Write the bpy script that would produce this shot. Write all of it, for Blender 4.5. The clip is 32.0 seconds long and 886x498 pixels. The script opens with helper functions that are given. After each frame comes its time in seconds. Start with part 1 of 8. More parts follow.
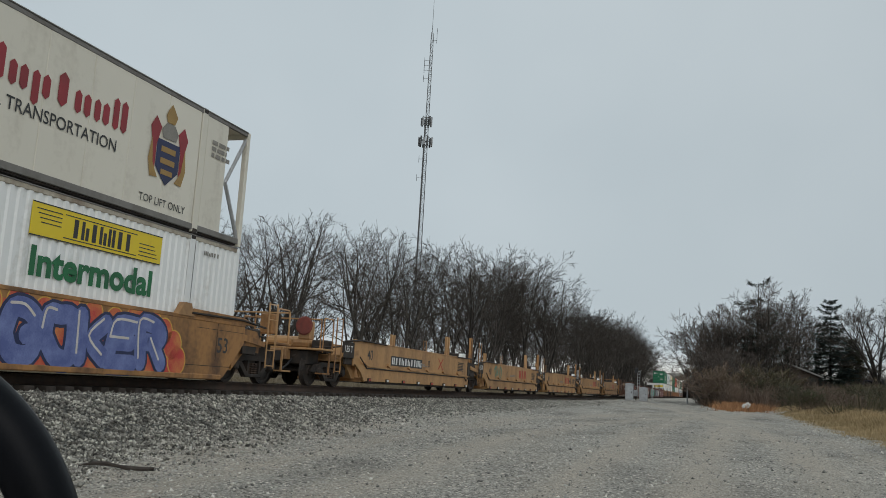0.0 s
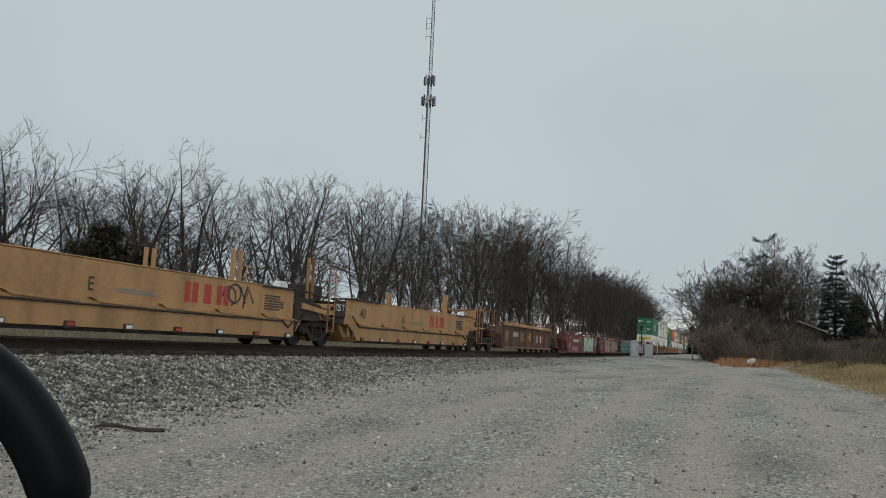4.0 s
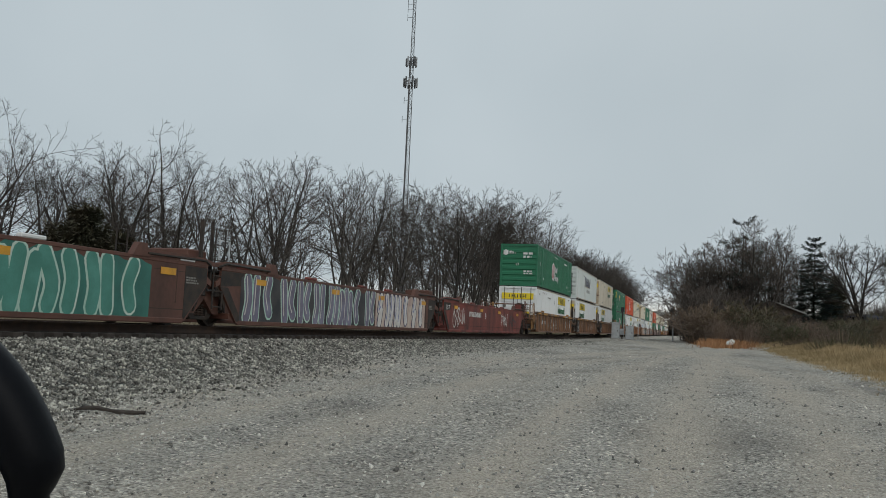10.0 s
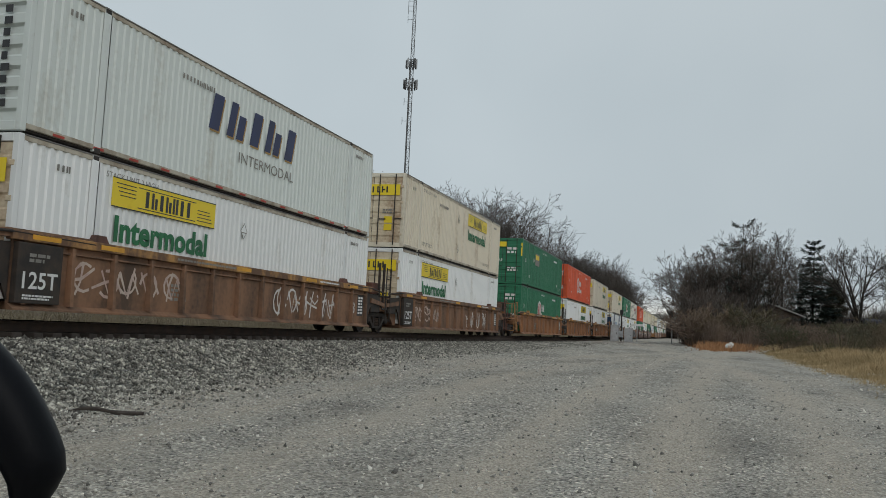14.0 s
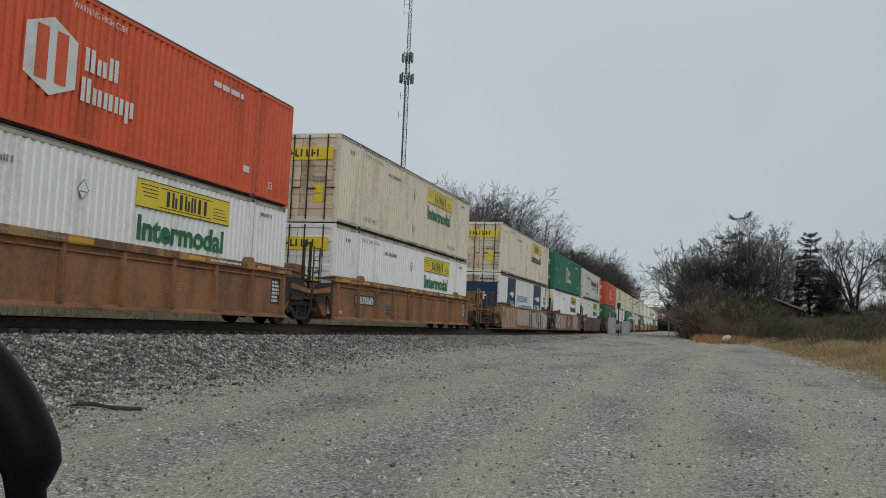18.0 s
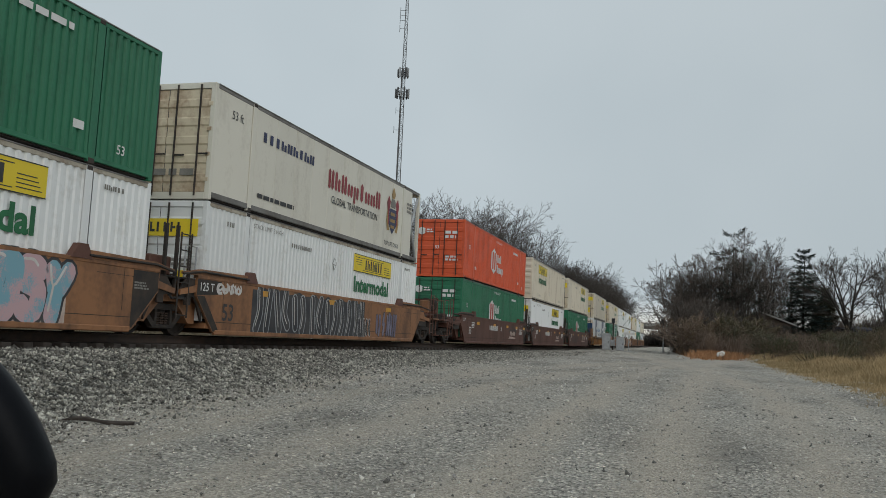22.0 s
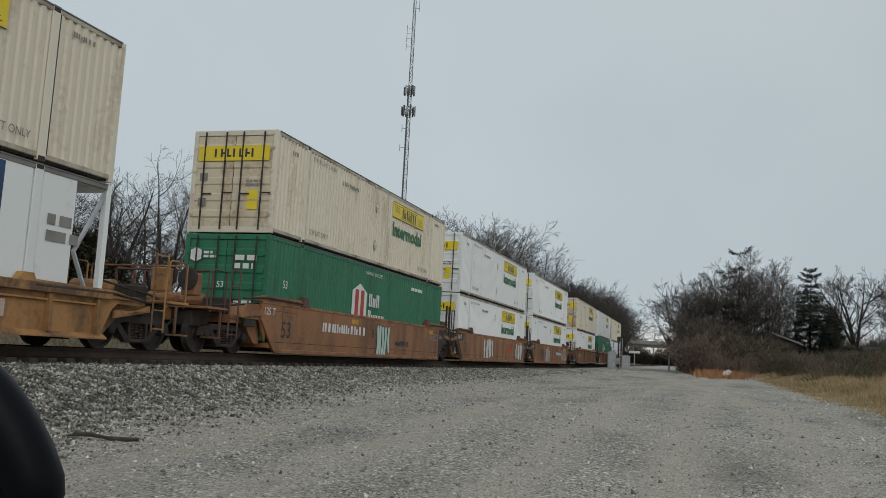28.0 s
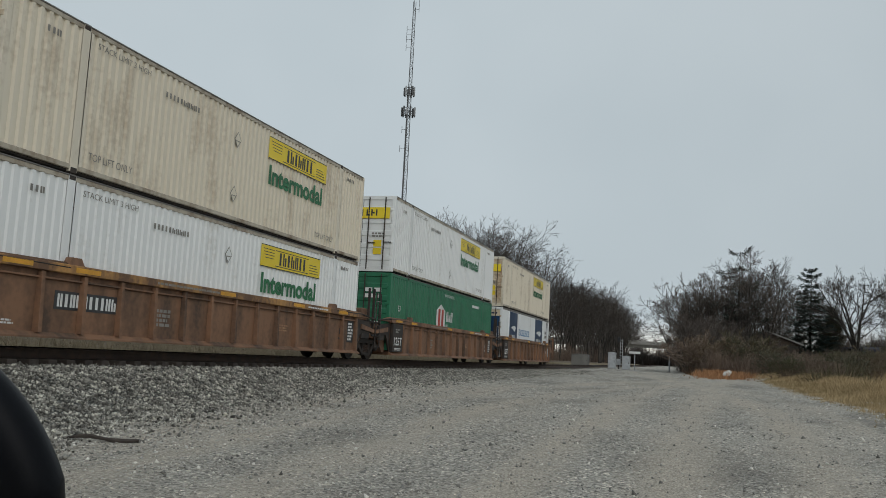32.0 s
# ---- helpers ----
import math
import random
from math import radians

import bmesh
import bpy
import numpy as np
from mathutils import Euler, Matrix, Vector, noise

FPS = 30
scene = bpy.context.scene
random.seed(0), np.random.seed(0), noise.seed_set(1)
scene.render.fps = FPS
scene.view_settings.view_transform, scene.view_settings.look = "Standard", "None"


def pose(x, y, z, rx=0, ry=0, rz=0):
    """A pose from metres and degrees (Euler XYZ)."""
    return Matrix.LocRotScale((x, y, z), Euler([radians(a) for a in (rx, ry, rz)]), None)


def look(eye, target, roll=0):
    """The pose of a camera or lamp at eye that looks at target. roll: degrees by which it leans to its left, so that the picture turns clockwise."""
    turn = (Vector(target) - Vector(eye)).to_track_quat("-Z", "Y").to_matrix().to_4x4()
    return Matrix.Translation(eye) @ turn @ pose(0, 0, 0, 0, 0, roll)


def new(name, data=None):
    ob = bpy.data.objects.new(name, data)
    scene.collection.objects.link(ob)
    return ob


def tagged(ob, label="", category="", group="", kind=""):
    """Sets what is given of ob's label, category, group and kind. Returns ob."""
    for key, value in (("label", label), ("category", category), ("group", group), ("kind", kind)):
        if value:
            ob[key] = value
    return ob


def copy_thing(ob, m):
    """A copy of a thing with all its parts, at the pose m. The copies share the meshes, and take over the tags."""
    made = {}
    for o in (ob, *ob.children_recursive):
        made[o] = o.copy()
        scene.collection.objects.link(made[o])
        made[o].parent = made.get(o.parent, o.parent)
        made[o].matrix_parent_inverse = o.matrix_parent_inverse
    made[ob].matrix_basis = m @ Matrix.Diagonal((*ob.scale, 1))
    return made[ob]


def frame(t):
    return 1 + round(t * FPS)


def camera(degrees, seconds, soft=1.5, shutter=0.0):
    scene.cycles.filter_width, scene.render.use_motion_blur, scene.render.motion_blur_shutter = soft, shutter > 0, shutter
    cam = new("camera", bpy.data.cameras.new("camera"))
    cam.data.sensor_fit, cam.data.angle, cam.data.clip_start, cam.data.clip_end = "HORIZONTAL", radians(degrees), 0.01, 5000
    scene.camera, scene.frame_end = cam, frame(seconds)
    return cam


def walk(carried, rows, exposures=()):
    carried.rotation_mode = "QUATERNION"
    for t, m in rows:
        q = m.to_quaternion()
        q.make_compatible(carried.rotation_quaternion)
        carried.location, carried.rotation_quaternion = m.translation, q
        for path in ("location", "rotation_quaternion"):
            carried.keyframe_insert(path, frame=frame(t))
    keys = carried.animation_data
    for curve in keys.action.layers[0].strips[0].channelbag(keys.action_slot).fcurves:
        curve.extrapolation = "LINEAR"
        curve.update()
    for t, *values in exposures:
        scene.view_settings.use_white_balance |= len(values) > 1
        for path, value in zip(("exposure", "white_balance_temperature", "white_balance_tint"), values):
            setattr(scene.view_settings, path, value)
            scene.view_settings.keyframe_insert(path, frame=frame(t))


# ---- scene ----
cam = camera(52.975, 32.0, soft=0.5)
PATH = [
    (0.0, pose(-0.0065, -0.0019, 1.4984, 98.527, -3.349, 18.137)),
    (0.5, pose(-0.0059, -0.0023, 1.5020, 98.298, -3.189, 18.361)),
    (1.0, pose(-0.0054, -0.0026, 1.5057, 96.987, -2.822, 18.803)),
    (1.5, pose(-0.0061, -0.0028, 1.5051, 96.602, -2.698, 19.106)),
    (2.0, pose(-0.0069, -0.0030, 1.5044, 97.225, -2.807, 19.097)),
    (2.5, pose(-0.0048, -0.0024, 1.5052, 97.334, -2.810, 19.009)),
    (3.0, pose(-0.0027, -0.0015, 1.5059, 95.413, -2.563, 18.607)),
    (3.5, pose(-0.0037, -0.0018, 1.5057, 95.676, -2.677, 18.527)),
    (5.5, pose(-0.0073, -0.0031, 1.5048, 96.429, -2.892, 18.582)),
    (6.0, pose(-0.0073, -0.0031, 1.5048, 96.745, -2.974, 18.597)),
    (6.5, pose(-0.0069, -0.0029, 1.5043, 96.354, -2.787, 18.498)),
    (7.0, pose(-0.0066, -0.0027, 1.5036, 96.911, -3.044, 18.249)),
    (7.5, pose(-0.0039, -0.0020, 1.5054, 96.575, -2.897, 18.254)),
    (8.0, pose(0.0033, 0.0004, 1.5094, 93.644, -2.284, 17.392)),
    (8.5, pose(0.0011, 0.0001, 1.5033, 94.148, -2.394, 17.436)),
    (9.0, pose(0.0000, 0.0000, 1.5000, 94.511, -2.444, 17.703)),
    (9.5, pose(0.0000, 0.0001, 1.4994, 94.472, -2.497, 17.426)),
    (10.0, pose(0.0000, 0.0001, 1.4988, 94.828, -2.588, 17.385)),
    (10.5, pose(-0.0001, 0.0000, 1.4992, 94.681, -2.610, 17.278)),
    (11.0, pose(-0.0002, -0.0000, 1.4996, 94.682, -2.656, 17.261)),
    (11.5, pose(-0.0004, -0.0001, 1.5000, 94.631, -2.586, 17.342)),
    (12.0, pose(-0.0005, -0.0002, 1.5004, 94.709, -2.628, 17.265)),
    (12.5, pose(-0.0007, -0.0003, 1.5008, 94.787, -2.637, 17.303)),
    (13.0, pose(-0.0008, -0.0004, 1.5012, 94.880, -2.633, 17.293)),
    (13.5, pose(-0.0016, -0.0005, 1.5005, 94.972, -2.777, 17.322)),
    (14.0, pose(-0.0023, -0.0007, 1.4999, 94.948, -2.814, 17.318)),
    (14.5, pose(0.0000, 0.0001, 1.4984, 93.968, -2.290, 17.220)),
    (15.0, pose(0.0020, 0.0008, 1.4977, 93.862, -2.438, 17.304)),
    (15.5, pose(0.0016, 0.0007, 1.4977, 94.429, -2.311, 17.339)),
    (17.5, pose(0.0000, 0.0002, 1.4976, 94.157, -2.435, 17.146)),
    (18.0, pose(-0.0003, 0.0001, 1.4976, 94.567, -2.532, 17.153)),
    (18.5, pose(-0.0015, -0.0004, 1.4987, 94.696, -2.586, 17.182)),
    (19.0, pose(-0.0035, -0.0011, 1.5006, 95.468, -2.771, 16.819)),
    (19.5, pose(-0.0035, -0.0011, 1.5006, 95.517, -2.728, 16.803)),
    (20.0, pose(-0.0035, -0.0011, 1.5006, 95.720, -2.790, 16.838)),
    (20.5, pose(-0.0035, -0.0011, 1.5006, 95.562, -2.777, 16.841)),
    (21.0, pose(-0.0035, -0.0011, 1.5006, 95.564, -2.698, 16.745)),
    (21.5, pose(-0.0035, -0.0011, 1.5006, 95.559, -2.713, 16.796)),
    (22.0, pose(-0.0035, -0.0011, 1.5006, 95.540, -2.736, 16.792)),
    (22.5, pose(-0.0035, -0.0011, 1.5006, 95.616, -2.789, 16.882)),
    (23.0, pose(-0.0035, -0.0011, 1.5006, 95.908, -2.830, 16.814)),
    (23.5, pose(-0.0035, -0.0011, 1.5006, 95.767, -2.838, 16.846)),
    (24.0, pose(-0.0035, -0.0011, 1.5006, 95.936, -2.864, 16.873)),
    (24.5, pose(-0.0035, -0.0011, 1.5006, 95.924, -2.840, 16.908)),
    (26.5, pose(-0.0050, -0.0014, 1.4985, 96.182, -2.787, 17.148)),
    (27.0, pose(-0.0055, -0.0015, 1.4984, 96.233, -2.850, 17.185)),
    (27.5, pose(-0.0060, -0.0017, 1.4982, 96.335, -2.859, 17.185)),
    (28.0, pose(-0.0065, -0.0018, 1.4980, 96.643, -3.018, 17.110)),
    (28.5, pose(-0.0064, -0.0018, 1.4978, 96.523, -2.955, 17.096)),
    (29.0, pose(-0.0064, -0.0017, 1.4976, 96.511, -2.805, 17.142)),
    (29.5, pose(-0.0063, -0.0017, 1.4973, 96.496, -2.863, 17.144)),
    (30.0, pose(-0.0062, -0.0016, 1.4971, 96.542, -2.886, 17.127)),
    (30.5, pose(-0.0061, -0.0015, 1.4969, 96.772, -2.865, 17.120)),
    (31.0, pose(-0.0061, -0.0017, 1.4979, 96.685, -2.974, 17.109)),
    (31.5, pose(-0.0062, -0.0018, 1.4990, 96.731, -2.987, 17.107)),
    (32.0, pose(-0.0062, -0.0020, 1.5001, 96.694, -2.928, 17.128)),
]
walk(cam, PATH)

# ---- daylight under a closed grey sky ----
world = bpy.data.worlds.new("overcast_sky")
scene.world = world
world.use_nodes = True
wn, wl = world.node_tree.nodes, world.node_tree.links
sky = wn.new("ShaderNodeTexSky")
sky.sky_type, sky.sun_disc = "NISHITA", False
sky.sun_elevation, sky.sun_rotation = radians(28), radians(140)
sky.air_density, sky.dust_density = 1.0, 4.0
hsv = wn.new("ShaderNodeHueSaturation")
hsv.inputs["Saturation"].default_value, hsv.inputs["Value"].default_value = 0.25, 0.085
wl.new(sky.outputs[0], hsv.inputs["Color"])
cloud = wn.new("ShaderNodeTexNoise")
cloud.inputs["Scale"].default_value, cloud.inputs["Detail"].default_value = 1.6, 4.0
ramp = wn.new("ShaderNodeValToRGB")
ramp.color_ramp.elements[0].position, ramp.color_ramp.elements[0].color = 0.3, (0.45, 0.53, 0.575, 1)
ramp.color_ramp.elements[1].position, ramp.color_ramp.elements[1].color = 0.75, (0.58, 0.655, 0.695, 1)
wl.new(cloud.outputs["Fac"], ramp.inputs["Fac"])
veil = wn.new("ShaderNodeMix")
veil.data_type = "RGBA"
veil.inputs["Factor"].default_value = 0.88
wl.new(hsv.outputs[0], veil.inputs["A"])
wl.new(ramp.outputs[0], veil.inputs["B"])
coord, split = wn.new("ShaderNodeTexCoord"), wn.new("ShaderNodeSeparateXYZ")
wl.new(coord.outputs["Generated"], split.inputs[0])
low = wn.new("ShaderNodeMapRange")
low.inputs["From Min"].default_value, low.inputs["From Max"].default_value = 0.055, 0.0
low.interpolation_type = "SMOOTHSTEP"
wl.new(split.outputs["Z"], low.inputs["Value"])
clear = wn.new("ShaderNodeMix")
clear.data_type = "RGBA"
clear.inputs["B"].default_value = (1.0, 0.97, 0.87, 1)
wl.new(low.outputs[0], clear.inputs["Factor"])
wl.new(veil.outputs["Result"], clear.inputs["A"])
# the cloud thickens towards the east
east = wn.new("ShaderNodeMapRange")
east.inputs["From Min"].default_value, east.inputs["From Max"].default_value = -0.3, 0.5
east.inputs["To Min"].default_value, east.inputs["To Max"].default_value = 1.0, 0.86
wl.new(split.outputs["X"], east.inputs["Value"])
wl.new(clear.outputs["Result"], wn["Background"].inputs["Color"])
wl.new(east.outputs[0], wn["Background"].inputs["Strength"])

sun = new("sun", bpy.data.lights.new("sun", "SUN"))
sun.data.energy, sun.data.angle, sun.data.color = 0.55, radians(40), (1.0, 0.97, 0.93)
sun.matrix_world = look((30, -36, 33), (0, 0, 0))

# ---- materials ----


def material(name, colour, colour2=None, rough=0.7, metal=0.0, scale=2.0, fine=40.0, mix=(0.35, 0.7), bump=0.15,
             stretch=(1, 1, 1), jitter=0.0, dist=0.01, islands=False):
    """Two colours mixed by a coarse and a fine noise in the thing's own space, with fine relief."""
    m = bpy.data.materials.new(name)
    m.use_nodes = True
    n, l = m.node_tree.nodes, m.node_tree.links
    b = n["Principled BSDF"]
    b.inputs["Roughness"].default_value, b.inputs["Metallic"].default_value = rough, metal
    tc, mp = n.new("ShaderNodeTexCoord"), n.new("ShaderNodeMapping")
    mp.inputs["Scale"].default_value = stretch
    l.new(tc.outputs["Object"], mp.inputs["Vector"])
    info = n.new("ShaderNodeObjectInfo")
    rnd = n.new("ShaderNodeVectorMath")
    rnd.operation = "SCALE"
    rnd.inputs[0].default_value = (37.0, 53.0, 71.0)
    l.new(info.outputs["Random"], rnd.inputs["Scale"])
    l.new(rnd.outputs[0], mp.inputs["Location"])
    big, small = n.new("ShaderNodeTexNoise"), n.new("ShaderNodeTexNoise")
    big.inputs["Scale"].default_value, big.inputs["Detail"].default_value = scale, 6
    small.inputs["Scale"].default_value, small.inputs["Detail"].default_value = fine, 3
    l.new(mp.outputs[0], big.inputs["Vector"])
    l.new(tc.outputs["Object"], small.inputs["Vector"])
    add = n.new("ShaderNodeMath")
    add.operation = "MULTIPLY_ADD"
    add.inputs[1].default_value, add.inputs[2].default_value = 0.35, -0.175
    l.new(small.outputs["Fac"], add.inputs[0])
    s = n.new("ShaderNodeMath")
    l.new(add.outputs[0], s.inputs[0])
    l.new(big.outputs["Fac"], s.inputs[1])
    r = n.new("ShaderNodeMapRange")
    r.inputs["From Min"].default_value, r.inputs["From Max"].default_value = mix
    l.new(s.outputs[0], r.inputs["Value"])
    mx = n.new("ShaderNodeMix")
    mx.data_type = "RGBA"
    c2 = colour2 or tuple(c * 0.72 for c in colour)
    mx.inputs["A"].default_value, mx.inputs["B"].default_value = (*colour, 1), (*c2, 1)
    l.new(r.outputs[0], mx.inputs["Factor"])
    last = mx.outputs["Result"]
    if jitter:
        hv = n.new("ShaderNodeHueSaturation")
        mr = n.new("ShaderNodeMapRange")
        mr.inputs["To Min"].default_value, mr.inputs["To Max"].default_value = 1 - jitter, 1 + jitter
        if islands:
            gi = n.new("ShaderNodeNewGeometry")
            l.new(gi.outputs["Random Per Island"], mr.inputs["Value"])
        else:
            l.new(info.outputs["Random"], mr.inputs["Value"])
        l.new(mr.outputs[0], hv.inputs["Value"])
        l.new(last, hv.inputs["Color"])
        last = hv.outputs[0]
    l.new(last, b.inputs["Base Color"])
    rr = n.new("ShaderNodeMapRange")
    rr.inputs["To Min"].default_value, rr.inputs["To Max"].default_value = max(0.05, rough - 0.12), min(1, rough + 0.15)
    l.new(s.outputs[0], rr.inputs["Value"])
    l.new(rr.outputs[0], b.inputs["Roughness"])
    if bump:
        bp = n.new("ShaderNodeBump")
        bp.inputs["Strength"].default_value, bp.inputs["Distance"].default_value = bump, dist
        l.new(s.outputs[0], bp.inputs["Height"])
        l.new(bp.outputs[0], b.inputs["Normal"])
    return m


def steel_paint(name, colour, dirt=(0.09, 0.055, 0.035), mix=(0.52, 0.95), rough=0.55, jitter=0.06):
    """Weathered paint: runs of dirt and rust down the sheet."""
    return material(name, colour, dirt, rough=rough, scale=0.9, fine=9, mix=mix, bump=0.08, stretch=(1, 1.6, 0.45), jitter=jitter, dist=0.004)


WHITE = steel_paint("white_sheet", (0.82, 0.83, 0.82), (0.42, 0.38, 0.31), (0.58, 1.05))
CREAM = steel_paint("cream_sheet", (0.75, 0.68, 0.55), (0.31, 0.21, 0.12), (0.54, 0.96))
DOOR_CREAM = steel_paint("rusty_cream_doors", (0.69, 0.59, 0.43), (0.27, 0.13, 0.055), (0.46, 0.76))
REEFER = steel_paint("reefer_panel", (0.74, 0.7, 0.6), (0.45, 0.4, 0.32), (0.55, 1.05), rough=0.4)
# grey reefer trim; also the dark shadow line along the top of every box
TRIM_GREY = steel_paint("grimy_grey_rail_and_edge_shade", (0.2, 0.19, 0.175), (0.1, 0.085, 0.07), (0.45, 0.9))
# grime and the shading of the rail, both put into the colour
RAIL_CREAM = steel_paint("grimy_shaded_cream_rail", (0.5, 0.45, 0.36), (0.2, 0.14, 0.09), (0.42, 0.75))
GREEN = steel_paint("green_sheet", (0.022, 0.17, 0.085), (0.02, 0.075, 0.045), (0.5, 0.95), rough=0.5)
ORANGE = steel_paint("orange_sheet", (0.7, 0.105, 0.032), (0.33, 0.06, 0.03), (0.5, 0.95), rough=0.5)
SEAGREY = steel_paint("pale_grey_sheet", (0.68, 0.72, 0.69), (0.4, 0.37, 0.3), (0.58, 1.05))
BROWN = steel_paint("brown_steel", (0.25, 0.13, 0.072), (0.09, 0.056, 0.038), (0.38, 0.7), rough=0.7)
TAN = steel_paint("tan_orange_steel", (0.33, 0.15, 0.065), (0.13, 0.068, 0.04), (0.4, 0.75), rough=0.65)
DARKBROWN = steel_paint("dark_brown_steel", (0.125, 0.052, 0.035), (0.055, 0.031, 0.024), (0.45, 0.9), rough=0.6)
WARMBROWN = steel_paint("warm_brown_steel", (0.16, 0.075, 0.045), (0.06, 0.038, 0.03), (0.42, 0.8), rough=0.6)
RED = steel_paint("faded_red_steel", (0.23, 0.05, 0.036), (0.075, 0.035, 0.03), (0.38, 0.72), rough=0.65)
YELLOWCAR = steel_paint("yellow_steel", (0.48, 0.27, 0.115), (0.24, 0.135, 0.07), (0.42, 0.82), rough=0.6)
OCHRE = steel_paint("ochre_steel", (0.4, 0.2, 0.07), (0.13, 0.07, 0.038), (0.4, 0.72), rough=0.65)
CHORD = steel_paint("worn_yellow_chord", (0.46, 0.24, 0.075), (0.14, 0.075, 0.042), (0.36, 0.58), rough=0.65)
DARKSTEEL = material("grimy_running_gear", (0.022, 0.019, 0.017), (0.06, 0.043, 0.033), rough=0.75, scale=4, fine=60, bump=0.3)
RAILSTEEL = material("worn_rail_head", (0.35, 0.33, 0.31), (0.2, 0.17, 0.15), rough=0.3, metal=0.9, scale=3)
RAILRUST = material("rusted_rail_web", (0.05, 0.035, 0.028), (0.085, 0.055, 0.04), rough=0.85, scale=5, fine=50)
WOOD = material("creosoted_tie", (0.035, 0.028, 0.023), (0.075, 0.061, 0.052), rough=0.9, scale=3, fine=40, stretch=(0.5, 4, 4), bump=0.4, jitter=0.25)
YELLOW = steel_paint("yellow_banner", (0.84, 0.63, 0.025), (0.55, 0.36, 0.03), (0.6, 1.1), rough=0.45)
REFLECT = material("yellow_reflector", (0.75, 0.36, 0.02), (0.5, 0.25, 0.03), rough=0.4)
BLACK = material("black_paint", (0.02, 0.02, 0.022), (0.05, 0.05, 0.05), rough=0.5)
INK_GREEN = material("green_paint", (0.015, 0.17, 0.06), (0.02, 0.12, 0.05), rough=0.5)
INK_NAVY = material("navy_paint", (0.02, 0.03, 0.1), (0.03, 0.035, 0.08), rough=0.5)
INK_WHITE = material("white_paint", (0.75, 0.75, 0.73), (0.5, 0.48, 0.44), rough=0.55, mix=(0.5, 0.9))
INK_CRIMSON = material("crimson_paint", (0.32, 0.025, 0.035), (0.22, 0.03, 0.035), rough=0.5)
INK_RED = material("red_paint", (0.5, 0.05, 0.03), (0.36, 0.05, 0.03), rough=0.5)
INK_GREY = material("grey_paint", (0.2, 0.19, 0.17), (0.3, 0.28, 0.25), rough=0.6)
INK_BLUE = material("bright_blue_paint", (0.0, 0.19, 0.46), (0.0, 0.16, 0.4), rough=0.45)
PANEL_BLUE = material("blue_panel_print", (0.008, 0.035, 0.09), (0.012, 0.08, 0.19), rough=0.35, scale=0.8, mix=(0.5, 0.9))
INK_GOLD = material("gold_paint", (0.4, 0.25, 0.07), (0.3, 0.18, 0.06), rough=0.5)
GRAF_BLUE = material("spray_blue", (0.1, 0.13, 0.34), (0.2, 0.25, 0.5), rough=0.6, scale=3)
GRAF_RED = material("spray_red", (0.55, 0.06, 0.05), (0.65, 0.25, 0.08), rough=0.6, scale=3)
GRAF_YELLOW = material("spray_yellow", (0.7, 0.45, 0.08), (0.6, 0.3, 0.06), rough=0.6, scale=3)
GRAF_TEAL = material("spray_teal", (0.06, 0.22, 0.17), (0.1, 0.31, 0.25), rough=0.6, scale=2)
GRAF_DEEP = material("spray_deep_teal", (0.03, 0.13, 0.105), (0.05, 0.2, 0.16), rough=0.6, scale=2)
GRAF_MINT = material("spray_mint", (0.4, 0.6, 0.5), (0.6, 0.68, 0.6), rough=0.6, scale=2)
GRAF_WHITE = material("spray_white", (0.6, 0.55, 0.5), (0.72, 0.7, 0.68), rough=0.6, scale=3)
GRAF_SKY = material("spray_sky_blue", (0.22, 0.42, 0.5), (0.6, 0.4, 0.42), rough=0.6, scale=1.6, mix=(0.46, 0.54))
GRAF_PINK = material("spray_pink", (0.6, 0.5, 0.42), (0.45, 0.3, 0.26), rough=0.6, scale=3)
GRAF_VIOLET = material("spray_violet", (0.14, 0.12, 0.17), (0.25, 0.24, 0.32), rough=0.6, scale=2)
GRAF_UMBER = material("spray_umber", (0.06, 0.045, 0.04), (0.1, 0.06, 0.045), rough=0.6, scale=2)
GRAF_GREY = material("spray_grey", (0.3, 0.31, 0.32), (0.45, 0.46, 0.47), rough=0.6, scale=3)
GRAF_BLACK = material("spray_black", (0.025, 0.025, 0.03), (0.08, 0.075, 0.075), rough=0.6, scale=2)
GRAF_ORANGE = material("spray_tan", (0.45, 0.27, 0.14), (0.3, 0.16, 0.09), rough=0.6, scale=2)
BARK = material("grey_bark", (0.03, 0.026, 0.022), (0.075, 0.065, 0.055), rough=0.95, scale=3, fine=20, bump=0.5, jitter=0.45)
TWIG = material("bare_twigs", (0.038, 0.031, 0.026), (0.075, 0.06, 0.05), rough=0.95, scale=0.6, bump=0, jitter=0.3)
# paler than TWIG: the haze of distance is put into the colour
TWIG_FAR = material("hazed_far_twigs", (0.085, 0.072, 0.064), (0.12, 0.1, 0.088), rough=0.95, scale=0.2, bump=0)
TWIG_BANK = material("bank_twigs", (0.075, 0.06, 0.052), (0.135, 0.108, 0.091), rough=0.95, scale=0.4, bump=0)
BRUSH = material("brown_brush", (0.14, 0.1, 0.078), (0.22, 0.16, 0.118), rough=0.95, scale=0.5, bump=0)
STEM = material("pale_grey_stems", (0.16, 0.14, 0.12), (0.1, 0.085, 0.072), rough=0.95, scale=2, bump=0)
NEEDLE = material("dark_needles", (0.036, 0.058, 0.05), (0.058, 0.082, 0.068), rough=0.9, scale=0.8, bump=0)
NEEDLE_PALE = material("grey_green_needles", (0.055, 0.07, 0.056), (0.085, 0.095, 0.075), rough=0.9, scale=0.8, bump=0)
CEDAR = material("dull_cedar", (0.055, 0.06, 0.034), (0.1, 0.08, 0.05), rough=0.9, scale=0.8, bump=0)
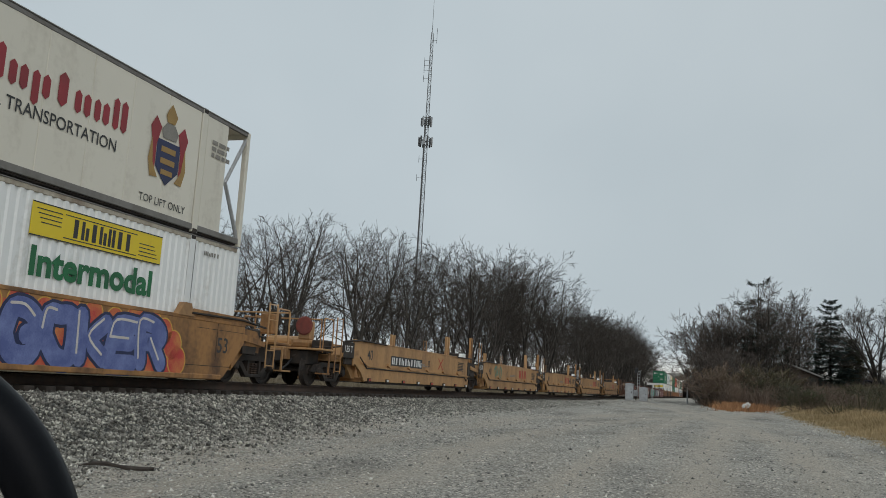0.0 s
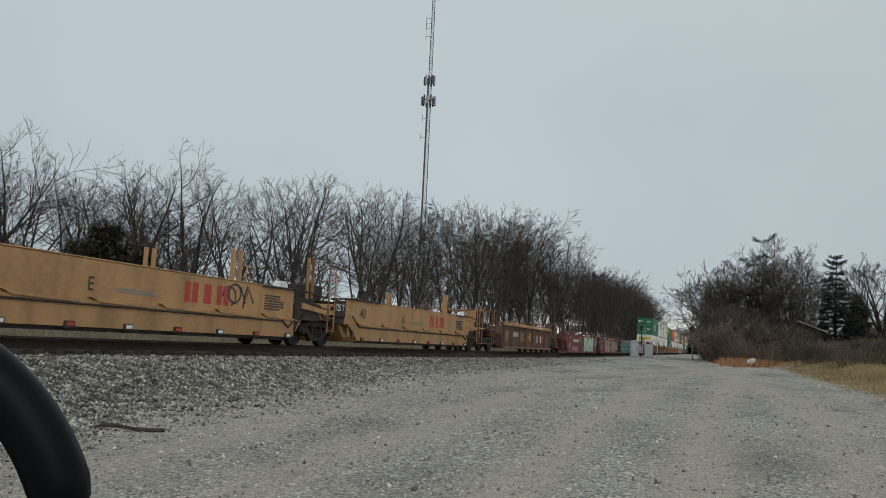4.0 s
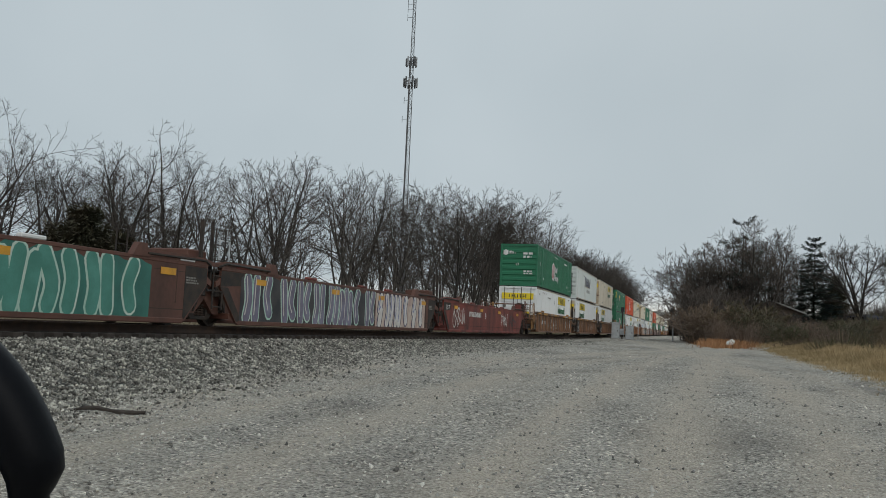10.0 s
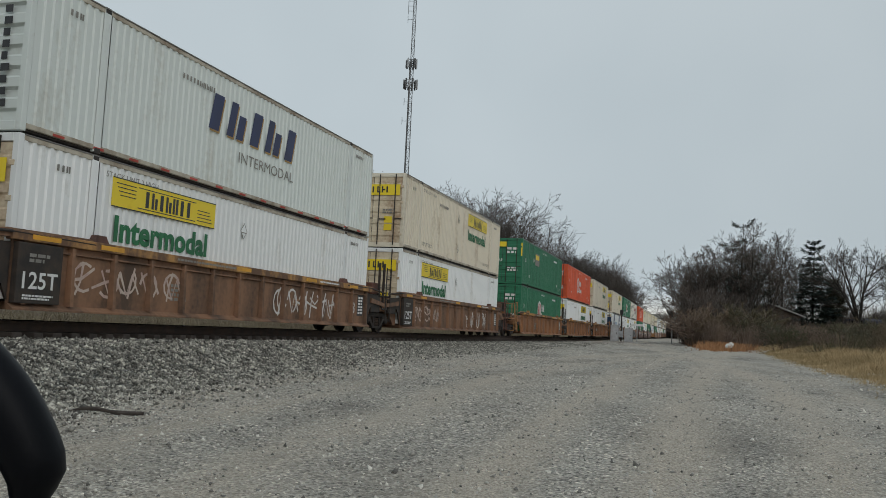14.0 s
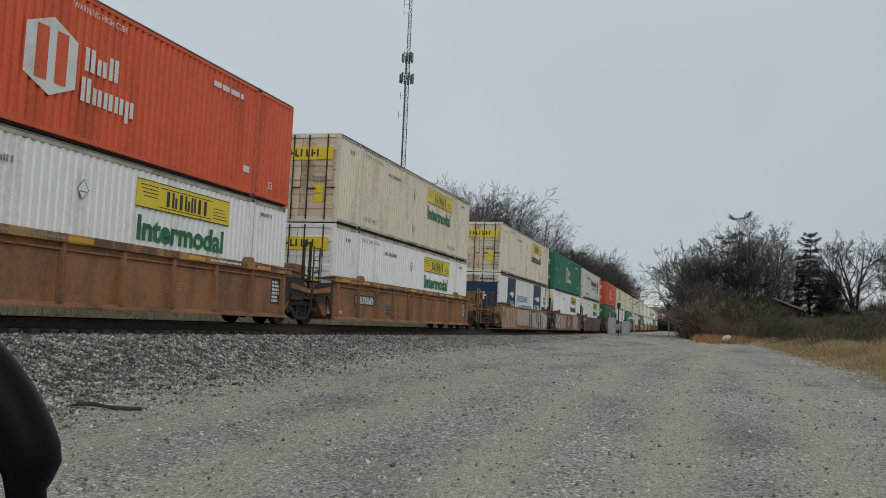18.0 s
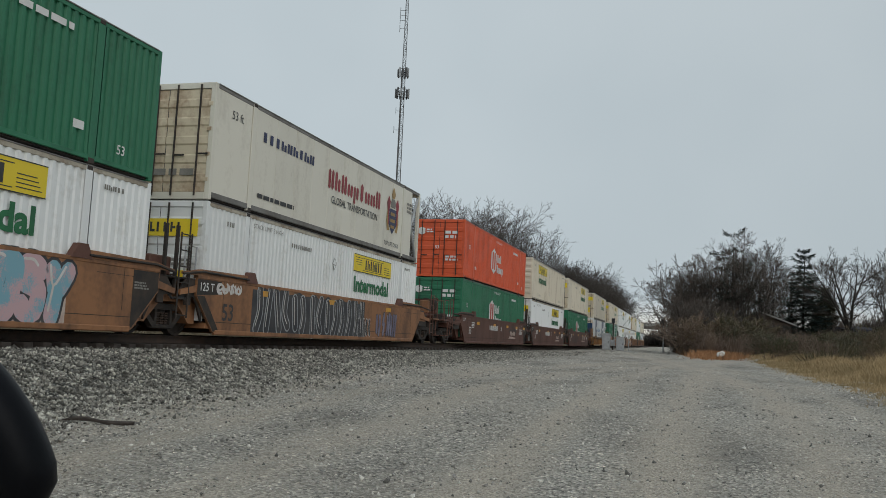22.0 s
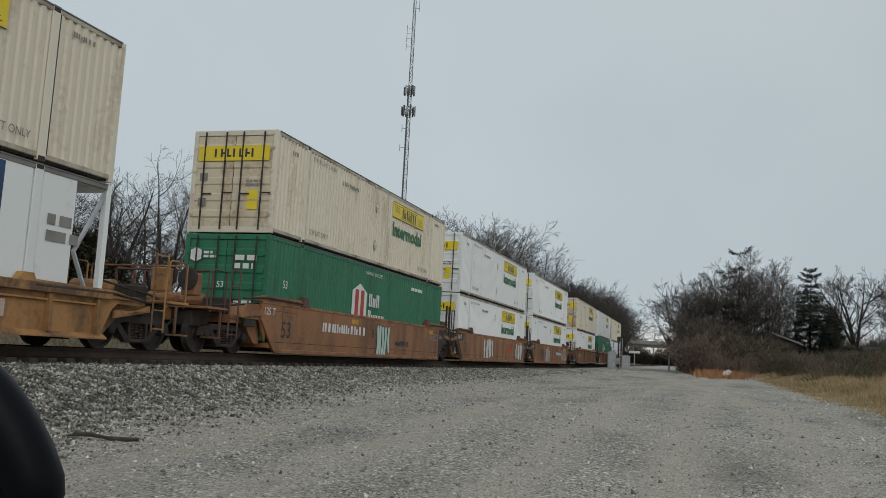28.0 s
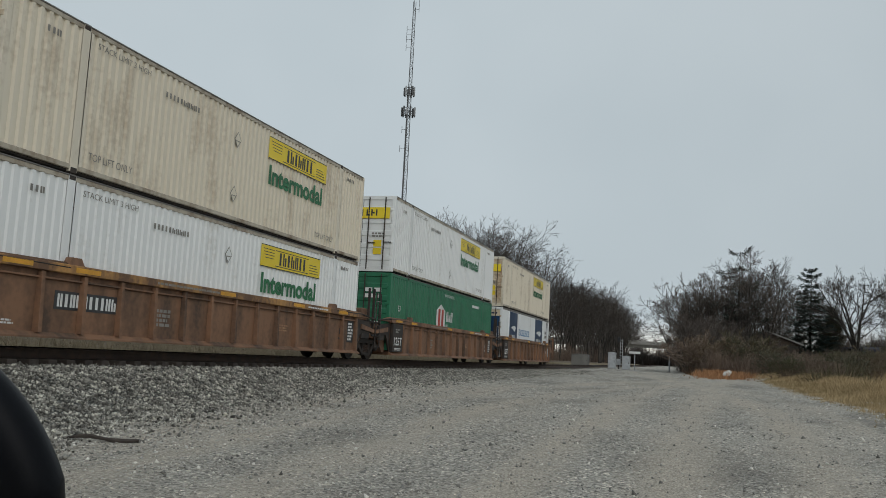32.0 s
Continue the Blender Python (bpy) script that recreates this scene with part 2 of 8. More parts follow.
TRACKGRASS = material("dull_trackside_grass", (0.27, 0.225, 0.15), (0.16, 0.13, 0.09), rough=0.9, scale=0.4, fine=6, bump=0)
BRAMBLE = material("brown_bramble", (0.17, 0.125, 0.08), (0.085, 0.088, 0.045), rough=0.95, scale=0.35, bump=0, mix=(0.42, 0.58))
GRASS = material("dry_grass", (0.5, 0.365, 0.2), (0.3, 0.225, 0.115), rough=0.9, scale=0.45, fine=6, bump=0, mix=(0.36, 0.64))
RUSTGRASS = material("rust_grass", (0.44, 0.22, 0.1), (0.28, 0.15, 0.075), rough=0.9, scale=0.5, bump=0)
STONE = material("ballast_stone", (0.46, 0.438, 0.38), (0.135, 0.126, 0.11), rough=0.9, scale=5, fine=80, mix=(0.42, 0.58), bump=0.3, jitter=0.75, islands=True)
PEBBLE = material("lot_pebble", (0.55, 0.525, 0.475), (0.33, 0.31, 0.278), rough=0.9, scale=4, fine=80, mix=(0.42, 0.58), bump=0.2, jitter=0.7, islands=True)
CONCRETE = material("concrete", (0.4, 0.39, 0.36), (0.26, 0.25, 0.23), rough=0.85, scale=1.5, fine=25, bump=0.2)
DARKCONC = material("stained_concrete", (0.22, 0.21, 0.19), (0.13, 0.125, 0.115), rough=0.9, scale=0.5, fine=8, bump=0.2)
GALV = material("galvanised_steel", (0.5, 0.51, 0.52), (0.36, 0.37, 0.38), rough=0.5, metal=0.3, scale=4)
TOWERSTEEL = material("tower_steel", (0.1, 0.104, 0.108), (0.15, 0.15, 0.15), rough=0.7, metal=0.1, scale=1)
RUBBER = material("moulded_black_rim", (0.003, 0.0035, 0.005), (0.005, 0.0055, 0.008), rough=0.42, scale=20, fine=300, bump=0.05)
RUBBER.node_tree.nodes["Principled BSDF"].inputs["Specular IOR Level"].default_value = 0.12
DASH = material("grey_dash_plastic", (0.05, 0.053, 0.056), (0.07, 0.073, 0.076), rough=0.6, scale=10, fine=200)
SIDING = material("brown_house_wall", (0.17, 0.122, 0.09), (0.13, 0.094, 0.074), rough=0.85, stretch=(1, 1, 8))
ROOFING = material("dull_shingle_roof", (0.16, 0.13, 0.12), (0.1, 0.085, 0.08), rough=0.95)
BLUECAR = material("dark_car_paint", (0.03, 0.035, 0.06), (0.04, 0.04, 0.06), rough=0.3)
DARKGLASS = material("dark_window_glass", (0.02, 0.022, 0.025), (0.03, 0.03, 0.03), rough=0.1)
LAMP_WHITE = material("white_enamel", (0.75, 0.74, 0.71), (0.55, 0.53, 0.5), rough=0.6)
STICK = material("weathered_timber", (0.04, 0.032, 0.027), (0.08, 0.065, 0.055), rough=0.95, stretch=(1, 6, 6), scale=4)

# ---- small mesh kit ----


class Mesh:
    """Collects corners and faces of one part."""

    def __init__(self):
        self.v, self.f = [], []

    def add(self, verts, faces):
        k = len(self.v)
        self.v.extend(verts)
        self.f.extend(tuple(i + k for i in q) for q in faces)
        return self

    def box(self, x0, x1, y0, y1, z0, z1, c=0.0):
        if c <= 0:
            v = [(x, y, z) for x in (x0, x1) for y in (y0, y1) for z in (z0, z1)]
            return self.add(v, [(0, 1, 3, 2), (4, 6, 7, 5), (0, 4, 5, 1), (2, 3, 7, 6), (0, 2, 6, 4), (1, 5, 7, 3)])
        lo, hi, v, ix = (x0, y0, z0), (x1, y1, z1), [], {}
        for a in range(3):
            for s in range(8):
                p = [hi[k] if s >> k & 1 else lo[k] for k in range(3)]
                for k in range(3):
                    if k != a:
                        p[k] += -c if s >> k & 1 else c
                ix[a, s] = len(v)
                v.append(tuple(p))
        f = []
        for a in range(3):
            b, d = (a + 1) % 3, (a + 2) % 3
            for side in (0, 1):
                q = [side << a | i << b | j << d for i, j in ((0, 0), (1, 0), (1, 1), (0, 1))]
                q = q if side else q[::-1]
                f.append(tuple(ix[a, s] for s in q))
            for i in (0, 1):
                for j in (0, 1):
                    s0, s1 = i << b | j << d, i << b | j << d | 1 << a
                    f.append((ix[b, s0], ix[b, s1], ix[d, s1], ix[d, s0]))
        for s in range(8):
            f.append((ix[0, s], ix[1, s], ix[2, s]))
        return self.add(v, f)

    def prism(self, poly, a0, a1, axis=0):
        """A flat outline pushed along an axis; the outline lies in the two other axes, in order."""
        n, v = len(poly), []
        for a in (a0, a1):
            for p, q in poly:
                w = [p, q]
                w.insert(axis, a)
                v.append(tuple(w))
        f = [tuple(range(n))[::-1], tuple(range(n, 2 * n))]
        f += [(i, (i + 1) % n, (i + 1) % n + n, i + n) for i in range(n)]
        return self.add(v, f)

    def tube(self, pts, radii, n=6, cap=True):
        pts = [Vector(p) for p in pts]
        rings, v, f = len(pts), [], []
        for i, p in enumerate(pts):
            d = (pts[min(i + 1, rings - 1)] - pts[max(i - 1, 0)]).normalized()
            u = d.orthogonal().normalized() if i == 0 else (u - d * u.dot(d)).normalized()
            w = d.cross(u)
            r = radii[i] if isinstance(radii, (list, tuple)) else radii
            for k in range(n):
                t = 2 * math.pi * k / n
                v.append(tuple(p + (u * math.cos(t) + w * math.sin(t)) * r))
        for i in range(rings - 1):
            for k in range(n):
                a, b = i * n + k, i * n + (k + 1) % n
                f.append((a, b, b + n, a + n))
        if cap:
            f += [tuple(range(n))[::-1], tuple(range((rings - 1) * n, rings * n))]
        return self.add(v, f)

    def lathe(self, prof, centre, axis=0, n=20):
        """A profile of (along, radius) turned about an axis through centre."""
        v, f = [], []
        for a, r in prof:
            for k in range(n):
                t = 2 * math.pi * k / n
                w = [r * math.cos(t), r * math.sin(t)]
                w.insert(axis, a)
                v.append(tuple(c + d for c, d in zip(centre, w)))
        for i in range(len(prof) - 1):
            for k in range(n):
                a, b = i * n + k, i * n + (k + 1) % n
                f.append((a, b, b + n, a + n))
        f += [tuple(range(n))[::-1], tuple(range((len(prof) - 1) * n, len(prof) * n))]
        return self.add(v, f)

    def data(self, name, mat, smooth=False):
        me = bpy.data.meshes.new(name)
        me.from_pydata(self.v, [], self.f)
        me.materials.append(mat)
        if smooth:
            me.shade_smooth()
        return me


def part(name, mesh, mat=None, parent=None, label="", smooth=False):
    """Links a Mesh, or ready mesh data, as one object under a thing or a part; of a list, each Mesh by itself."""
    if isinstance(mesh, list):
        return [part(name, m, mat, parent, label, smooth) for m in mesh][0]
    ob = new(name, mesh.data(name, mat, smooth) if isinstance(mesh, Mesh) else mesh)
    if parent:
        ob.parent = parent
    return tagged(ob, label)


def arrays(name, verts, faces, mat, smooth=False):
    """A large mesh from arrays; all faces have the same number of corners."""
    me = bpy.data.meshes.new(name)
    nf, k = faces.shape
    me.vertices.add(len(verts))
    me.vertices.foreach_set("co", np.ascontiguousarray(verts, np.float32).ravel())
    me.loops.add(nf * k)
    me.loops.foreach_set("vertex_index", np.ascontiguousarray(faces, np.int32).ravel())
    me.polygons.add(nf)
    me.polygons.foreach_set("loop_start", np.arange(0, nf * k, k, dtype=np.int32))
    me.update(calc_edges=True)
    me.materials.append(mat)
    if smooth:
        me.shade_smooth()
    return me


GLYPHS = {}


def lettering(text, height, bold=0.0, width=None):
    """Flat letters of the built-in font: corners centred on their box, and faces."""
    key = (text, bold)
    if key not in GLYPHS:
        cu = bpy.data.curves.new("text", "FONT")
        cu.body, cu.resolution_u, cu.offset = text, 3, bold
        ob = bpy.data.objects.new("text", cu)
        me = bpy.data.meshes.new_from_object(ob)
        v = np.array([w.co[:2] for w in me.vertices])
        GLYPHS[key] = v, [tuple(p.vertices) for p in me.polygons]
        bpy.data.objects.remove(ob)
        bpy.data.meshes.remove(me)
    v, f = GLYPHS[key]
    lo, hi = v.min(0), v.max(0)
    w = (v - (lo + hi) / 2) * (height / (hi[1] - lo[1]))
    if width:
        w[:, 0] *= width / (w[:, 0].max() - w[:, 0].min())
    return w, f


def write_side(name, text, y, z, height, x, mat, parent, bold=0.0, width=None):
    """Letters on the side that faces +x, centred at y, z."""
    w, f = lettering(text, height, bold, width)
    return part(name, Mesh().add([(x, y + a, z + b) for a, b in w], f), mat, parent)


def write_end(name, text, x, z, height, y, mat, parent, bold=0.0, width=None):
    """Letters on the end that faces -y."""
    w, f = lettering(text, height, bold, width)
    return part(name, Mesh().add([(x + a, y, z + b) for a, b in w], f), mat, parent)


# ---- the line of the railway and the lie of the land ----
BEND, EASE = 1.46e-4, 110.0


def track_x(s):
    s = max(s, 0.0)
    k = min(s, EASE)
    return -12.85 - BEND * k * k - 2 * BEND * EASE * (s - k)


def track_z(s):
    k = min(max(s, 0.0), EASE)
    return 1.28 - 0.00558 * min(s, EASE) + 2.88e-5 * k * k + 0.00076 * max(s - EASE, 0)


def track_pose(s):
    yaw = math.degrees(math.atan(2 * BEND * min(max(s, 0), EASE)))
    grade = math.degrees(math.atan((track_z(s + 4) - track_z(s - 4)) / 8))
    return pose(track_x(s), s, track_z(s), grade, 0, yaw)


LOT_Y = (-400, 3, 6, 10, 14, 23, 45, 90, 150, 400, 5000)
LOT_Z = (0.0, 0.0, 0.03, 0.14, 0.33, 0.6, 0.7, 0.73, 0.82, 0.9, 0.9)


def smooth_step(a, b, x):
    t = np.clip((x - a) / (b - a), 0, 1)
    return t * t * (3 - 2 * t)


def ground_z(x, y):
    """Height of the ground: the lot, the level beyond the railway, and the bank on the other side."""
    x, y = np.asarray(x, float), np.asarray(y, float)
    lot = np.interp(y, LOT_Y, LOT_Z)
    k = np.clip(y, 0, EASE)
    tx = -12.85 - BEND * k * k - 2 * BEND * EASE * np.clip(y - EASE, 0, None)
    tz = 1.28 - 0.00558 * np.minimum(y, EASE) + 2.88e-5 * k * k
    off = tx - x
    beyond = tz - 0.42 + 0.6 * smooth_step(4, 14, off) + 0.004 * np.clip(off - 14, 0, 200)
    z = lot + (beyond - lot) * smooth_step(-2.6, 3.0, off)
    bank = smooth_step(5.5, 17, x - 0.02 * y) * (0.6 + 1.7 * smooth_step(28, 62, y))
    z = z + bank + 0.5 * smooth_step(40, 75, y) * smooth_step(1.5, 5, x) * smooth_step(0, 1, 110 - y)
    return z + 0.035 * np.sin(x * 0.9 + 0.3 * y) * np.sin(y * 0.45 - 0.2 * x) + 0.015 * np.sin(2.7 * x + 1.1) * np.sin(1.9 * y)


def gz(x, y):
    return float(ground_z(x, y))


def spread(*stops):
    """Graded coordinates: (from, to, step) runs end to end."""
    return np.unique(np.concatenate([np.arange(a, b, c) for a, b, c in stops]).round(3))


def pebbly(name, scale, stops):
    """Packed stones: cells of many greys with dark joints and relief."""
    m = bpy.data.materials.new(name)
    m.use_nodes = True
    n, l = m.node_tree.nodes, m.node_tree.links
    b = n["Principled BSDF"]
    b.inputs["Roughness"].default_value = 0.95
    tc = n.new("ShaderNodeTexCoord")
    cell, edge = n.new("ShaderNodeTexVoronoi"), n.new("ShaderNodeTexVoronoi")
    edge.feature = "DISTANCE_TO_EDGE"
    for v in (cell, edge):
        v.inputs["Scale"].default_value = scale
        l.new(tc.outputs["Object"], v.inputs["Vector"])
    sep = n.new("ShaderNodeSeparateColor")
    l.new(cell.outputs["Color"], sep.inputs[0])
    r = n.new("ShaderNodeValToRGB")
    e = r.color_ramp.elements
    while len(e) < len(stops):
        e.new(0.5)
    for q, (pos, c) in zip(e, stops):
        q.position, q.color = pos, (*c, 1)
    l.new(sep.outputs[0], r.inputs["Fac"])
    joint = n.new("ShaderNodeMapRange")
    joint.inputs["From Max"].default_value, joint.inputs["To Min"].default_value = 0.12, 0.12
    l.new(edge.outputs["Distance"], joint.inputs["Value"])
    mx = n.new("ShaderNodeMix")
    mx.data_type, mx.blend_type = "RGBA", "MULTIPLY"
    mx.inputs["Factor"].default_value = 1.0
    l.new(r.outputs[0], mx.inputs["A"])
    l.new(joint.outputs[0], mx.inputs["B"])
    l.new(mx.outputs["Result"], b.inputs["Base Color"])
    bp = n.new("ShaderNodeBump")
    bp.inputs["Strength"].default_value, bp.inputs["Distance"].default_value = 1.0, 0.05
    l.new(edge.outputs["Distance"], bp.inputs["Height"])
    l.new(bp.outputs[0], b.inputs["Normal"])
    return m


def build_ground():
    xs = spread((-2500, -300, 300), (-300, -60, 20), (-60, -24, 3), (-24, 14, 0.35), (14, 60, 3), (60, 300, 20), (300, 2501, 300))
    ys = spread((-600, -60, 90), (-60, 0, 6), (0, 45, 0.35), (45, 120, 1.2), (120, 400, 8), (400, 900, 50), (900, 4501, 300))
    gx, gy = np.meshgrid(xs, ys)
    z = ground_z(gx, gy) + np.random.RandomState(2).normal(0, 1, gx.shape) * (0.011 + 0.03 * smooth_step(30, 70, gy))
    v = np.stack([gx, gy, z], -1).reshape(-1, 3)
    nx, ny = len(xs), len(ys)
    i = (np.arange(ny - 1)[:, None] * nx + np.arange(nx - 1)[None]).ravel()
    f = np.stack([i, i + 1, i + nx + 1, i + nx], 1)
    m = bpy.data.materials.new("ground_gravel_and_litter")
    m.use_nodes = True
    n, l = m.node_tree.nodes, m.node_tree.links
    b = n["Principled BSDF"]
    b.inputs["Roughness"].default_value = 0.95
    tc = n.new("ShaderNodeTexCoord")

    def noise_node(scale, detail=5, stretch=None):
        t = n.new("ShaderNodeTexNoise")
        t.inputs["Scale"].default_value, t.inputs["Detail"].default_value = scale, detail
        if stretch:
            mp = n.new("ShaderNodeMapping")
            mp.inputs["Scale"].default_value, mp.inputs["Rotation"].default_value = stretch, (0, 0, radians(14))
            l.new(tc.outputs["Object"], mp.inputs["Vector"])
            l.new(mp.outputs[0], t.inputs["Vector"])
        else:
            l.new(tc.outputs["Object"], t.inputs["Vector"])
        return t.outputs["Fac"]

    def ramp_node(fac, stops):
        r = n.new("ShaderNodeValToRGB")
        e = r.color_ramp.elements
        while len(e) < len(stops):
            e.new(0.5)
        for q, (at, c) in zip(e, stops):
            q.position, q.color = at, (*c, 1)
        l.new(fac, r.inputs["Fac"])
        return r.outputs[0]

    def mixed(fac, a, c):
        mx = n.new("ShaderNodeMix")
        mx.data_type = "RGBA"
        l.new(fac, mx.inputs["Factor"])
        l.new(a, mx.inputs["A"])
        l.new(c, mx.inputs["B"])
        return mx.outputs["Result"]

    def zone(name, noise_fac, soft):
        at = n.new("ShaderNodeAttribute")
        at.attribute_name = name
        s = n.new("ShaderNodeMath")
        l.new(at.outputs["Fac"], s.inputs[0])
        l.new(noise_fac, s.inputs[1])
        r = n.new("ShaderNodeMapRange")
        r.inputs["From Min"].default_value, r.inputs["From Max"].default_value = 1 - soft, 1 + soft
        l.new(s.outputs[0], r.inputs["Value"])
        return r.outputs[0]

    pebbles = n.new("ShaderNodeTexVoronoi")
    pebbles.inputs["Scale"].default_value = 34
    l.new(tc.outputs["Object"], pebbles.inputs["Vector"])
    sep = n.new("ShaderNodeSeparateColor")
    l.new(pebbles.outputs["Color"], sep.inputs[0])
    grit = pebbles.outputs["Distance"]
    stones = ramp_node(sep.outputs[0], [(0.0, (0.052, 0.046, 0.038)), (0.2, (0.34, 0.31, 0.265)), (0.8, (0.57, 0.525, 0.455)), (1.0, (0.98, 0.93, 0.83))])
    dust = ramp_node(noise_node(30, 6), [(0.33, (0.15, 0.133, 0.11)), (0.5, (0.44, 0.405, 0.35)), (0.68, (0.68, 0.63, 0.55))])
    grain = mixed(noise_node(5.0, 5), stones, dust)
    speck = n.new("ShaderNodeTexVoronoi")
    speck.inputs["Scale"].default_value = 31
    mps = n.new("ShaderNodeMapping")
    mps.inputs["Scale"].default_value = (1, 0.8, 1)
    l.new(tc.outputs["Object"], mps.inputs["Vector"])
    l.new(mps.outputs[0], speck.inputs["Vector"])
    sep2 = n.new("ShaderNodeSeparateColor")
    l.new(speck.outputs["Color"], sep2.inputs[0])
    clump = ramp_node(sep2.outputs[1], [(0.0, (0.34, 0.34, 0.34)), (0.25, (0.84, 0.84, 0.84)), (0.85, (0.98, 0.98, 0.98)), (1.0, (1.6, 1.6, 1.58))])
    mul0 = n.new("ShaderNodeMix")
    mul0.data_type, mul0.blend_type = "RGBA", "MULTIPLY"
    mul0.inputs["Factor"].default_value = 1.0
    l.new(grain, mul0.inputs["A"])
    l.new(clump, mul0.inputs["B"])
    grain = mul0.outputs["Result"]
    stain = ramp_node(noise_node(0.8, 8, (0.6, 0.5, 1)), [(0.34, (0.68, 0.68, 0.68)), (0.5, (1.0, 1.0, 1.0)), (0.66, (1.14, 1.14, 1.14))])
    mul = n.new("ShaderNodeMix")
    mul.data_type, mul.blend_type = "RGBA", "MULTIPLY"
    mul.inputs["Factor"].default_value = 1.0
    l.new(grain, mul.inputs["A"])
    l.new(stain, mul.inputs["B"])
    grain = mul.outputs["Result"]
    fines = ramp_node(noise_node(40, 5), [(0.34, (0.3, 0.256, 0.203)), (0.5, (0.53, 0.465, 0.382)), (0.66, (0.68, 0.605, 0.505))])
    patch = noise_node(0.9, 5, (1, 0.3, 1))
    mul1 = n.new("ShaderNodeMix")
    mul1.data_type, mul1.blend_type = "RGBA", "MULTIPLY"
    mul1.inputs["Factor"].default_value = 0.35
    l.new(fines, mul1.inputs["A"])
    l.new(clump, mul1.inputs["B"])
    lot = mixed(zone("wheel_tracks", patch, 0.3), grain, mul1.outputs["Result"])
    litter = ramp_node(noise_node(6, 6), [(0.3, (0.09, 0.065, 0.045)), (0.55, (0.17, 0.13, 0.085)), (0.75, (0.26, 0.2, 0.125))])
    straw = ramp_node(noise_node(9, 6), [(0.3, (0.11, 0.105, 0.055)), (0.5, (0.24, 0.19, 0.115)), (0.75, (0.4, 0.31, 0.19))])
    edge = noise_node(1.3, 5)
    col = mixed(zone("dry", edge, 0.15), litter, straw)
    col = mixed(zone("gravel", edge, 0.4), col, lot)
    l.new(col, b.inputs["Base Color"])
    bp = n.new("ShaderNodeBump")
    bp.inputs["Strength"].default_value, bp.inputs["Distance"].default_value = 1.0, 0.03
    l.new(grit, bp.inputs["Height"])
    l.new(bp.outputs[0], b.inputs["Normal"])
    me = arrays("ground", v, f, m, smooth=True)
    k = np.clip(gy, 0, EASE)
    tx = -12.85 - BEND * k * k - 2 * BEND * EASE * np.clip(gy - EASE, 0, None)
    right = 4.8 - 0.028 * np.clip(gy - 17, 0, 60) + 0.9 * smooth_step(52, 66, gy) - 2.0 * smooth_step(70, 115, gy)
    gravel = np.clip(0.5 + (right - gx) / 4.0, 0, 1) * np.clip(0.5 + (gx - tx - 2.0), 0, 1) * np.clip((400 - gy) / 60, 0, 1)
    dry = np.clip(0.5 + (26 + right - gx) / 8, 0, 1) * np.clip(0.5 + (gx - right + 2), 0, 1) + np.clip(1.2 - np.abs(tx - gx - 7) / 4.5, 0, 1)
    ruts = np.zeros_like(gx)
    for x0, bow, w, a in ((-6.4, 0.010, 0.45, 0.75), (-4.5, 0.010, 0.45, 0.8), (-2.2, 0.003, 0.4, 0.85), (-0.5, 0.003, 0.45, 0.9), (1.3, -0.006, 0.5, 0.85), (2.7, -0.006, 0.4, 0.6), (-7.7, 0.018, 0.35, 0.6)):
        line = x0 + bow * (gy - 14) ** 2 * np.exp(-gy / 60) - 0.03 * np.clip(gy - 20, 0, 100)
        ruts = np.maximum(ruts, a * np.exp(-((gx - line) / w) ** 2))
    for name, val in (("gravel", gravel), ("dry", dry), ("wheel_tracks", 0.2 + 0.62 * ruts)):
        me.attributes.new(name, "FLOAT", "POINT").data.foreach_set("value", np.clip(val, 0, 1).astype(np.float32).ravel())
    tagged(new("ground", me), "open ground of pale crushed gravel, dry grass and leaf litter", "ground", kind="structure")


build_ground()


def along(s, dx, dz):
    return (track_x(s) + dx, s, track_z(s) + dz)


def sweep(name, prof, s_list, mat, smooth=False):
    """A profile of (across, up from rail top) drawn along the railway."""
    v = np.array([along(s, a, b) for s in s_list for a, b in prof])
    k = len(prof)
    i = np.arange(len(s_list) - 1)[:, None] * k + np.arange(k - 1)[None]
    i = i.ravel()
    return arrays(name, v, np.stack([i, i + 1, i + k + 1, i + k], 1), mat, smooth)


RUN = [-60 + 4 * i for i in range(40)] + [100 + 12 * i for i in range(38)]
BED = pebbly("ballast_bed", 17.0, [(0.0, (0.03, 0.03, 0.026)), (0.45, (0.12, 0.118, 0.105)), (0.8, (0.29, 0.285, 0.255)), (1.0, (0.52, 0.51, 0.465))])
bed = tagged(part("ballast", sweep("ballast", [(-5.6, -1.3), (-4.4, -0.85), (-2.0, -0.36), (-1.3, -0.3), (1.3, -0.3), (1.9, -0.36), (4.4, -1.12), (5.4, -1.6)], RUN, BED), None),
             "grey crushed-stone ballast bank under the railway track", "ballast", kind="structure")
RAILPROF = [(0.07, -0.18), (0.07, -0.165), (0.012, -0.145), (0.009, -0.045), (0.036, -0.035), (0.036, -0.004), (0.028, 0.0), (-0.028, 0.0), (-0.036, -0.004), (-0.036, -0.035),
            (-0.009, -0.045), (-0.012, -0.145), (-0.07, -0.165), (-0.07, -0.18)]
for side in (1, -1):
    rail = tagged(part("rail", sweep("rail", [(a + 0.755 * side, b) for a, b in RAILPROF], RUN, RAILRUST)), "rust-brown steel rail with a worn bright head", "rail", "rails of the track", "structure")
    part("rail_head", sweep("rail_head", [(0.03 + 0.755 * side, 0.001), (-0.03 + 0.755 * side, 0.001)], RUN, RAILSTEEL), None, rail, "polished running surface")


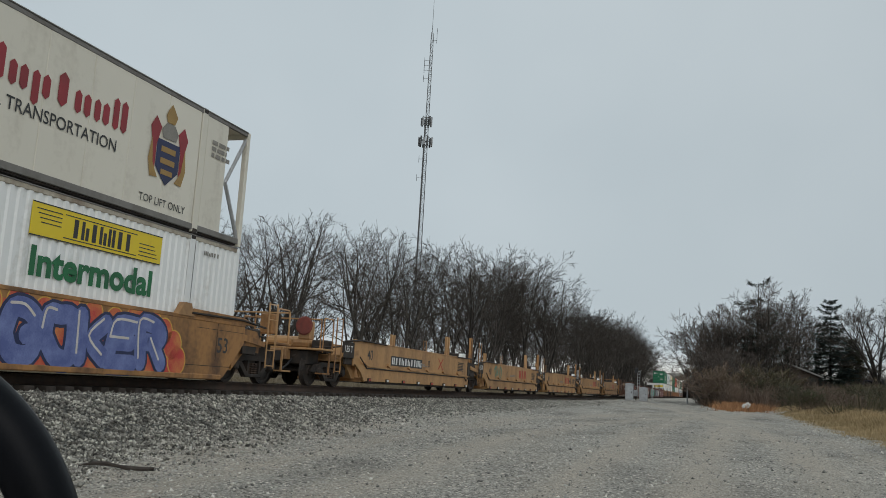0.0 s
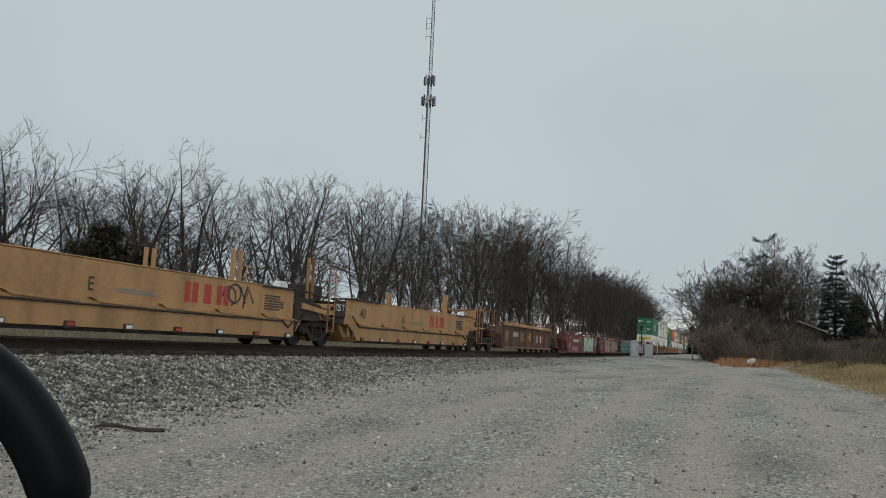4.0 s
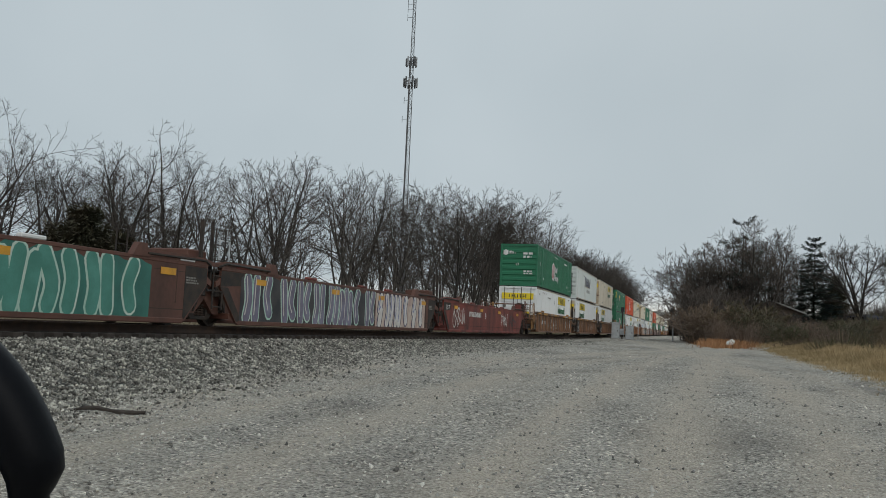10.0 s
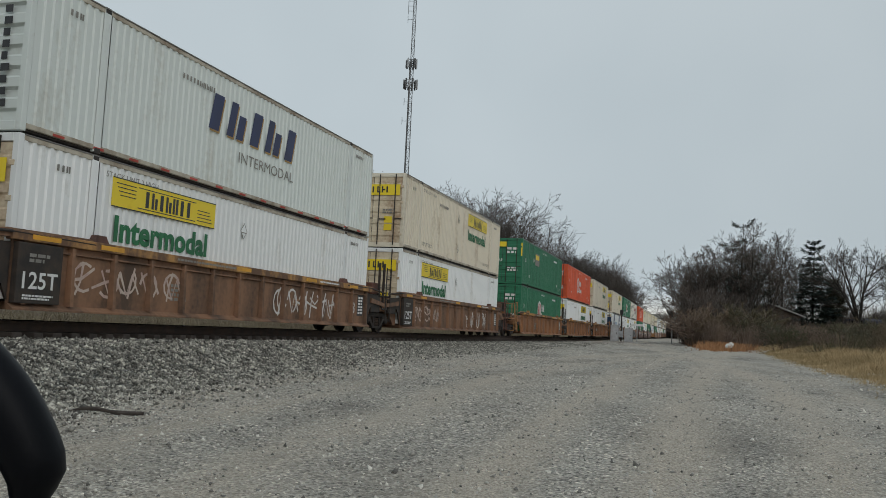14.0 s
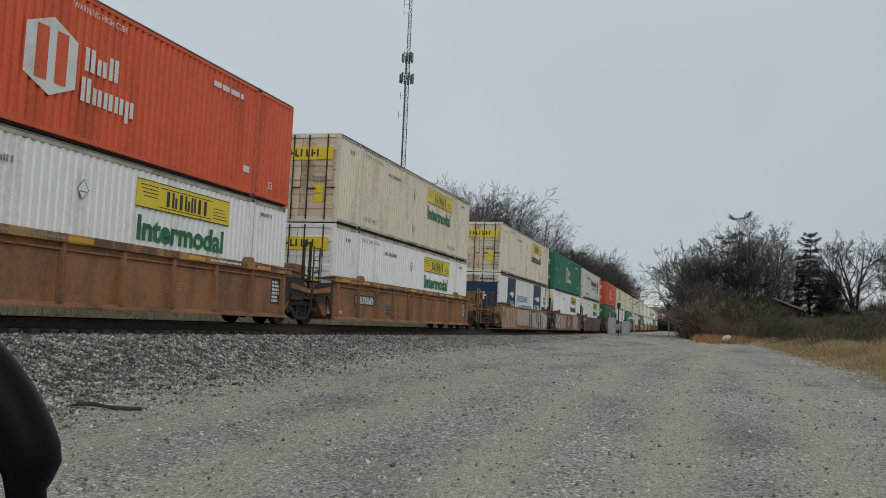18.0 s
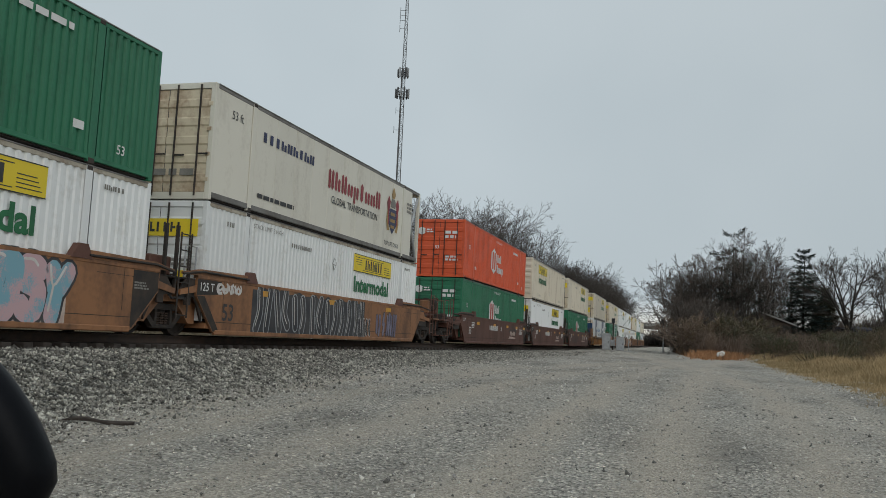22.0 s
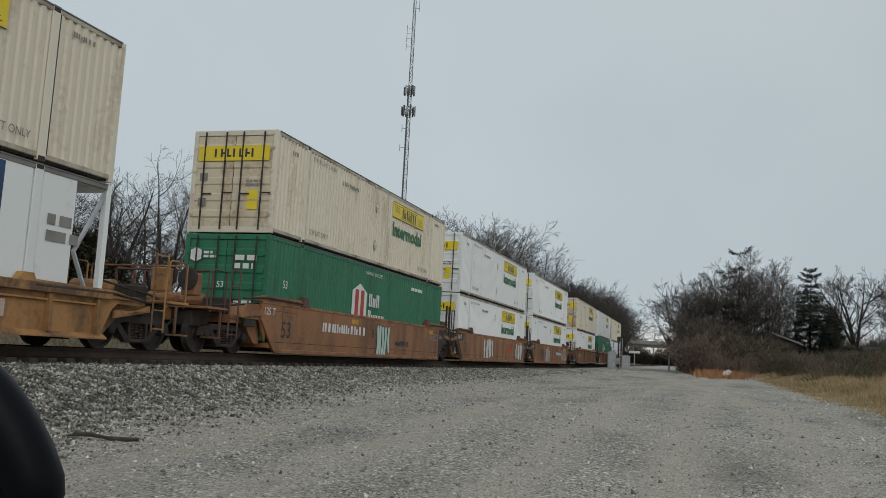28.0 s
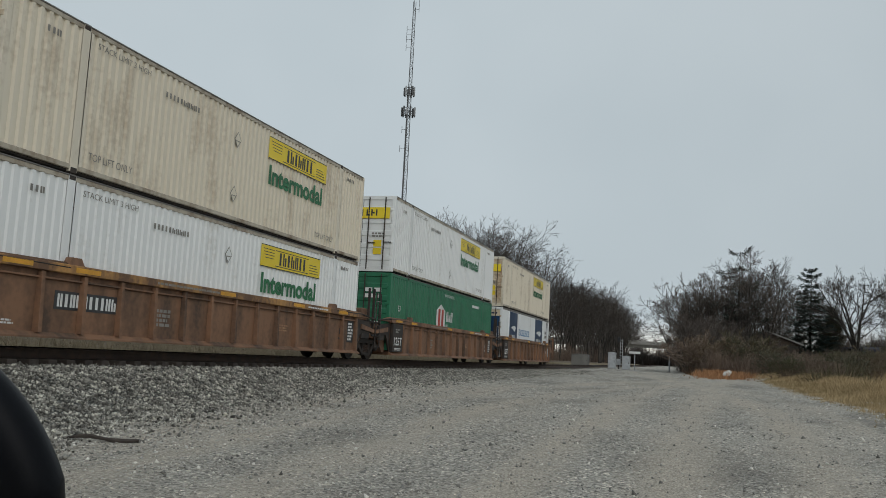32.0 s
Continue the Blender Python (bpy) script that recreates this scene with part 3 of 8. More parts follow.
def build_lineside_stones():
    """Loose stones: ballast on the near bank and shoulder, pebbles on the lot."""
    rs = np.random.RandomState(5)
    base = np.array([(1, 0, 0), (-0.5, 0.87, 0), (-0.5, -0.87, 0), (0, 0, 0.8), (0, 0, -0.8)], float)
    tri = np.array([(0, 1, 3), (1, 2, 3), (2, 0, 3), (1, 0, 4), (2, 1, 4), (0, 2, 4)])

    def scatter(p, size):
        n = len(p)
        v = base[None] * rs.uniform(0.6, 1.3, (n, 5, 1)) * size[:, None, None] * rs.uniform(0.6, 1.2, (n, 1, 3))
        a = rs.uniform(0, 6.28, n)
        c, s = np.cos(a), np.sin(a)
        w = v.copy()
        w[..., 0], w[..., 1] = v[..., 0] * c[:, None] - v[..., 1] * s[:, None], v[..., 0] * s[:, None] + v[..., 1] * c[:, None]
        tilt = rs.normal(0, 1.0, n)
        ct, st = np.cos(tilt), np.sin(tilt)
        u = w.copy()
        u[..., 1], u[..., 2] = w[..., 1] * ct[:, None] - w[..., 2] * st[:, None], w[..., 1] * st[:, None] + w[..., 2] * ct[:, None]
        u += p[:, None]
        return u.reshape(-1, 3), (tri[None] + 5 * np.arange(n)[:, None, None]).reshape(-1, 3)

    n = 62000
    y = 7.5 + 70 * rs.beta(1, 2.3, n)
    d = np.where(rs.uniform(0, 1, n) < 0.9, rs.uniform(1.1, 4.5, n), rs.normal(4.6, 0.5, n))
    k = np.clip(y, 0, EASE)
    x = -12.85 - BEND * k * k + d
    tz = 1.28 - 0.00558 * y + 2.88e-5 * k * k
    z = np.maximum(tz + np.interp(d, (1.1, 1.9, 4.4, 5.4), (-0.3, -0.36, -1.12, -1.6)), ground_z(x, y)) + rs.uniform(-0.005, 0.03, n)
    v, f = scatter(np.stack([x, y, z], 1), np.clip(rs.normal(0.034, 0.012, n), 0.013, 0.075))
    tagged(part("ballast_stones", arrays("ballast_stones", v, f, STONE)), "loose angular grey ballast stones on the bank", "stones", kind="stuff")
    n = 34000
    y = 4.5 + 45 * rs.beta(1, 2.4, n)
    x = np.where(rs.uniform(0, 1, n) < 0.6, rs.uniform(-9.5, 5.5, n), -8.6 + rs.gamma(1.5, 0.7, n))
    v, f = scatter(np.stack([x, y, ground_z(x, y) + 0.004], 1), np.clip(rs.gamma(2.4, 0.006, n), 0.005, 0.05))
    tagged(part("lot_gravel", arrays("lot_gravel", v, f, PEBBLE)), "loose pale gravel on the open lot", "gravel", kind="stuff")


build_lineside_stones()

# ---- woods, brush and grass ----


def spike(m, p, q, r):
    """A twig: a three-sided spike."""
    d = (q - p)
    a = d.orthogonal().normalized() * r
    b = d.normalized().cross(a)
    k = len(m.v)
    m.v += [tuple(p + a), tuple(p - 0.5 * a + 0.87 * b), tuple(p - 0.5 * a - 0.87 * b), tuple(q)]
    m.f += [(k, k + 1, k + 3), (k + 1, k + 2, k + 3), (k + 2, k, k + 3)]


def shoot(m, p, d, length, r0, r1, segs, sides, rs, wob, lift):
    """One crooked, tapering branch added to a mesh; gives its points and directions."""
    pts, rad, q, dd = [p.copy()], [r0], p.copy(), d.copy()
    for i in range(segs):
        dd = (dd + Vector((rs.gauss(0, wob), rs.gauss(0, wob), rs.gauss(0, wob * 0.7) + lift))).normalized()
        q = q + dd * (length / segs)
        pts.append(q.copy())
        rad.append(r0 + (r1 - r0) * (i + 1) / segs)
    m.tube(pts, rad, sides, cap=False)
    return pts, rad


def along_shoot(pts, u):
    k = min(int(u * (len(pts) - 1)), len(pts) - 2)
    return pts[k].lerp(pts[k + 1], u * (len(pts) - 1) - k), (pts[k + 1] - pts[k]).normalized(), k


def aside(axis, ang, turn):
    side = axis.orthogonal().normalized()
    side.rotate(Matrix.Rotation(turn, 3, axis))
    return (axis * math.cos(ang) + side * math.sin(ang)).normalized()


def grow_tree(seed, height, counts, bole=0.3, wide=1.0, twig_r=0.01, stems=1, lean=0.0, leaders=3, girth=1.0):
    """A leafless tree: stems part into rising leaders, which carry limbs, branches and twigs, longest in the middle of a rounded crown.
    counts: limbs on a leader, branches on a limb, sprays on a branch, twigs on a spray. Gives wood and crown, scaled to height."""
    rs = random.Random(seed)
    wood, crown = Mesh(), Mesh()
    n_limb, n_branch, n_spray, n_twig = counts
    r0 = (height * 0.0105 + 0.03) * girth

    def twiggy(p, axis, length, r, n):
        """A spray: a fine branchlet with twigs off it."""
        pts, _ = shoot(crown, p, axis, length, max(r, twig_r), twig_r * 0.8, 2, 3, rs, 0.15, 0.03)
        for j in range(n):
            u = 0.3 + 0.7 * (j + rs.random()) / n
            q, ax, _ = along_shoot(pts, min(u, 0.999))
            spike(crown, q, q + aside(ax, radians(rs.uniform(18, 50)), rs.uniform(0, 6.28)) * length * rs.uniform(0.3, 0.6), twig_r * 0.8)

    def leader(p, d, length, r, first):
        pts, rad = shoot(wood, p, d, length, r, r * 0.16, 7, 6, rs, 0.07, 0.035)
        turn = rs.uniform(0, 6.28)
        n = n_limb + rs.randint(-1, 1)
        for j in range(n):
            u = first + (0.985 - first) * (j + rs.random() * 0.8) / n
            q, axis, k = along_shoot(pts, u)
            v = (u - first) / (1 - first)
            reach = length * (0.14 + 0.34 * math.sqrt(max(0.0, 1 - v)) * (0.7 + 0.3 * min(1, v / 0.3))) * wide * rs.uniform(0.7, 1.15)
            rl = max(rad[k] * rs.uniform(0.42, 0.64), twig_r)
            ang = radians(rs.uniform(30, 56)) * (0.65 + 0.35 * wide)
            lp, lr = shoot(wood, q, aside(axis, ang, turn + 2.4 * j), reach, rl, twig_r, 5, 4, rs, 0.13, 0.05)
            m = n_branch + rs.randint(-1, 1)
            for b in range(m):
                u2 = 0.22 + 0.77 * (b + rs.random()) / m
                q2, ax2, k2 = along_shoot(lp, min(u2, 0.999))
                bl = reach * (0.62 - 0.32 * u2) * rs.uniform(0.7, 1.2)
                bp, br = shoot(crown, q2, aside(ax2, radians(rs.uniform(26, 58)), rs.uniform(0, 6.28)), bl, max(lr[k2] * 0.55, twig_r), twig_r, 3, 3, rs, 0.15, 0.03)
                for c in range(n_spray):
                    u3 = 0.25 + 0.74 * (c + rs.random()) / n_spray
                    q3, ax3, k3 = along_shoot(bp, min(u3, 0.999))
                    twiggy(q3, aside(ax3, radians(rs.uniform(22, 55)), rs.uniform(0, 6.28)), max(bl * rs.uniform(0.35, 0.6), 0.025 * height), br[k3] * 0.6, n_twig)
            twiggy(lp[-1], (lp[-1] - lp[-2]).normalized(), reach * 0.22, twig_r, n_twig)
        for c in range(3):
            twiggy(pts[-1], aside((pts[-1] - pts[-2]).normalized(), radians(rs.uniform(5, 32)), rs.uniform(0, 6.28)), height * rs.uniform(0.05, 0.09), twig_r, n_twig)

    for k in range(stems):
        a = 6.28 * k / stems + rs.random()
        tilt = rs.uniform(0.12, 0.6) if stems > 1 else rs.uniform(0, 0.05)
        base = Vector((0.35 * math.cos(a), 0.35 * math.sin(a), -0.15)) if stems > 1 else Vector((0, 0, -0.15))
        up = Vector((lean + tilt * math.cos(a), tilt * math.sin(a), 1)).normalized()
        if stems > 1:
            leader(base, up, height * rs.uniform(0.75, 1.0), r0 * 0.5, 0.25)
            continue
        pts, rad = shoot(wood, base, up, height * bole, r0, r0 * 0.8, 4, 8, rs, 0.035, 0.04)
        turn, axis = rs.uniform(0, 6.28), (pts[-1] - pts[-2]).normalized()
        for j in range(leaders):
            ang = radians(rs.uniform(5, 13) if leaders < 3 or j == 0 else rs.uniform(13, 27)) * wide
            start = pts[-1] if j < 2 else along_shoot(pts, rs.uniform(0.7, 0.98))[0]
            leader(start, aside(axis, ang, turn + 6.28 * j / leaders + rs.uniform(-0.4, 0.4)), height * (1 - bole) * rs.uniform(0.8, 1.05), r0 * (0.72 if leaders < 3 else rs.uniform(0.5, 0.66)), rs.uniform(0.06, 0.22))
    k = height / max(p[2] for p in crown.v)
    for m in (wood, crown):
        m.v = [(a * k, b * k, c * k) for a, b, c in m.v]
    return wood, crown


def make_tree(label, group, wood, crown, bark=BARK, twig=TWIG, category="tree"):
    t = tagged(new("tree" if category == "tree" else "shrub"), label, category, group)
    part("trunk" if category == "tree" else "stem", wood, bark, t)
    part("crown", crown, twig, t, "fine bare branches")
    return t


SKY_AZ = (2, 4.2, 5.6, 6.2, 7.0, 8.4, 9.5, 10.1, 10.9, 12.3, 14.2, 15.6, 17.9, 20.0, 21.6, 23.4, 26.4, 28.5, 29.5, 30.7, 32.0, 34.2, 35.8, 37.1, 38.8, 40.6, 41.8, 43.5, 45, 60)
SKY_EL = (1.4, 1.8, 3.0, 3.5, 4.6, 4.9, 4.9, 5.9, 7.2, 8.1, 8.7, 8.3, 8.8, 8.3, 9.0, 9.9, 10.4, 10.6, 9.0, 9.2, 10.2, 11.1, 10.8, 9.5, 10.3, 9.0, 9.1, 10.8, 11.5, 12.6)


def wood_height(x, y):
    """How high a tree at this place grows below the line of the woods."""
    az = math.degrees(math.atan2(-x, y))
    return 1.5 + math.hypot(x, y) * math.tan(radians(float(np.interp(az, SKY_AZ, SKY_EL)))) - gz(x, y)


def build_woods():
    rs = random.Random(11)
    kinds, slim, near = [], [], []
    for i in range(6):
        w, c = grow_tree(150 + i, 10.0, (9, 5, 4, 4), girth=1.6, bole=(0.12, 0.3, 0.2, 0.34, 0.16, 0.26)[i], wide=(1.5, 1.2, 1.35, 1.15, 1.45, 1.25)[i], twig_r=0.0085, leaders=(5, 3, 4, 2, 4, 3)[i])
        near.append(make_tree("bare grey-brown deciduous tree with a forked trunk", "trees beyond the railway", w, c))
    for i in range(6):
        w, c = grow_tree(100 + i, 10.0, (8, 5, 3, 3), bole=0.16 + 0.04 * i, wide=1.1 + 0.06 * i, twig_r=0.0085, girth=1.35, leaders=2 + i % 3)
        kinds.append(make_tree("bare grey-brown deciduous tree at the edge of the woods", "trees beyond the railway", w, c))
    for i in range(6):
        w, c = grow_tree(200 + i, 10.0, (9, 5, 3, 4), bole=0.16 + 0.03 * i, wide=1.05 + 0.06 * i, twig_r=0.0095, girth=1.0, leaders=2 + i % 3)
        slim.append(make_tree("slender leafless tree in the woods", "trees beyond the railway", w, c))
    used = set()

    def put(pool, x, y, h):
        src = pool[rs.randrange(len(pool))]
        m = pose(x, y, gz(x, y), rs.uniform(-4, 4), rs.uniform(-4, 4), rs.uniform(0, 360))
        k = h / 10.0
        if src.name not in used:
            used.add(src.name)
            t = src
            t.matrix_basis = m
        else:
            t = copy_thing(src, m)
        t.scale = (k * rs.uniform(0.9, 1.15),) * 2 + (k,)

    y = 22.0
    while y < 385:
        for row in range(3 if y < 58 else 2):
            x = track_x(y) - (17, 26, 35)[row] - rs.uniform(0, 8) + 9 * float(smooth_step(120, 250, y))
            yy = y + rs.uniform(-2.2, 2.2)
            x = min(x, -yy * math.tan(radians(5.9)))
            h = wood_height(x, yy) * (rs.uniform(0.9, 1.08) if y < 90 else rs.uniform(0.98, 1.12))
            if rs.random() < (0.3 if y < 90 else 0.12):
                h *= rs.uniform(0.6, 0.85)
            put(near if y < 56 and row == 0 else kinds if y < 100 else slim, x, yy, min(h, 24))
        y += 3.2 if y < 58 else 5.6 if y < 130 else 6.8
    for pool in (near, kinds, slim):
        for src in pool:
            if src.name not in used:
                put([src], track_x(40) - 45, 40 + 3 * rs.random(), 9)
    # the deep wood behind them, one thing of many stems
    parts_v, parts_f, base, forms = [], [], 0, []
    for i in range(5):
        w, c = grow_tree(300 + i, 1.0, (6, 4, 2, 2), bole=0.3, wide=0.8, twig_r=0.002, leaders=2 + i % 2, girth=0.2)
        f = [t for q in w.f + [tuple(j + len(w.v) for j in q) for q in c.f] for t in ((q[0], q[1], q[2]), (q[0], q[2], q[-1]))[:len(q) - 2]]
        forms.append((np.array(w.v + c.v), np.array(f)))

    def stand(i, x, s, h):
        nonlocal base
        v, f = forms[i % 5]
        a = rs.uniform(0, 6.28)
        ca, sa = math.cos(a), math.sin(a)
        q = np.stack([v[:, 0] * ca - v[:, 1] * sa, v[:, 0] * sa + v[:, 1] * ca, v[:, 2]], 1) * h
        parts_v.append(q + (x, s, gz(x, s)))
        parts_f.append(f + base)
        base += len(v)

    # saplings and lower growth among the trunks
    for i in range(60):
        s = 30 + 230 * rs.random() ** 1.4
        x = min(track_x(s) - rs.uniform(15, 44), -s * math.tan(radians(6.2)))
        stand(i, x, s, wood_height(x, s) * rs.uniform(0.25, 0.7))
    for i in range(85):
        s = 60 + 330 * rs.random()
        x = track_x(s) - (30 + 45 * rs.random() ** 1.5) + 14 * float(smooth_step(140, 260, s))
        if not 5.8 < math.degrees(math.atan2(-x, s)) < 21:
            continue
        stand(i, x, s, min(wood_height(x, s) * rs.uniform(0.45, 0.85), 30))
    for i in range(80):
        stand(i, rs.uniform(-75, 20), rs.uniform(412, 480), rs.uniform(6, 11))
    for i in range(18):
        u = rs.random()
        stand(i, -33.5 - 12 * u, rs.uniform(416, 450), 11 + 13 * u * rs.uniform(0.8, 1.1))
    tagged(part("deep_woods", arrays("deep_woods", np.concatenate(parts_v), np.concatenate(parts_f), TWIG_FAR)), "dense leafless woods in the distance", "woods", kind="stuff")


build_woods()


def thicket(name, label, places, mat, per, rs, width=0.02, category="brush"):
    """Many-stemmed brush: thin crooked stems fanning out of the ground. places: (x, y, radius, height)."""
    v, f = [], []
    for x, y, rad, h in places:
        for i in range(per):
            a, r = rs.uniform(0, 6.28), rad * math.sqrt(rs.random())
            px, py = x + 0.5 * r * math.cos(a), y + 0.5 * r * math.sin(a)
            hh = h * rs.uniform(0.45, 1.0) * (1 - 0.35 * (r / rad) ** 2)
            p = Vector((px, py, gz(px, py) - 0.05))
            tip = Vector((x + r * math.cos(a) + rs.gauss(0, 0.2), y + r * math.sin(a), p.z + hh))
            mid = p.lerp(tip, 0.5) + Vector((rs.gauss(0, 0.12), rs.gauss(0, 0.12), 0)) * h * 0.3
            across = Vector((math.cos(a + 1.4), math.sin(a + 1.4), 0)) * width
            k = len(v)
            v += [p - across, p + across, mid + across * 0.8, mid - across * 0.8, tip]
            f += [(k, k + 1, k + 2), (k, k + 2, k + 3), (k + 3, k + 2, k + 4)]
            for j in range(4):
                u = rs.uniform(0.3, 0.95)
                q = (p.lerp(mid, u * 2) if u < 0.5 else mid.lerp(tip, u * 2 - 1))
                e = q + Vector((rs.gauss(0, 0.5), rs.gauss(0, 0.5), rs.uniform(-0.1, 0.6))) * min(h, 4) * 0.25
                k = len(v)
                v += [q - across * 0.5, q + across * 0.5, e]
                f.append((k, k + 1, k + 2))
    return tagged(part(name, arrays(name, np.array([tuple(p) for p in v]), np.array(f), mat)), label, category, kind="stuff")


def at(az, r):
    return -r * math.sin(radians(az)), r * math.cos(radians(az))


BANK_AZ = (-14, -10, -7.6, -6.3, -5.2, -4.3, -3.3, -2.4, -1.0, 0.0, 0.9, 2.0, 2.9, 3.3, 3.7)
BANK_EL = (4.4, 3.6, 2.6, 2.6, 3.0, 3.8, 4.8, 5.2, 5.8, 5.9, 5.7, 5.4, 5.0, 4.2, 2.6)


def bank_top(az, r):
    return 1.5 + r * math.tan(radians(float(np.interp(az, BANK_AZ, BANK_EL))))


def build_brush():
    rs = random.Random(21)
    far = []
    for i in range(150):
        s = 72 + 230 * rs.random() ** 1.1
        far.append((track_x(s) - rs.uniform(13, 26), s, rs.uniform(1.2, 2.8), rs.uniform(0.8, 1.8) * (1 + s / 90)))
    for i in range(46):
        s = rs.uniform(20, 76)
        far.append((track_x(s) - rs.uniform(15, 30), s, rs.uniform(1.0, 2.2), rs.uniform(1.0, 2.6)))
    thicket("wood_edge_brush", "tangled brown brush along the edge of the woods", far, BRUSH, 70, rs, width=0.022)
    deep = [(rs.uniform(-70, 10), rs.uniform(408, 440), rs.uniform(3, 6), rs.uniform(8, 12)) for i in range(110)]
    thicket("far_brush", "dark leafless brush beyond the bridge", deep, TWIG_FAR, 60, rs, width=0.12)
    # the mass of brush on the bank: high behind, low in front
    high = []
    for i in range(120):
        az, r = rs.uniform(-11, 1.9), rs.uniform(96, 122)
        if -5.6 < az < -2.2:
            r = rs.uniform(112, 124)
        x, y = at(az, r)
        high.append((x, y, rs.uniform(1.6, 3.0), max(1.0, (bank_top(az, r) - gz(x, y)) * rs.uniform(0.5, 0.92))))
    for i in range(30):
        az, r = rs.uniform(-12, -5.5), rs.uniform(106, 124)
        x, y = at(az, r)
        high.append((x, y, rs.uniform(1.6, 3.0), (1.5 + r * math.tan(radians(rs.uniform(1.6, 2.9))) - gz(x, y))))
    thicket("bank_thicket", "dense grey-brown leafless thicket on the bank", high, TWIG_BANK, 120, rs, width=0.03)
    low = []
    for i in range(95):
        az, r = rs.uniform(-9.5, 1.9), rs.uniform(76, 97)
        x, y = at(az, r)
        if az > 0.5 and r < 88:
            continue
        top = 1.5 + r * math.tan(radians(1.5 if az < -2 else 2.2)) - gz(x, y)
        low.append((x, y, rs.uniform(0.9, 2.4), max(0.5, top * rs.uniform(0.3, 1.0))))
    for i in range(16):
        x, y = at(rs.uniform(-5.0, -2.6), rs.uniform(93, 99))
        low.append((x, y, rs.uniform(1.0, 1.8), 1.5 + y * math.tan(radians(1.35)) - gz(x, y)))
    thicket("bank_brush", "low brown brush along the foot of the bank", low, BRUSH, 85, rs, width=0.026)
    green = []
    for i in range(75):
        az, r = rs.uniform(-14, -4.2), rs.uniform(52, 80)
        x, y = at(az, r)
        green.append((x, y, rs.uniform(0.7, 1.9), 0.35 + 1.9 * rs.random() ** 2))
    thicket("bank_bramble", "low dull green and brown brambles on the bank", green, BRAMBLE, 70, rs, width=0.02)
    # shrubs with pale arching stems in front of the thicket
    for i, (az, r, el) in enumerate(((1.2, 91, 3.2), (0.2, 90, 3.4), (1.5, 93, 3.3), (-0.9, 92, 3.0), (1.75, 96, 4.4), (1.7, 101, 5.0), (1.7, 99, 5.5), (0.8, 100, 5.8), (-0.2, 101, 6.0), (-1.6, 97, 4.6), (-2.6, 97, 2.6), (-3.4, 114, 5.0), (-4.4, 116, 4.6), (-6.2, 112, 3.4), (-7.2, 116, 3.0), (-9.6, 112, 4.2), (-2.0, 110, 5.2), (2.0, 106, 4.9), (-3.7, 96, 1.75), (-4.6, 97, 1.6))):
        x, y = at(az, r)
        w, c = grow_tree(700 + i, 1.5 + r * math.tan(radians(el)) - gz(x, y), (5, 4, 3, 3), wide=1.0, twig_r=0.018, stems=7)
        s = make_tree("many-stemmed leafless shrub with arching grey stems", "shrubs on the bank", w, c, STEM if i < 4 else BARK, TWIG_BANK, "shrub")
        s.matrix_basis = pose(x, y, gz(x, y), 0, 0, rs.uniform(0, 360))


    low_kinds = []
    for i in range(6):
        w, c = grow_tree(800 + i, 2.0, (5, 4, 3, 4), wide=1.7, twig_r=0.011, stems=9)
        low_kinds.append(make_tree("low rounded dull green shrub on the grassy bank" if i % 3 == 2 else "low rounded brown shrub on the grassy bank", "shrubs on the bank", w, c, BRUSH, (BRAMBLE, BRUSH, CEDAR)[i % 3], "shrub"))
    for i in range(84):
        src = low_kinds[i % 6]
        if i < 44:
            az, r = rs.uniform(-13, -3.3), rs.uniform(56, 82)
            h = rs.uniform(0.8, 2.1)
        else:
            az, r = rs.uniform(-9.5, 1.7), rs.uniform(84, 99)
            h = max(0.9, (1.5 + r * math.tan(radians(1.5 if az < -2 else 2.4)) - gz(*at(az, r))) * rs.uniform(0.6, 1.05))
        x, y = at(az, r)
        m = pose(x, y, gz(x, y), 0, 0, rs.uniform(0, 360))
        if i < 6:
            src.matrix_basis = m
            t = src
        else:
            t = copy_thing(src, m)
        t.scale = (0.62 * h * rs.uniform(0.9, 1.3),) * 2 + (0.5 * h,)


build_brush()


def grass_field(name, label, mat, count, place, height, seed, verge=False):
    """Blades in patches; on the verge they are short where the gravel begins and taller behind."""
    rs = np.random.RandomState(seed)
    x, y = place(rs, count)
    patch = np.sin(1.3 * x + 0.4 * y) * np.sin(0.37 * y - 0.8 * x + 1.0) + 0.6 * np.sin(2.9 * x - 1.1 * y) * np.sin(1.7 * y)
    keep = patch + rs.normal(0, 0.5, count) > (-0.35 if verge else -9)
    x, y, patch = x[keep], y[keep], patch[keep]
    count = len(x)
    z = ground_z(x, y) - 0.02
    h = height * rs.uniform(0.35, 1.2, count)
    if verge:
        h = h * np.clip(0.3 + 0.4 * (x - (3.75 - 0.028 * (y - 17))), 0.25, 1.5) * (1 + 0.35 * patch)
    a = rs.uniform(0, 6.28, count)
    w = 0.006 + 0.0004 * y
    lean = rs.normal(0, 0.5, (count, 2)) * h[:, None]
    ax, ay = np.cos(a) * w, np.sin(a) * w
    v = np.stack([np.stack([x - ax, y - ay, z], 1), np.stack([x + ax, y + ay, z], 1), np.stack([x + lean[:, 0], y + lean[:, 1], z + h], 1)], 1)
    tagged(part(name, arrays(name, v.reshape(-1, 3), np.arange(3 * count).reshape(-1, 3), mat)), label, "grass", kind="stuff")


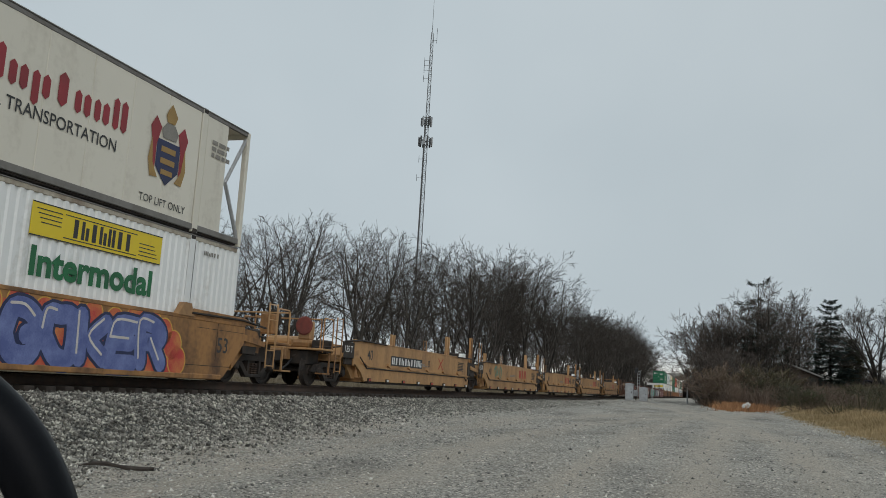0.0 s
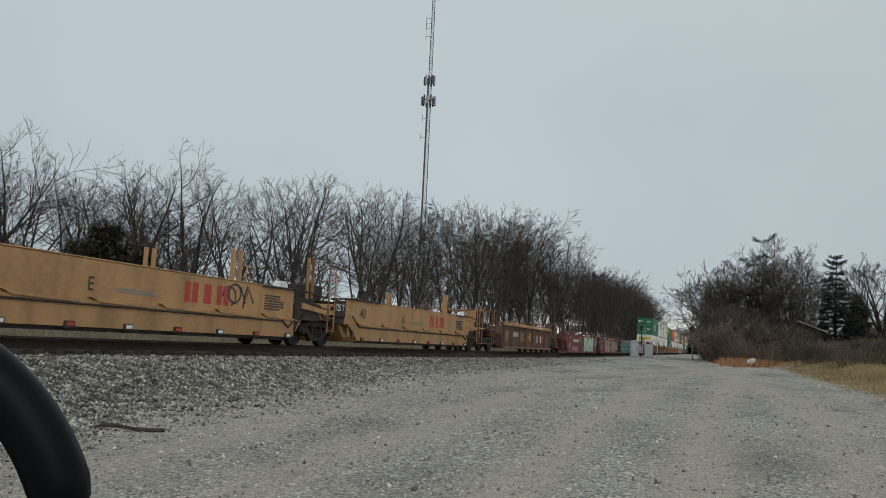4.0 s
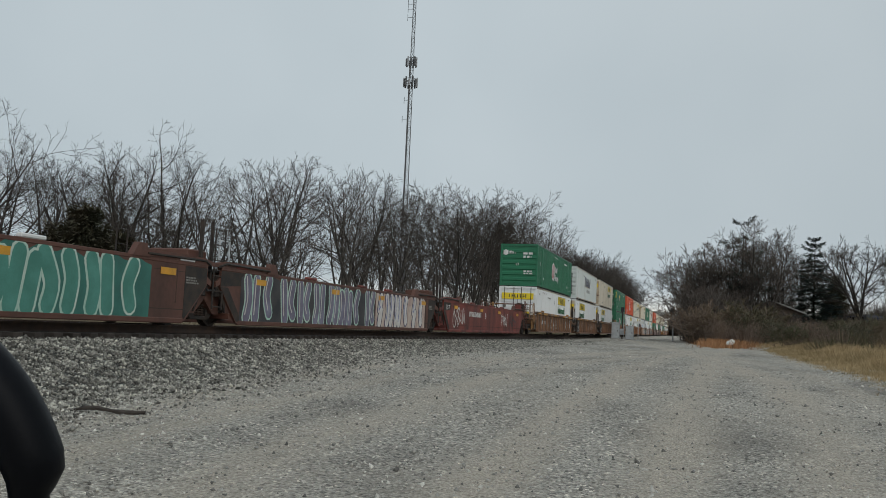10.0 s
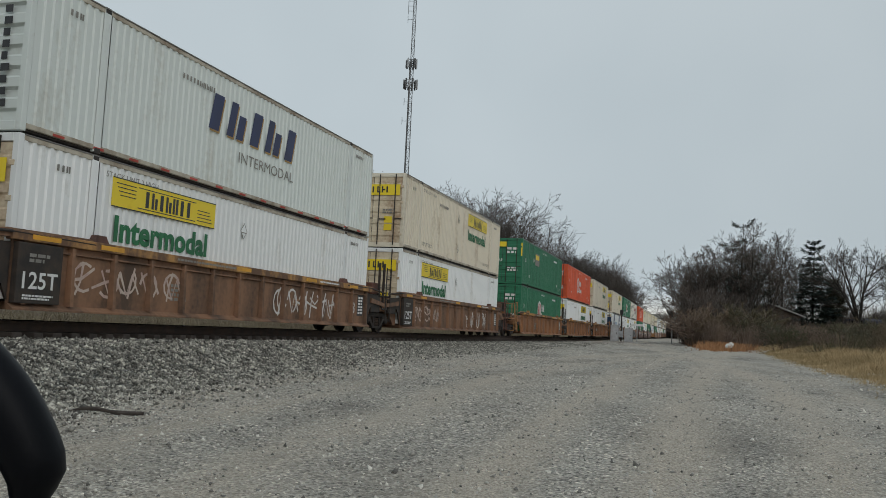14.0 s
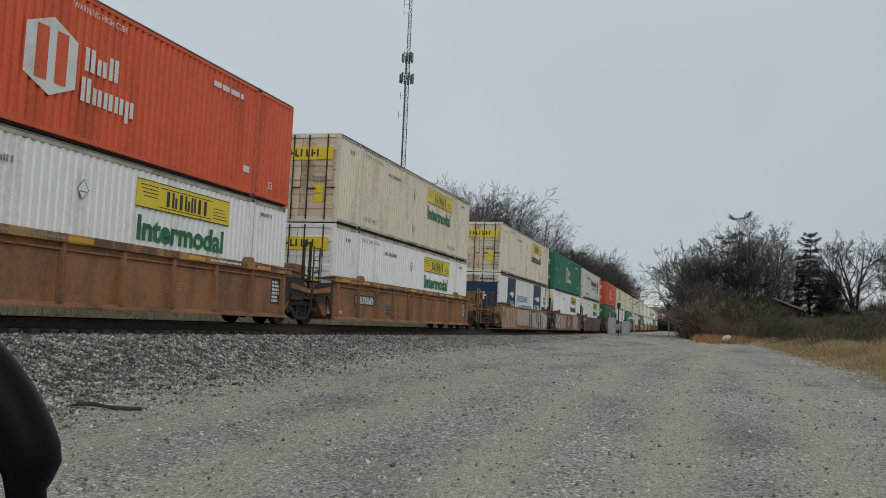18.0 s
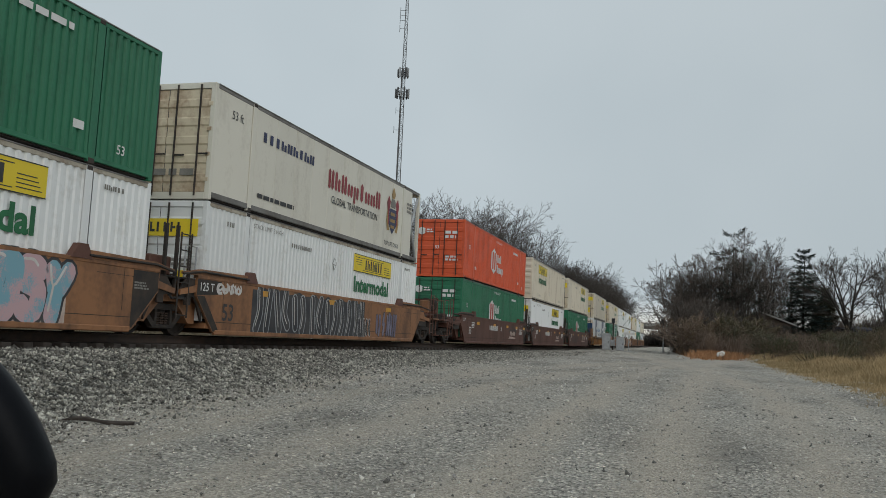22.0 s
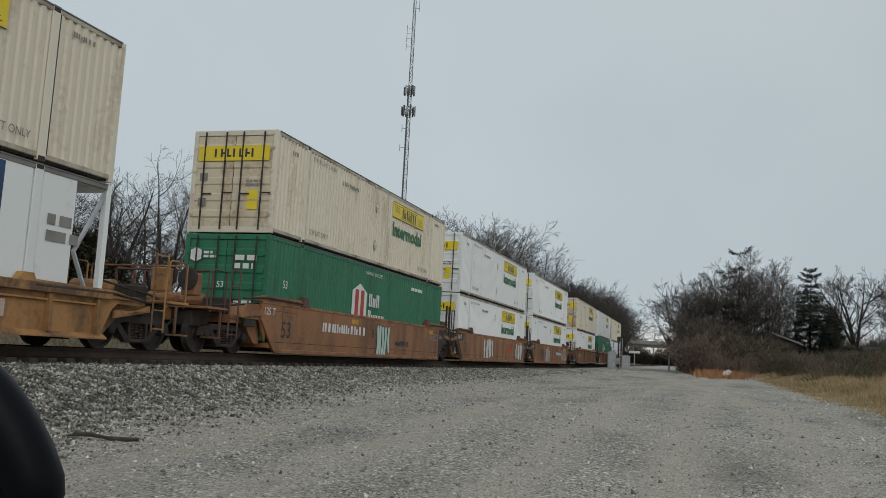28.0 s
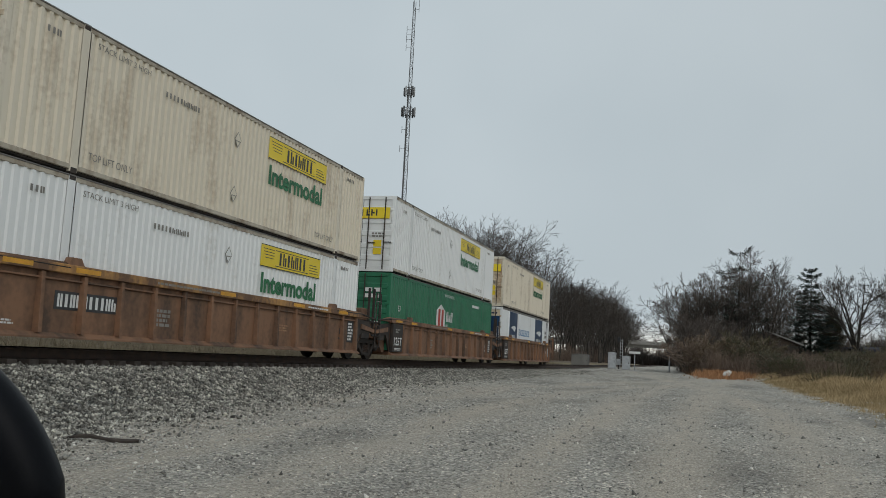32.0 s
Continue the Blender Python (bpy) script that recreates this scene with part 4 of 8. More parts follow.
def build_grass():
    def verge(rs, n):
        y = 17 + 62 * rs.beta(1.1, 1.6, n)
        e = 3.75 - 0.028 * (y - 17) + 0.6 * smooth_step(52, 66, y) + rs.normal(0, 0.3, n)
        return e + rs.gamma(1.7, 1.9, n) - 0.2, y

    def rusty(rs, n):
        return rs.normal(0.3, 0.9, n), rs.normal(74, 4.5, n)

    def beyond(rs, n):
        y = 6 + 130 * rs.beta(1, 1.8, n)
        return -12.85 - BEND * y * y - rs.uniform(3.6, 11, n), y

    grass_field("verge_grass", "tall dry straw-coloured grass beside the lot", GRASS, 90000, verge, 0.3, 3, True)
    grass_field("rusty_grass", "rust-coloured dead grass at the end of the lot", RUSTGRASS, 4200, rusty, 0.6, 4)
    grass_field("trackside_grass", "pale dry grass beyond the railway", TRACKGRASS, 22000, beyond, 0.38, 6)


build_grass()


def needle_tree(name, label, x, y, height, radius, mat, seed, bare=0.12, tiers=20, taper=0.75, flat=0.5, droop=0.0, skip=0.0):
    """An evergreen: straight trunk and whorls of boughs, each a flat fan of needle sprays with air between the whorls."""
    rs = random.Random(seed)
    t = tagged(new(name), label, "tree")
    t.location = (x, y, gz(x, y))
    part("trunk", Mesh().tube([(0, 0, -0.2), (0, 0, height * 0.5), (0.1, 0, height)], [height * 0.014, height * 0.009, 0.02], 8), BARK, t)
    v, f, limbs = [], [], Mesh()
    for i in range(tiers):
        u = bare + (1 - bare) * (i + rs.random() * 0.35) / tiers
        turn = rs.uniform(0, 6.28)
        n = rs.randint(5, 7) if u < 0.8 else 4
        for j in range(n):
            if rs.random() < skip:
                continue
            reach = radius * (1 - u) ** taper * rs.uniform(0.6, 1.12) + 0.25
            a = turn + 6.28 * j / n + rs.uniform(-0.35, 0.35)
            z = height * u + rs.uniform(-0.1, 0.1)
            out = Vector((math.cos(a), math.sin(a), 0))
            root = Vector((0, 0, z))
            tip = root + out * reach + Vector((0, 0, reach * (rs.uniform(-0.08, 0.16) + (0.5 if u > 0.85 else 0) - droop * (1 - u))))
            mid = root.lerp(tip, 0.55) - Vector((0, 0, 0.1 * reach * (1 if droop else -0.5)))
            limbs.tube([root, mid, tip], [0.035, 0.022, 0.008], 3, False)
            side = Vector((-math.sin(a), math.cos(a), 0))
            for k in range(int(16 + reach * 78)):
                w = rs.uniform(0.12, 1.0)
                q = root.lerp(mid, w * 1.8) if w < 0.55 else mid.lerp(tip, (w - 0.55) / 0.45)
                s = rs.choice((-1, 1))
                spread_ = reach * 0.34 * (1.1 - w) * rs.random()
                q = q + side * s * spread_ + Vector((0, 0, rs.gauss(0, 0.05 + 0.07 * flat)))
                e = (out * rs.uniform(0.3, 1.0) + side * s * rs.uniform(0.1, 0.9) + Vector((0, 0, rs.gauss(0.05 - 0.2 * droop, 0.22 * flat)))).normalized() * rs.uniform(0.22, 0.42)
                wd = Vector((e.y, -e.x, rs.gauss(0, 0.08))).normalized() * 0.065
                c = len(v)
                v += [q - wd, q + wd, q + e]
                f.append((c, c + 1, c + 2))
    tagged(part("bough", limbs, BARK, t), kind="stuff")
    tagged(part("crown", arrays("crown", np.array([tuple(p) for p in v]), np.array(f), mat), None, t, "sprays of dark needles"), "sprays of dark needles", kind="stuff")
    return t


def build_far_side():
    x, y = at(-5.15, 103)
    needle_tree("spruce", "dark green spruce above the bank", x, y, 12.5 - gz(x, y), 3.5, NEEDLE, 31, 0.06, 21, 0.62, 0.7, 0.3, 0.08)
    x, y = at(-6.3, 106)
    needle_tree("cedar", "dark dense cedar beside the spruce", x, y, 8.4 - gz(x, y), 1.9, CEDAR, 33, 0.05, 22, 0.5, 1.4)
    x, y = at(-1.1, 99)
    needle_tree("pine", "ragged layered pine among bare trees", x, y, 13.9 - gz(x, y), 3.7, NEEDLE_PALE, 36, 0.34, 12, 0.3, 0.8, 0.05, 0.5)
    for i, (az, r, top) in enumerate(((39.6, 44, 5.9), (37.9, 47, 4.9), (41, 46, 5.0))):
        x, y = at(az, r)
        needle_tree("cedar", "dull green cedar bush at the edge of the woods", x, y, top - gz(x, y), 1.7, CEDAR, 40 + i, 0.05, 26, 0.5, 1.8)
    rs = random.Random(51)
    spots = ((-1.0, 106, 14.9, 1.2, 0.3), (-3.5, 108, 14.3, 1.0, 0.3), (-2.1, 101, 14.2, 1.2, 0.3), (0.6, 104, 11.0, 1.1, 0.3), (1.9, 106, 10.4, 1.1, 0.28), (-7.7, 92, 11.9, 1.45, 0.2),
             (-2.9, 104, 13.4, 1.1, 0.3), (-9.6, 106, 12.9, 1.3, 0.25), (-10.4, 108, 13.4, 1.0, 0.3), (1.5, 108, 10.8, 1.1, 0.3), (-4.4, 112, 11.6, 0.9, 0.35), (-0.1, 112, 12.4, 1.0, 0.3), (-2.8, 112, 12.6, 0.9, 0.35),
             (2.2, 112, 9.6, 1.2, 0.28), (-12, 112, 13.5, 1.0, 0.3), (-9.6, 96, 11.0, 1.0, 0.3), (-11.2, 118, 13.2, 1.0, 0.3), (0.2, 98, 12.2, 1.1, 0.25), (2.1, 99, 10.0, 1.25, 0.3), (-6.0, 110, 12.0, 1.0, 0.3), (-10.6, 100, 12.4, 1.0, 0.3), (1.3, 97, 11.0, 1.1, 0.25), (-2.6, 100, 13.2, 0.9, 0.3), (-1.5, 96, 13.8, 0.9, 0.35))
    for i, (az, r, top, wide, bole) in enumerate(spots):
        x, y = at(az, r)
        h = max(top - gz(x, y), 4)
        w, c = grow_tree(500 + i, h, (8, 5, 4, 4) if i < 8 else (7, 5, 4, 3), bole, wide, 0.012 if i < 8 else 0.017, leaders=5 if i == 5 else 2 + i % 3, girth=2.0 if i == 5 else 1.0)
        t = make_tree("bare brown tree above the thicket" if i != 5 else "large spreading leafless tree at the top of the bank", "trees on the bank", w, c, twig=TWIG if i < 8 else TWIG_BANK)
        t.matrix_basis = pose(x, y, gz(x, y), 0, 0, rs.uniform(0, 360))
    # a low grey heap on the bank
    x, y = at(-5.8, 82)
    heap = Mesh().lathe([(0.75, 0.02), (0.62, 0.45), (0.35, 0.85), (0.0, 1.15), (-0.3, 1.25)], (x, y, gz(x, y)), 2, 14)
    heap.v = [(a + 0.1 * math.sin(5 * b + 3 * c), b, c + 0.08 * math.sin(7 * a)) for a, b, c in heap.v]
    tagged(part("rubble_heap", heap, CONCRETE, None, "", True), "low pale grey heap of rubble on the bank", "heap")


build_far_side()

# ---- mast, bridge, lineside fixtures ----


def build_mast():
    x, y = at(20.23, 148.0)
    z0 = gz(x, y)
    top = 1.5 + 148 * math.tan(radians(22.1)) - z0
    t = tagged(new("radio_mast"), "tall slender steel lattice radio mast above the woods", "mast")
    t.location = (x, y, z0)

    def width(z):
        return 0.95 - 0.5 * z / top

    for k in range(3):
        a = 2 * math.pi * k / 3 + 0.4
        pts = [(width(z) * 0.6 * math.cos(a), width(z) * 0.6 * math.sin(a), z) for z in (-0.3, top * 0.5, top)]
        part("leg", Mesh().tube(pts, [0.085, 0.07, 0.05], 6), TOWERSTEEL, t)
    brace, z, flip = Mesh(), 0.0, 0
    while z < top - 1.2:
        for k in range(3):
            a, b = 2 * math.pi * k / 3 + 0.4, 2 * math.pi * (k + 1) / 3 + 0.4
            if flip:
                a, b = b, a
            w0, w1 = width(z) * 0.6, width(z + 1.1) * 0.6
            brace.tube([(w0 * math.cos(a), w0 * math.sin(a), z), (w1 * math.cos(b), w1 * math.sin(b), z + 1.1)], 0.03, 3, False)
            brace.tube([(w0 * math.cos(a), w0 * math.sin(a), z), (w0 * math.cos(b), w0 * math.sin(b), z)], 0.028, 3, False)
        z, flip = z + 1.1, 1 - flip
    part("lattice", brace, TOWERSTEEL, t, "zigzag lattice bracing")
    part("lightning_rod", Mesh().tube([(0, 0, top - 1), (0, 0, top + 7)], [0.05, 0.02], 5), TOWERSTEEL, t)
    part("cable_run", Mesh().box(-0.12, 0.12, -0.62, -0.45, 0, top * 0.72), TOWERSTEEL, t)
    for el, n, reach in ((16.6, 9, 0.72), (15.33, 12, 0.98)):
        z = 1.5 + 148 * math.tan(radians(el)) - z0
        ring = Mesh()
        for k in range(12):
            a, b = 2 * math.pi * k / 12, 2 * math.pi * (k + 1) / 12
            for dz in (-0.5, 0.5):
                ring.tube([(reach * math.cos(a), reach * math.sin(a), z + dz), (reach * math.cos(b), reach * math.sin(b), z + dz)], 0.05, 4, False)
            if k % 4 == 0:
                ring.tube([(0, 0, z), (reach * math.cos(a), reach * math.sin(a), z)], 0.07, 4, False)
        part("antenna_platform", ring, TOWERSTEEL, t)
        for k in range(n):
            a = 2 * math.pi * k / n + 0.15
            c, s = math.cos(a) * (reach + 0.15), math.sin(a) * (reach + 0.15)
            part("panel_antenna", Mesh().box(c - 0.12, c + 0.12, s - 0.1, s + 0.1, z - 0.85, z + 0.75 - 0.3 * (k % 2), 0.02), TOWERSTEEL if k % 3 else GALV, t)
    for el, side in ((20.4, 1.0), (20.1, 1.0), (19.8, 1.0), (19.3, 1.0), (14.2, 0.9), (13.0, 1.1), (21.6, -1.0)):
        z = 1.5 + 148 * math.tan(radians(el)) - z0
        part("whip_arm", Mesh().tube([(0, 0, z), (-side, -0.2, z)], 0.035, 4).tube([(-side, -0.2, z - 0.6), (-side, -0.2, z + (2.2 if side < 0 else 0.6))], 0.04, 4), TOWERSTEEL, t)
    part("footing", Mesh().box(-1.2, 1.2, -1.2, 1.2, -0.5, 0.25, 0.05), CONCRETE, t)


build_mast()


def build_bridge():
    d = 400.0
    t = tagged(new("road_bridge"), "plain concrete road bridge over the railway", "bridge")
    z0, z1 = 1.5 + d * math.tan(radians(1.0)), 1.5 + d * math.tan(radians(1.3))
    part("deck", Mesh().box(-75, 30, d - 5, d + 6, z0 + 1.1, z0 + 1.5, 0.05), CONCRETE, t)
    for k in range(5):
        part("girder", Mesh().box(-75, 30, d - 4.6 + 2.3 * k, d - 4.2 + 2.3 * k, z0, z0 + 1.1), DARKCONC, t)
    part("parapet", Mesh().box(-75, 30, d - 5.2, d - 4.9, z0 + 1.2, z1 + 0.6, 0.03), CONCRETE, t)
    part("parapet", Mesh().box(-75, 30, d + 5.9, d + 6.2, z0 + 1.2, z1 + 0.6, 0.03), CONCRETE, t)
    for x in (-43, -17.5):
        part("pier", Mesh().box(x - 0.6, x + 0.6, d - 4, d + 5, 0, z0, 0.08), DARKCONC, t)
        part("pier_cap", Mesh().box(x - 0.9, x + 0.9, d - 4.8, d + 5.8, z0 - 0.9, z0 - 0.004, 0.05), DARKCONC, t)
    for x, s in ((-75, 1), (30, -1)):
        part("abutment", Mesh().box(x - 3, x + 3, d - 5.5, d + 6.5, -0.5, z0 - 0.004), DARKCONC, t)
    for s, x in ((1, 18), (-1, -70)):
        part("embankment", Mesh().prism([(x - 40 * (s < 0), 0), (x, 0), (x + 14 * s, z0 - 0.3), (x + (50 if s > 0 else -14 - 40), z0 - 0.3), (x + 50 * s, 0)][:5] if s > 0 else [(x, 0), (x - 14, z0 - 0.3), (x - 60, z0 - 0.3), (x - 60, 0)], d - 8, d + 9, 1), DARKCONC, t, "bare earth slope")


build_bridge()


def build_wires():
    rs = random.Random(3)
    for px in (-80, 26):
        p = tagged(new("utility_pole"), "weathered wooden utility pole beside the far road", "pole", "utility poles")
        p.location = (px, 375, gz(px, 375))
        h = 17.5 - gz(px, 375)
        part("shaft", Mesh().tube([(0, 0, -0.5), (0, 0, h)], [0.2, 0.13], 8), STICK, p)
        part("crossarm", Mesh().box(-0.08, 0.08, -1.2, 1.2, h - 0.9, h - 0.75, 0.01), STICK, p)
    for z, y in ((16.4, 374.2), (16.4, 375.8), (14.6, 375), (12.8, 375)):
        pts = [(-80 + 106 * i / 20, y, z - 1.6 * 4 * (i / 20) * (1 - i / 20)) for i in range(21)]
        tagged(part("overhead_wire", Mesh().tube(pts, 0.045, 4), BLACK), "thin black overhead wire across the sky", "wire", "overhead wires")


build_wires()


def cabinet(name, label, x, y, w, d, h, mat, legs=0.0):
    t = tagged(new(name), label, "cabinet")
    t.location = (x, y, gz(x, y))
    part("plinth", Mesh().box(-w / 2 - 0.1, w / 2 + 0.1, -d / 2 - 0.1, d / 2 + 0.1, -0.3, 0.12, 0.01), CONCRETE, t)
    part("body", Mesh().box(-w / 2, w / 2, -d / 2, d / 2, 0.124, h, 0.015), mat, t)
    part("roof", Mesh().prism([(-w / 2 - 0.05, h), (w / 2 + 0.05, h), (w / 2 + 0.05, h + 0.04), (0, h + 0.12), (-w / 2 - 0.05, h + 0.04)], -d / 2 - 0.05, d / 2 + 0.05, 1), mat, t)
    door = part("door", Mesh().box(-w / 2 + 0.06, w / 2 - 0.06, -d / 2 - 0.02, -d / 2 - 0.003, 0.25, h - 0.1, 0.006), mat, t)
    part("handle", Mesh().box(w / 2 - 0.16, w / 2 - 0.12, -d / 2 - 0.05, -d / 2 - 0.021, h * 0.5, h * 0.5 + 0.14), DARKSTEEL, door)
    return t


def build_lineside():
    x, y = at(6.43, 90)
    cabinet("relay_cabinet", "silver signal relay cabinet on a concrete pad", x, y, 0.75, 0.6, 1.62, GALV)
    x, y = at(5.56, 90.5)
    cabinet("relay_cabinet", "silver signal relay cabinet on a concrete pad", x, y, 0.75, 0.6, 1.35, GALV)
    x, y = at(8.4, 128)
    cabinet("equipment_hut", "grey metal equipment hut beyond the rails", x, y, 2.3, 1.8, 1.75, DARKCONC)
    x, y = at(5.9, 89)
    z = gz(x, y)
    tagged(part("concrete_pad", Mesh().box(x - 1.9, x + 2.1, y - 1.2, y + 2.4, z - 0.3, z + 0.07, 0.02), CONCRETE), "pale concrete pad under the signal cabinets", "pad", kind="structure")
    x, y = at(6.03, 91)
    t = tagged(new("ladder_mast"), "slim steel signal mast with a ladder", "mast")
    t.location = (x, y, gz(x, y))
    part("shaft", Mesh().tube([(0, 0, -0.2), (0, 0, 3.2)], 0.06, 8), DARKSTEEL, t)
    lad = Mesh().tube([(0.14, -0.1, 0), (0.14, -0.1, 3.1)], 0.025, 4).tube([(0.36, -0.1, 0), (0.36, -0.1, 3.1)], 0.025, 4)
    for k in range(10):
        lad.tube([(0.14, -0.1, 0.25 + 0.3 * k), (0.36, -0.1, 0.25 + 0.3 * k)], 0.018, 4)
    part("ladder", lad, GALV, t)
    part("signal_head", Mesh().box(-0.16, 0.16, -0.14, 0.14, 2.75, 3.25, 0.03), BLACK, t)
    part("junction_box", Mesh().box(-0.2, 0.2, -0.2, -0.07, 0.5, 1.1, 0.01), GALV, t)
    x, y = at(5.05, 92)
    t = tagged(new("sign_post"), "small white sign on a steel post", "sign")
    t.location = (x, y, gz(x, y))
    part("post", Mesh().tube([(0, 0, -0.3), (0, 0, 1.85)], 0.045, 6), GALV, t)
    part("board", Mesh().box(-0.55, 0.55, -0.06, -0.047, 1.72, 1.95), LAMP_WHITE, t)
    x, y = at(2.95, 104)
    t = tagged(new("signal_mast"), "black two-headed railway signal mast", "signal")
    t.location = (x, y, gz(x, y))
    h = 1.5 + 104 * math.tan(radians(1.65)) - gz(x, y)
    part("shaft", Mesh().tube([(0, 0.1, -0.2), (0, 0.1, h)], 0.08, 8), GALV, t)
    for k, zz in enumerate((h - 0.4, h - 1.6)):
        head = part("signal_head", Mesh().lathe([(-0.05, 0.33), (0.0, 0.37), (0.05, 0.33)], (0, 0, zz), 1, 18).box(-0.2, 0.2, 0.06, 0.3, zz - 0.45, zz + 0.45, 0.02), BLACK, t)
        part("hood", Mesh().lathe([(-0.4, 0.14), (-0.06, 0.16)], (0, 0, zz), 1, 10), BLACK, head)
    x, y = at(-0.5, 66)
    z = gz(x, y)
    jug = Mesh().lathe([(0.21, 0.02), (0.2, 0.07), (0.12, 0.1), (0.06, 0.22), (-0.16, 0.25), (-0.22, 0.2), (-0.23, 0.02)], (x, y, z + 0.5), 2, 14)
    jug.v = [(x + (a - x) * 1.15 + 0.35 * (c - z - 0.5), b, c + 0.04 * math.sin(9 * a)) for a, b, c in jug.v]
    tank = tagged(part("white_tank", jug, LAMP_WHITE, None, "", True), "small battered white tank standing in dry grass", "tank")
    part("stand", Mesh().tube([(x - 0.15, y, z - 0.2), (x - 0.1, y, z + 0.3)], 0.05, 6).tube([(x + 0.15, y, z - 0.2), (x + 0.1, y, z + 0.3)], 0.05, 6), DARKSTEEL, tank)
    # weathered timber on the ballast
    yy = 9.9
    xx = -yy * math.tan(radians(37.5))
    p0, p1 = (xx - 0.45, yy - 0.12), (xx + 0.42, yy + 0.18)
    pts = []
    for k in range(7):
        u = k / 6
        a, b = p0[0] + (p1[0] - p0[0]) * u, p0[1] + (p1[1] - p0[1]) * u
        dd = a - track_x(b)
        pts.append((a, b, max(gz(a, b), track_z(b) + float(np.interp(dd, (1.9, 4.4, 5.4), (-0.24, -1.12, -1.6)))) + 0.045 + 0.03 * math.sin(6 * u)))
    tagged(part("driftwood", Mesh().tube(pts, [0.012, 0.026, 0.03, 0.022, 0.036, 0.04, 0.015], 6), STICK), "dark weathered piece of timber lying on the stones", "timber")


build_lineside()


def build_house_and_vehicle():
    y = 101.0
    ridge, eave, xr, half = 1.5 + y * math.tan(radians(2.38)), 1.5 + y * math.tan(radians(1.6)), 4.75, 3.65
    z = gz(8.5, y) - 0.4
    t = tagged(new("house"), "low brown house with a pale gable edge behind the bank", "house")
    t.location = (xr, y, z)
    ridge, eave = ridge - z, eave - z
    part("wall", Mesh().prism([(-half + 0.4, -0.3), (half - 0.4, -0.3), (half - 0.4, eave), (0, ridge - 0.2), (-half + 0.4, eave)], 0.4, 9, 1), SIDING, t)
    for s in (1, -1):
        part("roof_slope", Mesh().prism([(0, ridge), (s * half, eave), (s * half, eave - 0.14), (0, ridge - 0.14)], 0.0, 9.4, 1), ROOFING, t)
        part("rake_board", Mesh().prism([(0, ridge + 0.03), (s * (half + 0.05), eave + 0.03), (s * (half + 0.05), eave - 0.12), (0, ridge - 0.12)], -0.06, -0.004, 1), CONCRETE, t, "pale painted gable board")
    w = part("window", Mesh().box(-0.7, 0.7, 0.37, 0.396, 0.9, 1.9), DARKGLASS, t)
    part("frame", Mesh().box(-0.8, 0.8, 0.34, 0.369, 0.8, 0.9).box(-0.8, 0.8, 0.34, 0.369, 1.9, 2.0), LAMP_WHITE, w)
    x, y = at(-7.7, 99)
    z = gz(x, y)
    car = tagged(new("parked_van"), "dark van parked at the top of the bank", "van")
    car.matrix_basis = pose(x, y, z + 0.02, 0, 0, 24)
    side = [(-2.4, 0.45), (2.35, 0.45), (2.4, 0.95), (1.7, 1.1), (1.1, 1.75), (-2.2, 1.8), (-2.4, 1.6)]
    part("body", Mesh().prism(side, -0.9, 0.9, 0), BLUECAR, car)
    part("window", Mesh().box(0.904, 0.91, -1.9, 0.9, 1.15, 1.62), DARKGLASS, car)
    part("window", Mesh().box(-0.91, -0.904, -1.9, 0.9, 1.15, 1.62), DARKGLASS, car)
    for yy in (-1.5, 1.45):
        for xx in (-0.82, 0.82):
            wheel = part("wheel", Mesh().lathe([(-0.1, 0.3), (-0.08, 0.34), (0.08, 0.34), (0.1, 0.3)], (xx, yy, 0.34), 0, 18), BLACK, car)
            part("rim", Mesh().lathe([(-0.106, 0.2), (0.106, 0.2)], (xx, yy, 0.34), 0, 12), GALV, wheel)


build_house_and_vehicle()

# ---- the steering wheel beside the camera ----


def build_steering_wheel():
    """Seen from the passenger's side: the padded rim, hub and spokes on their column."""
    t = tagged(new("steering_wheel"), "black padded steering wheel of the car", "steering wheel")
    right, up, back = Vector((0.9518, 0.3038, 0.0426)), Vector((-0.0166, -0.0879, 0.996)), Vector((0.3063, -0.9487, -0.0786))
    t.matrix_basis = Matrix((right, up, back)).transposed().to_4x4()
    t.location = (-0.6188, 0.4835, 1.3322)
    pts, rad = [], []
    for k in range(121):
        a = 360 * k / 120
        slim = float(smooth_step(8, 17, abs((a + 180) % 360 - 180)))
        outer, inner = 0.1735 + 0.0168 * slim, 0.147 - 0.0005 * slim
        r = (outer + inner) / 2
        pts.append((r * math.cos(radians(a)), r * math.sin(radians(a)), 0.0))
        rad.append((outer - inner) / 2)
    part("rim", Mesh().tube(pts, rad, 20), RUBBER, t, "", True)
    part("hub", Mesh().lathe([(-0.05, 0.04), (-0.03, 0.06), (0.0, 0.065), (0.02, 0.05)], (0, -0.01, -0.01), 2, 24), RUBBER, t)
    for a in (0, 180, 270):
        c, s = math.cos(radians(a)), math.sin(radians(a))
        part("spoke", Mesh().tube([(0.05 * c, 0.05 * s, -0.015), (0.1 * c, 0.1 * s, -0.012), (0.155 * c, 0.155 * s, 0)], [0.022, 0.018, 0.014], 8), RUBBER, t)
    part("binnacle", Mesh().box(-0.3, -0.06, -0.2, 0.06, -0.28, -0.2, 0.02), DASH, t, "grey instrument hood behind the wheel")
    part("column", Mesh().tube([(0, 0, -0.03), (0, -0.1, -0.3), (0, -0.7, -0.75), (0, -1.3, -0.8)], [0.03, 0.035, 0.04, 0.05], 8), DASH, t)


build_steering_wheel()

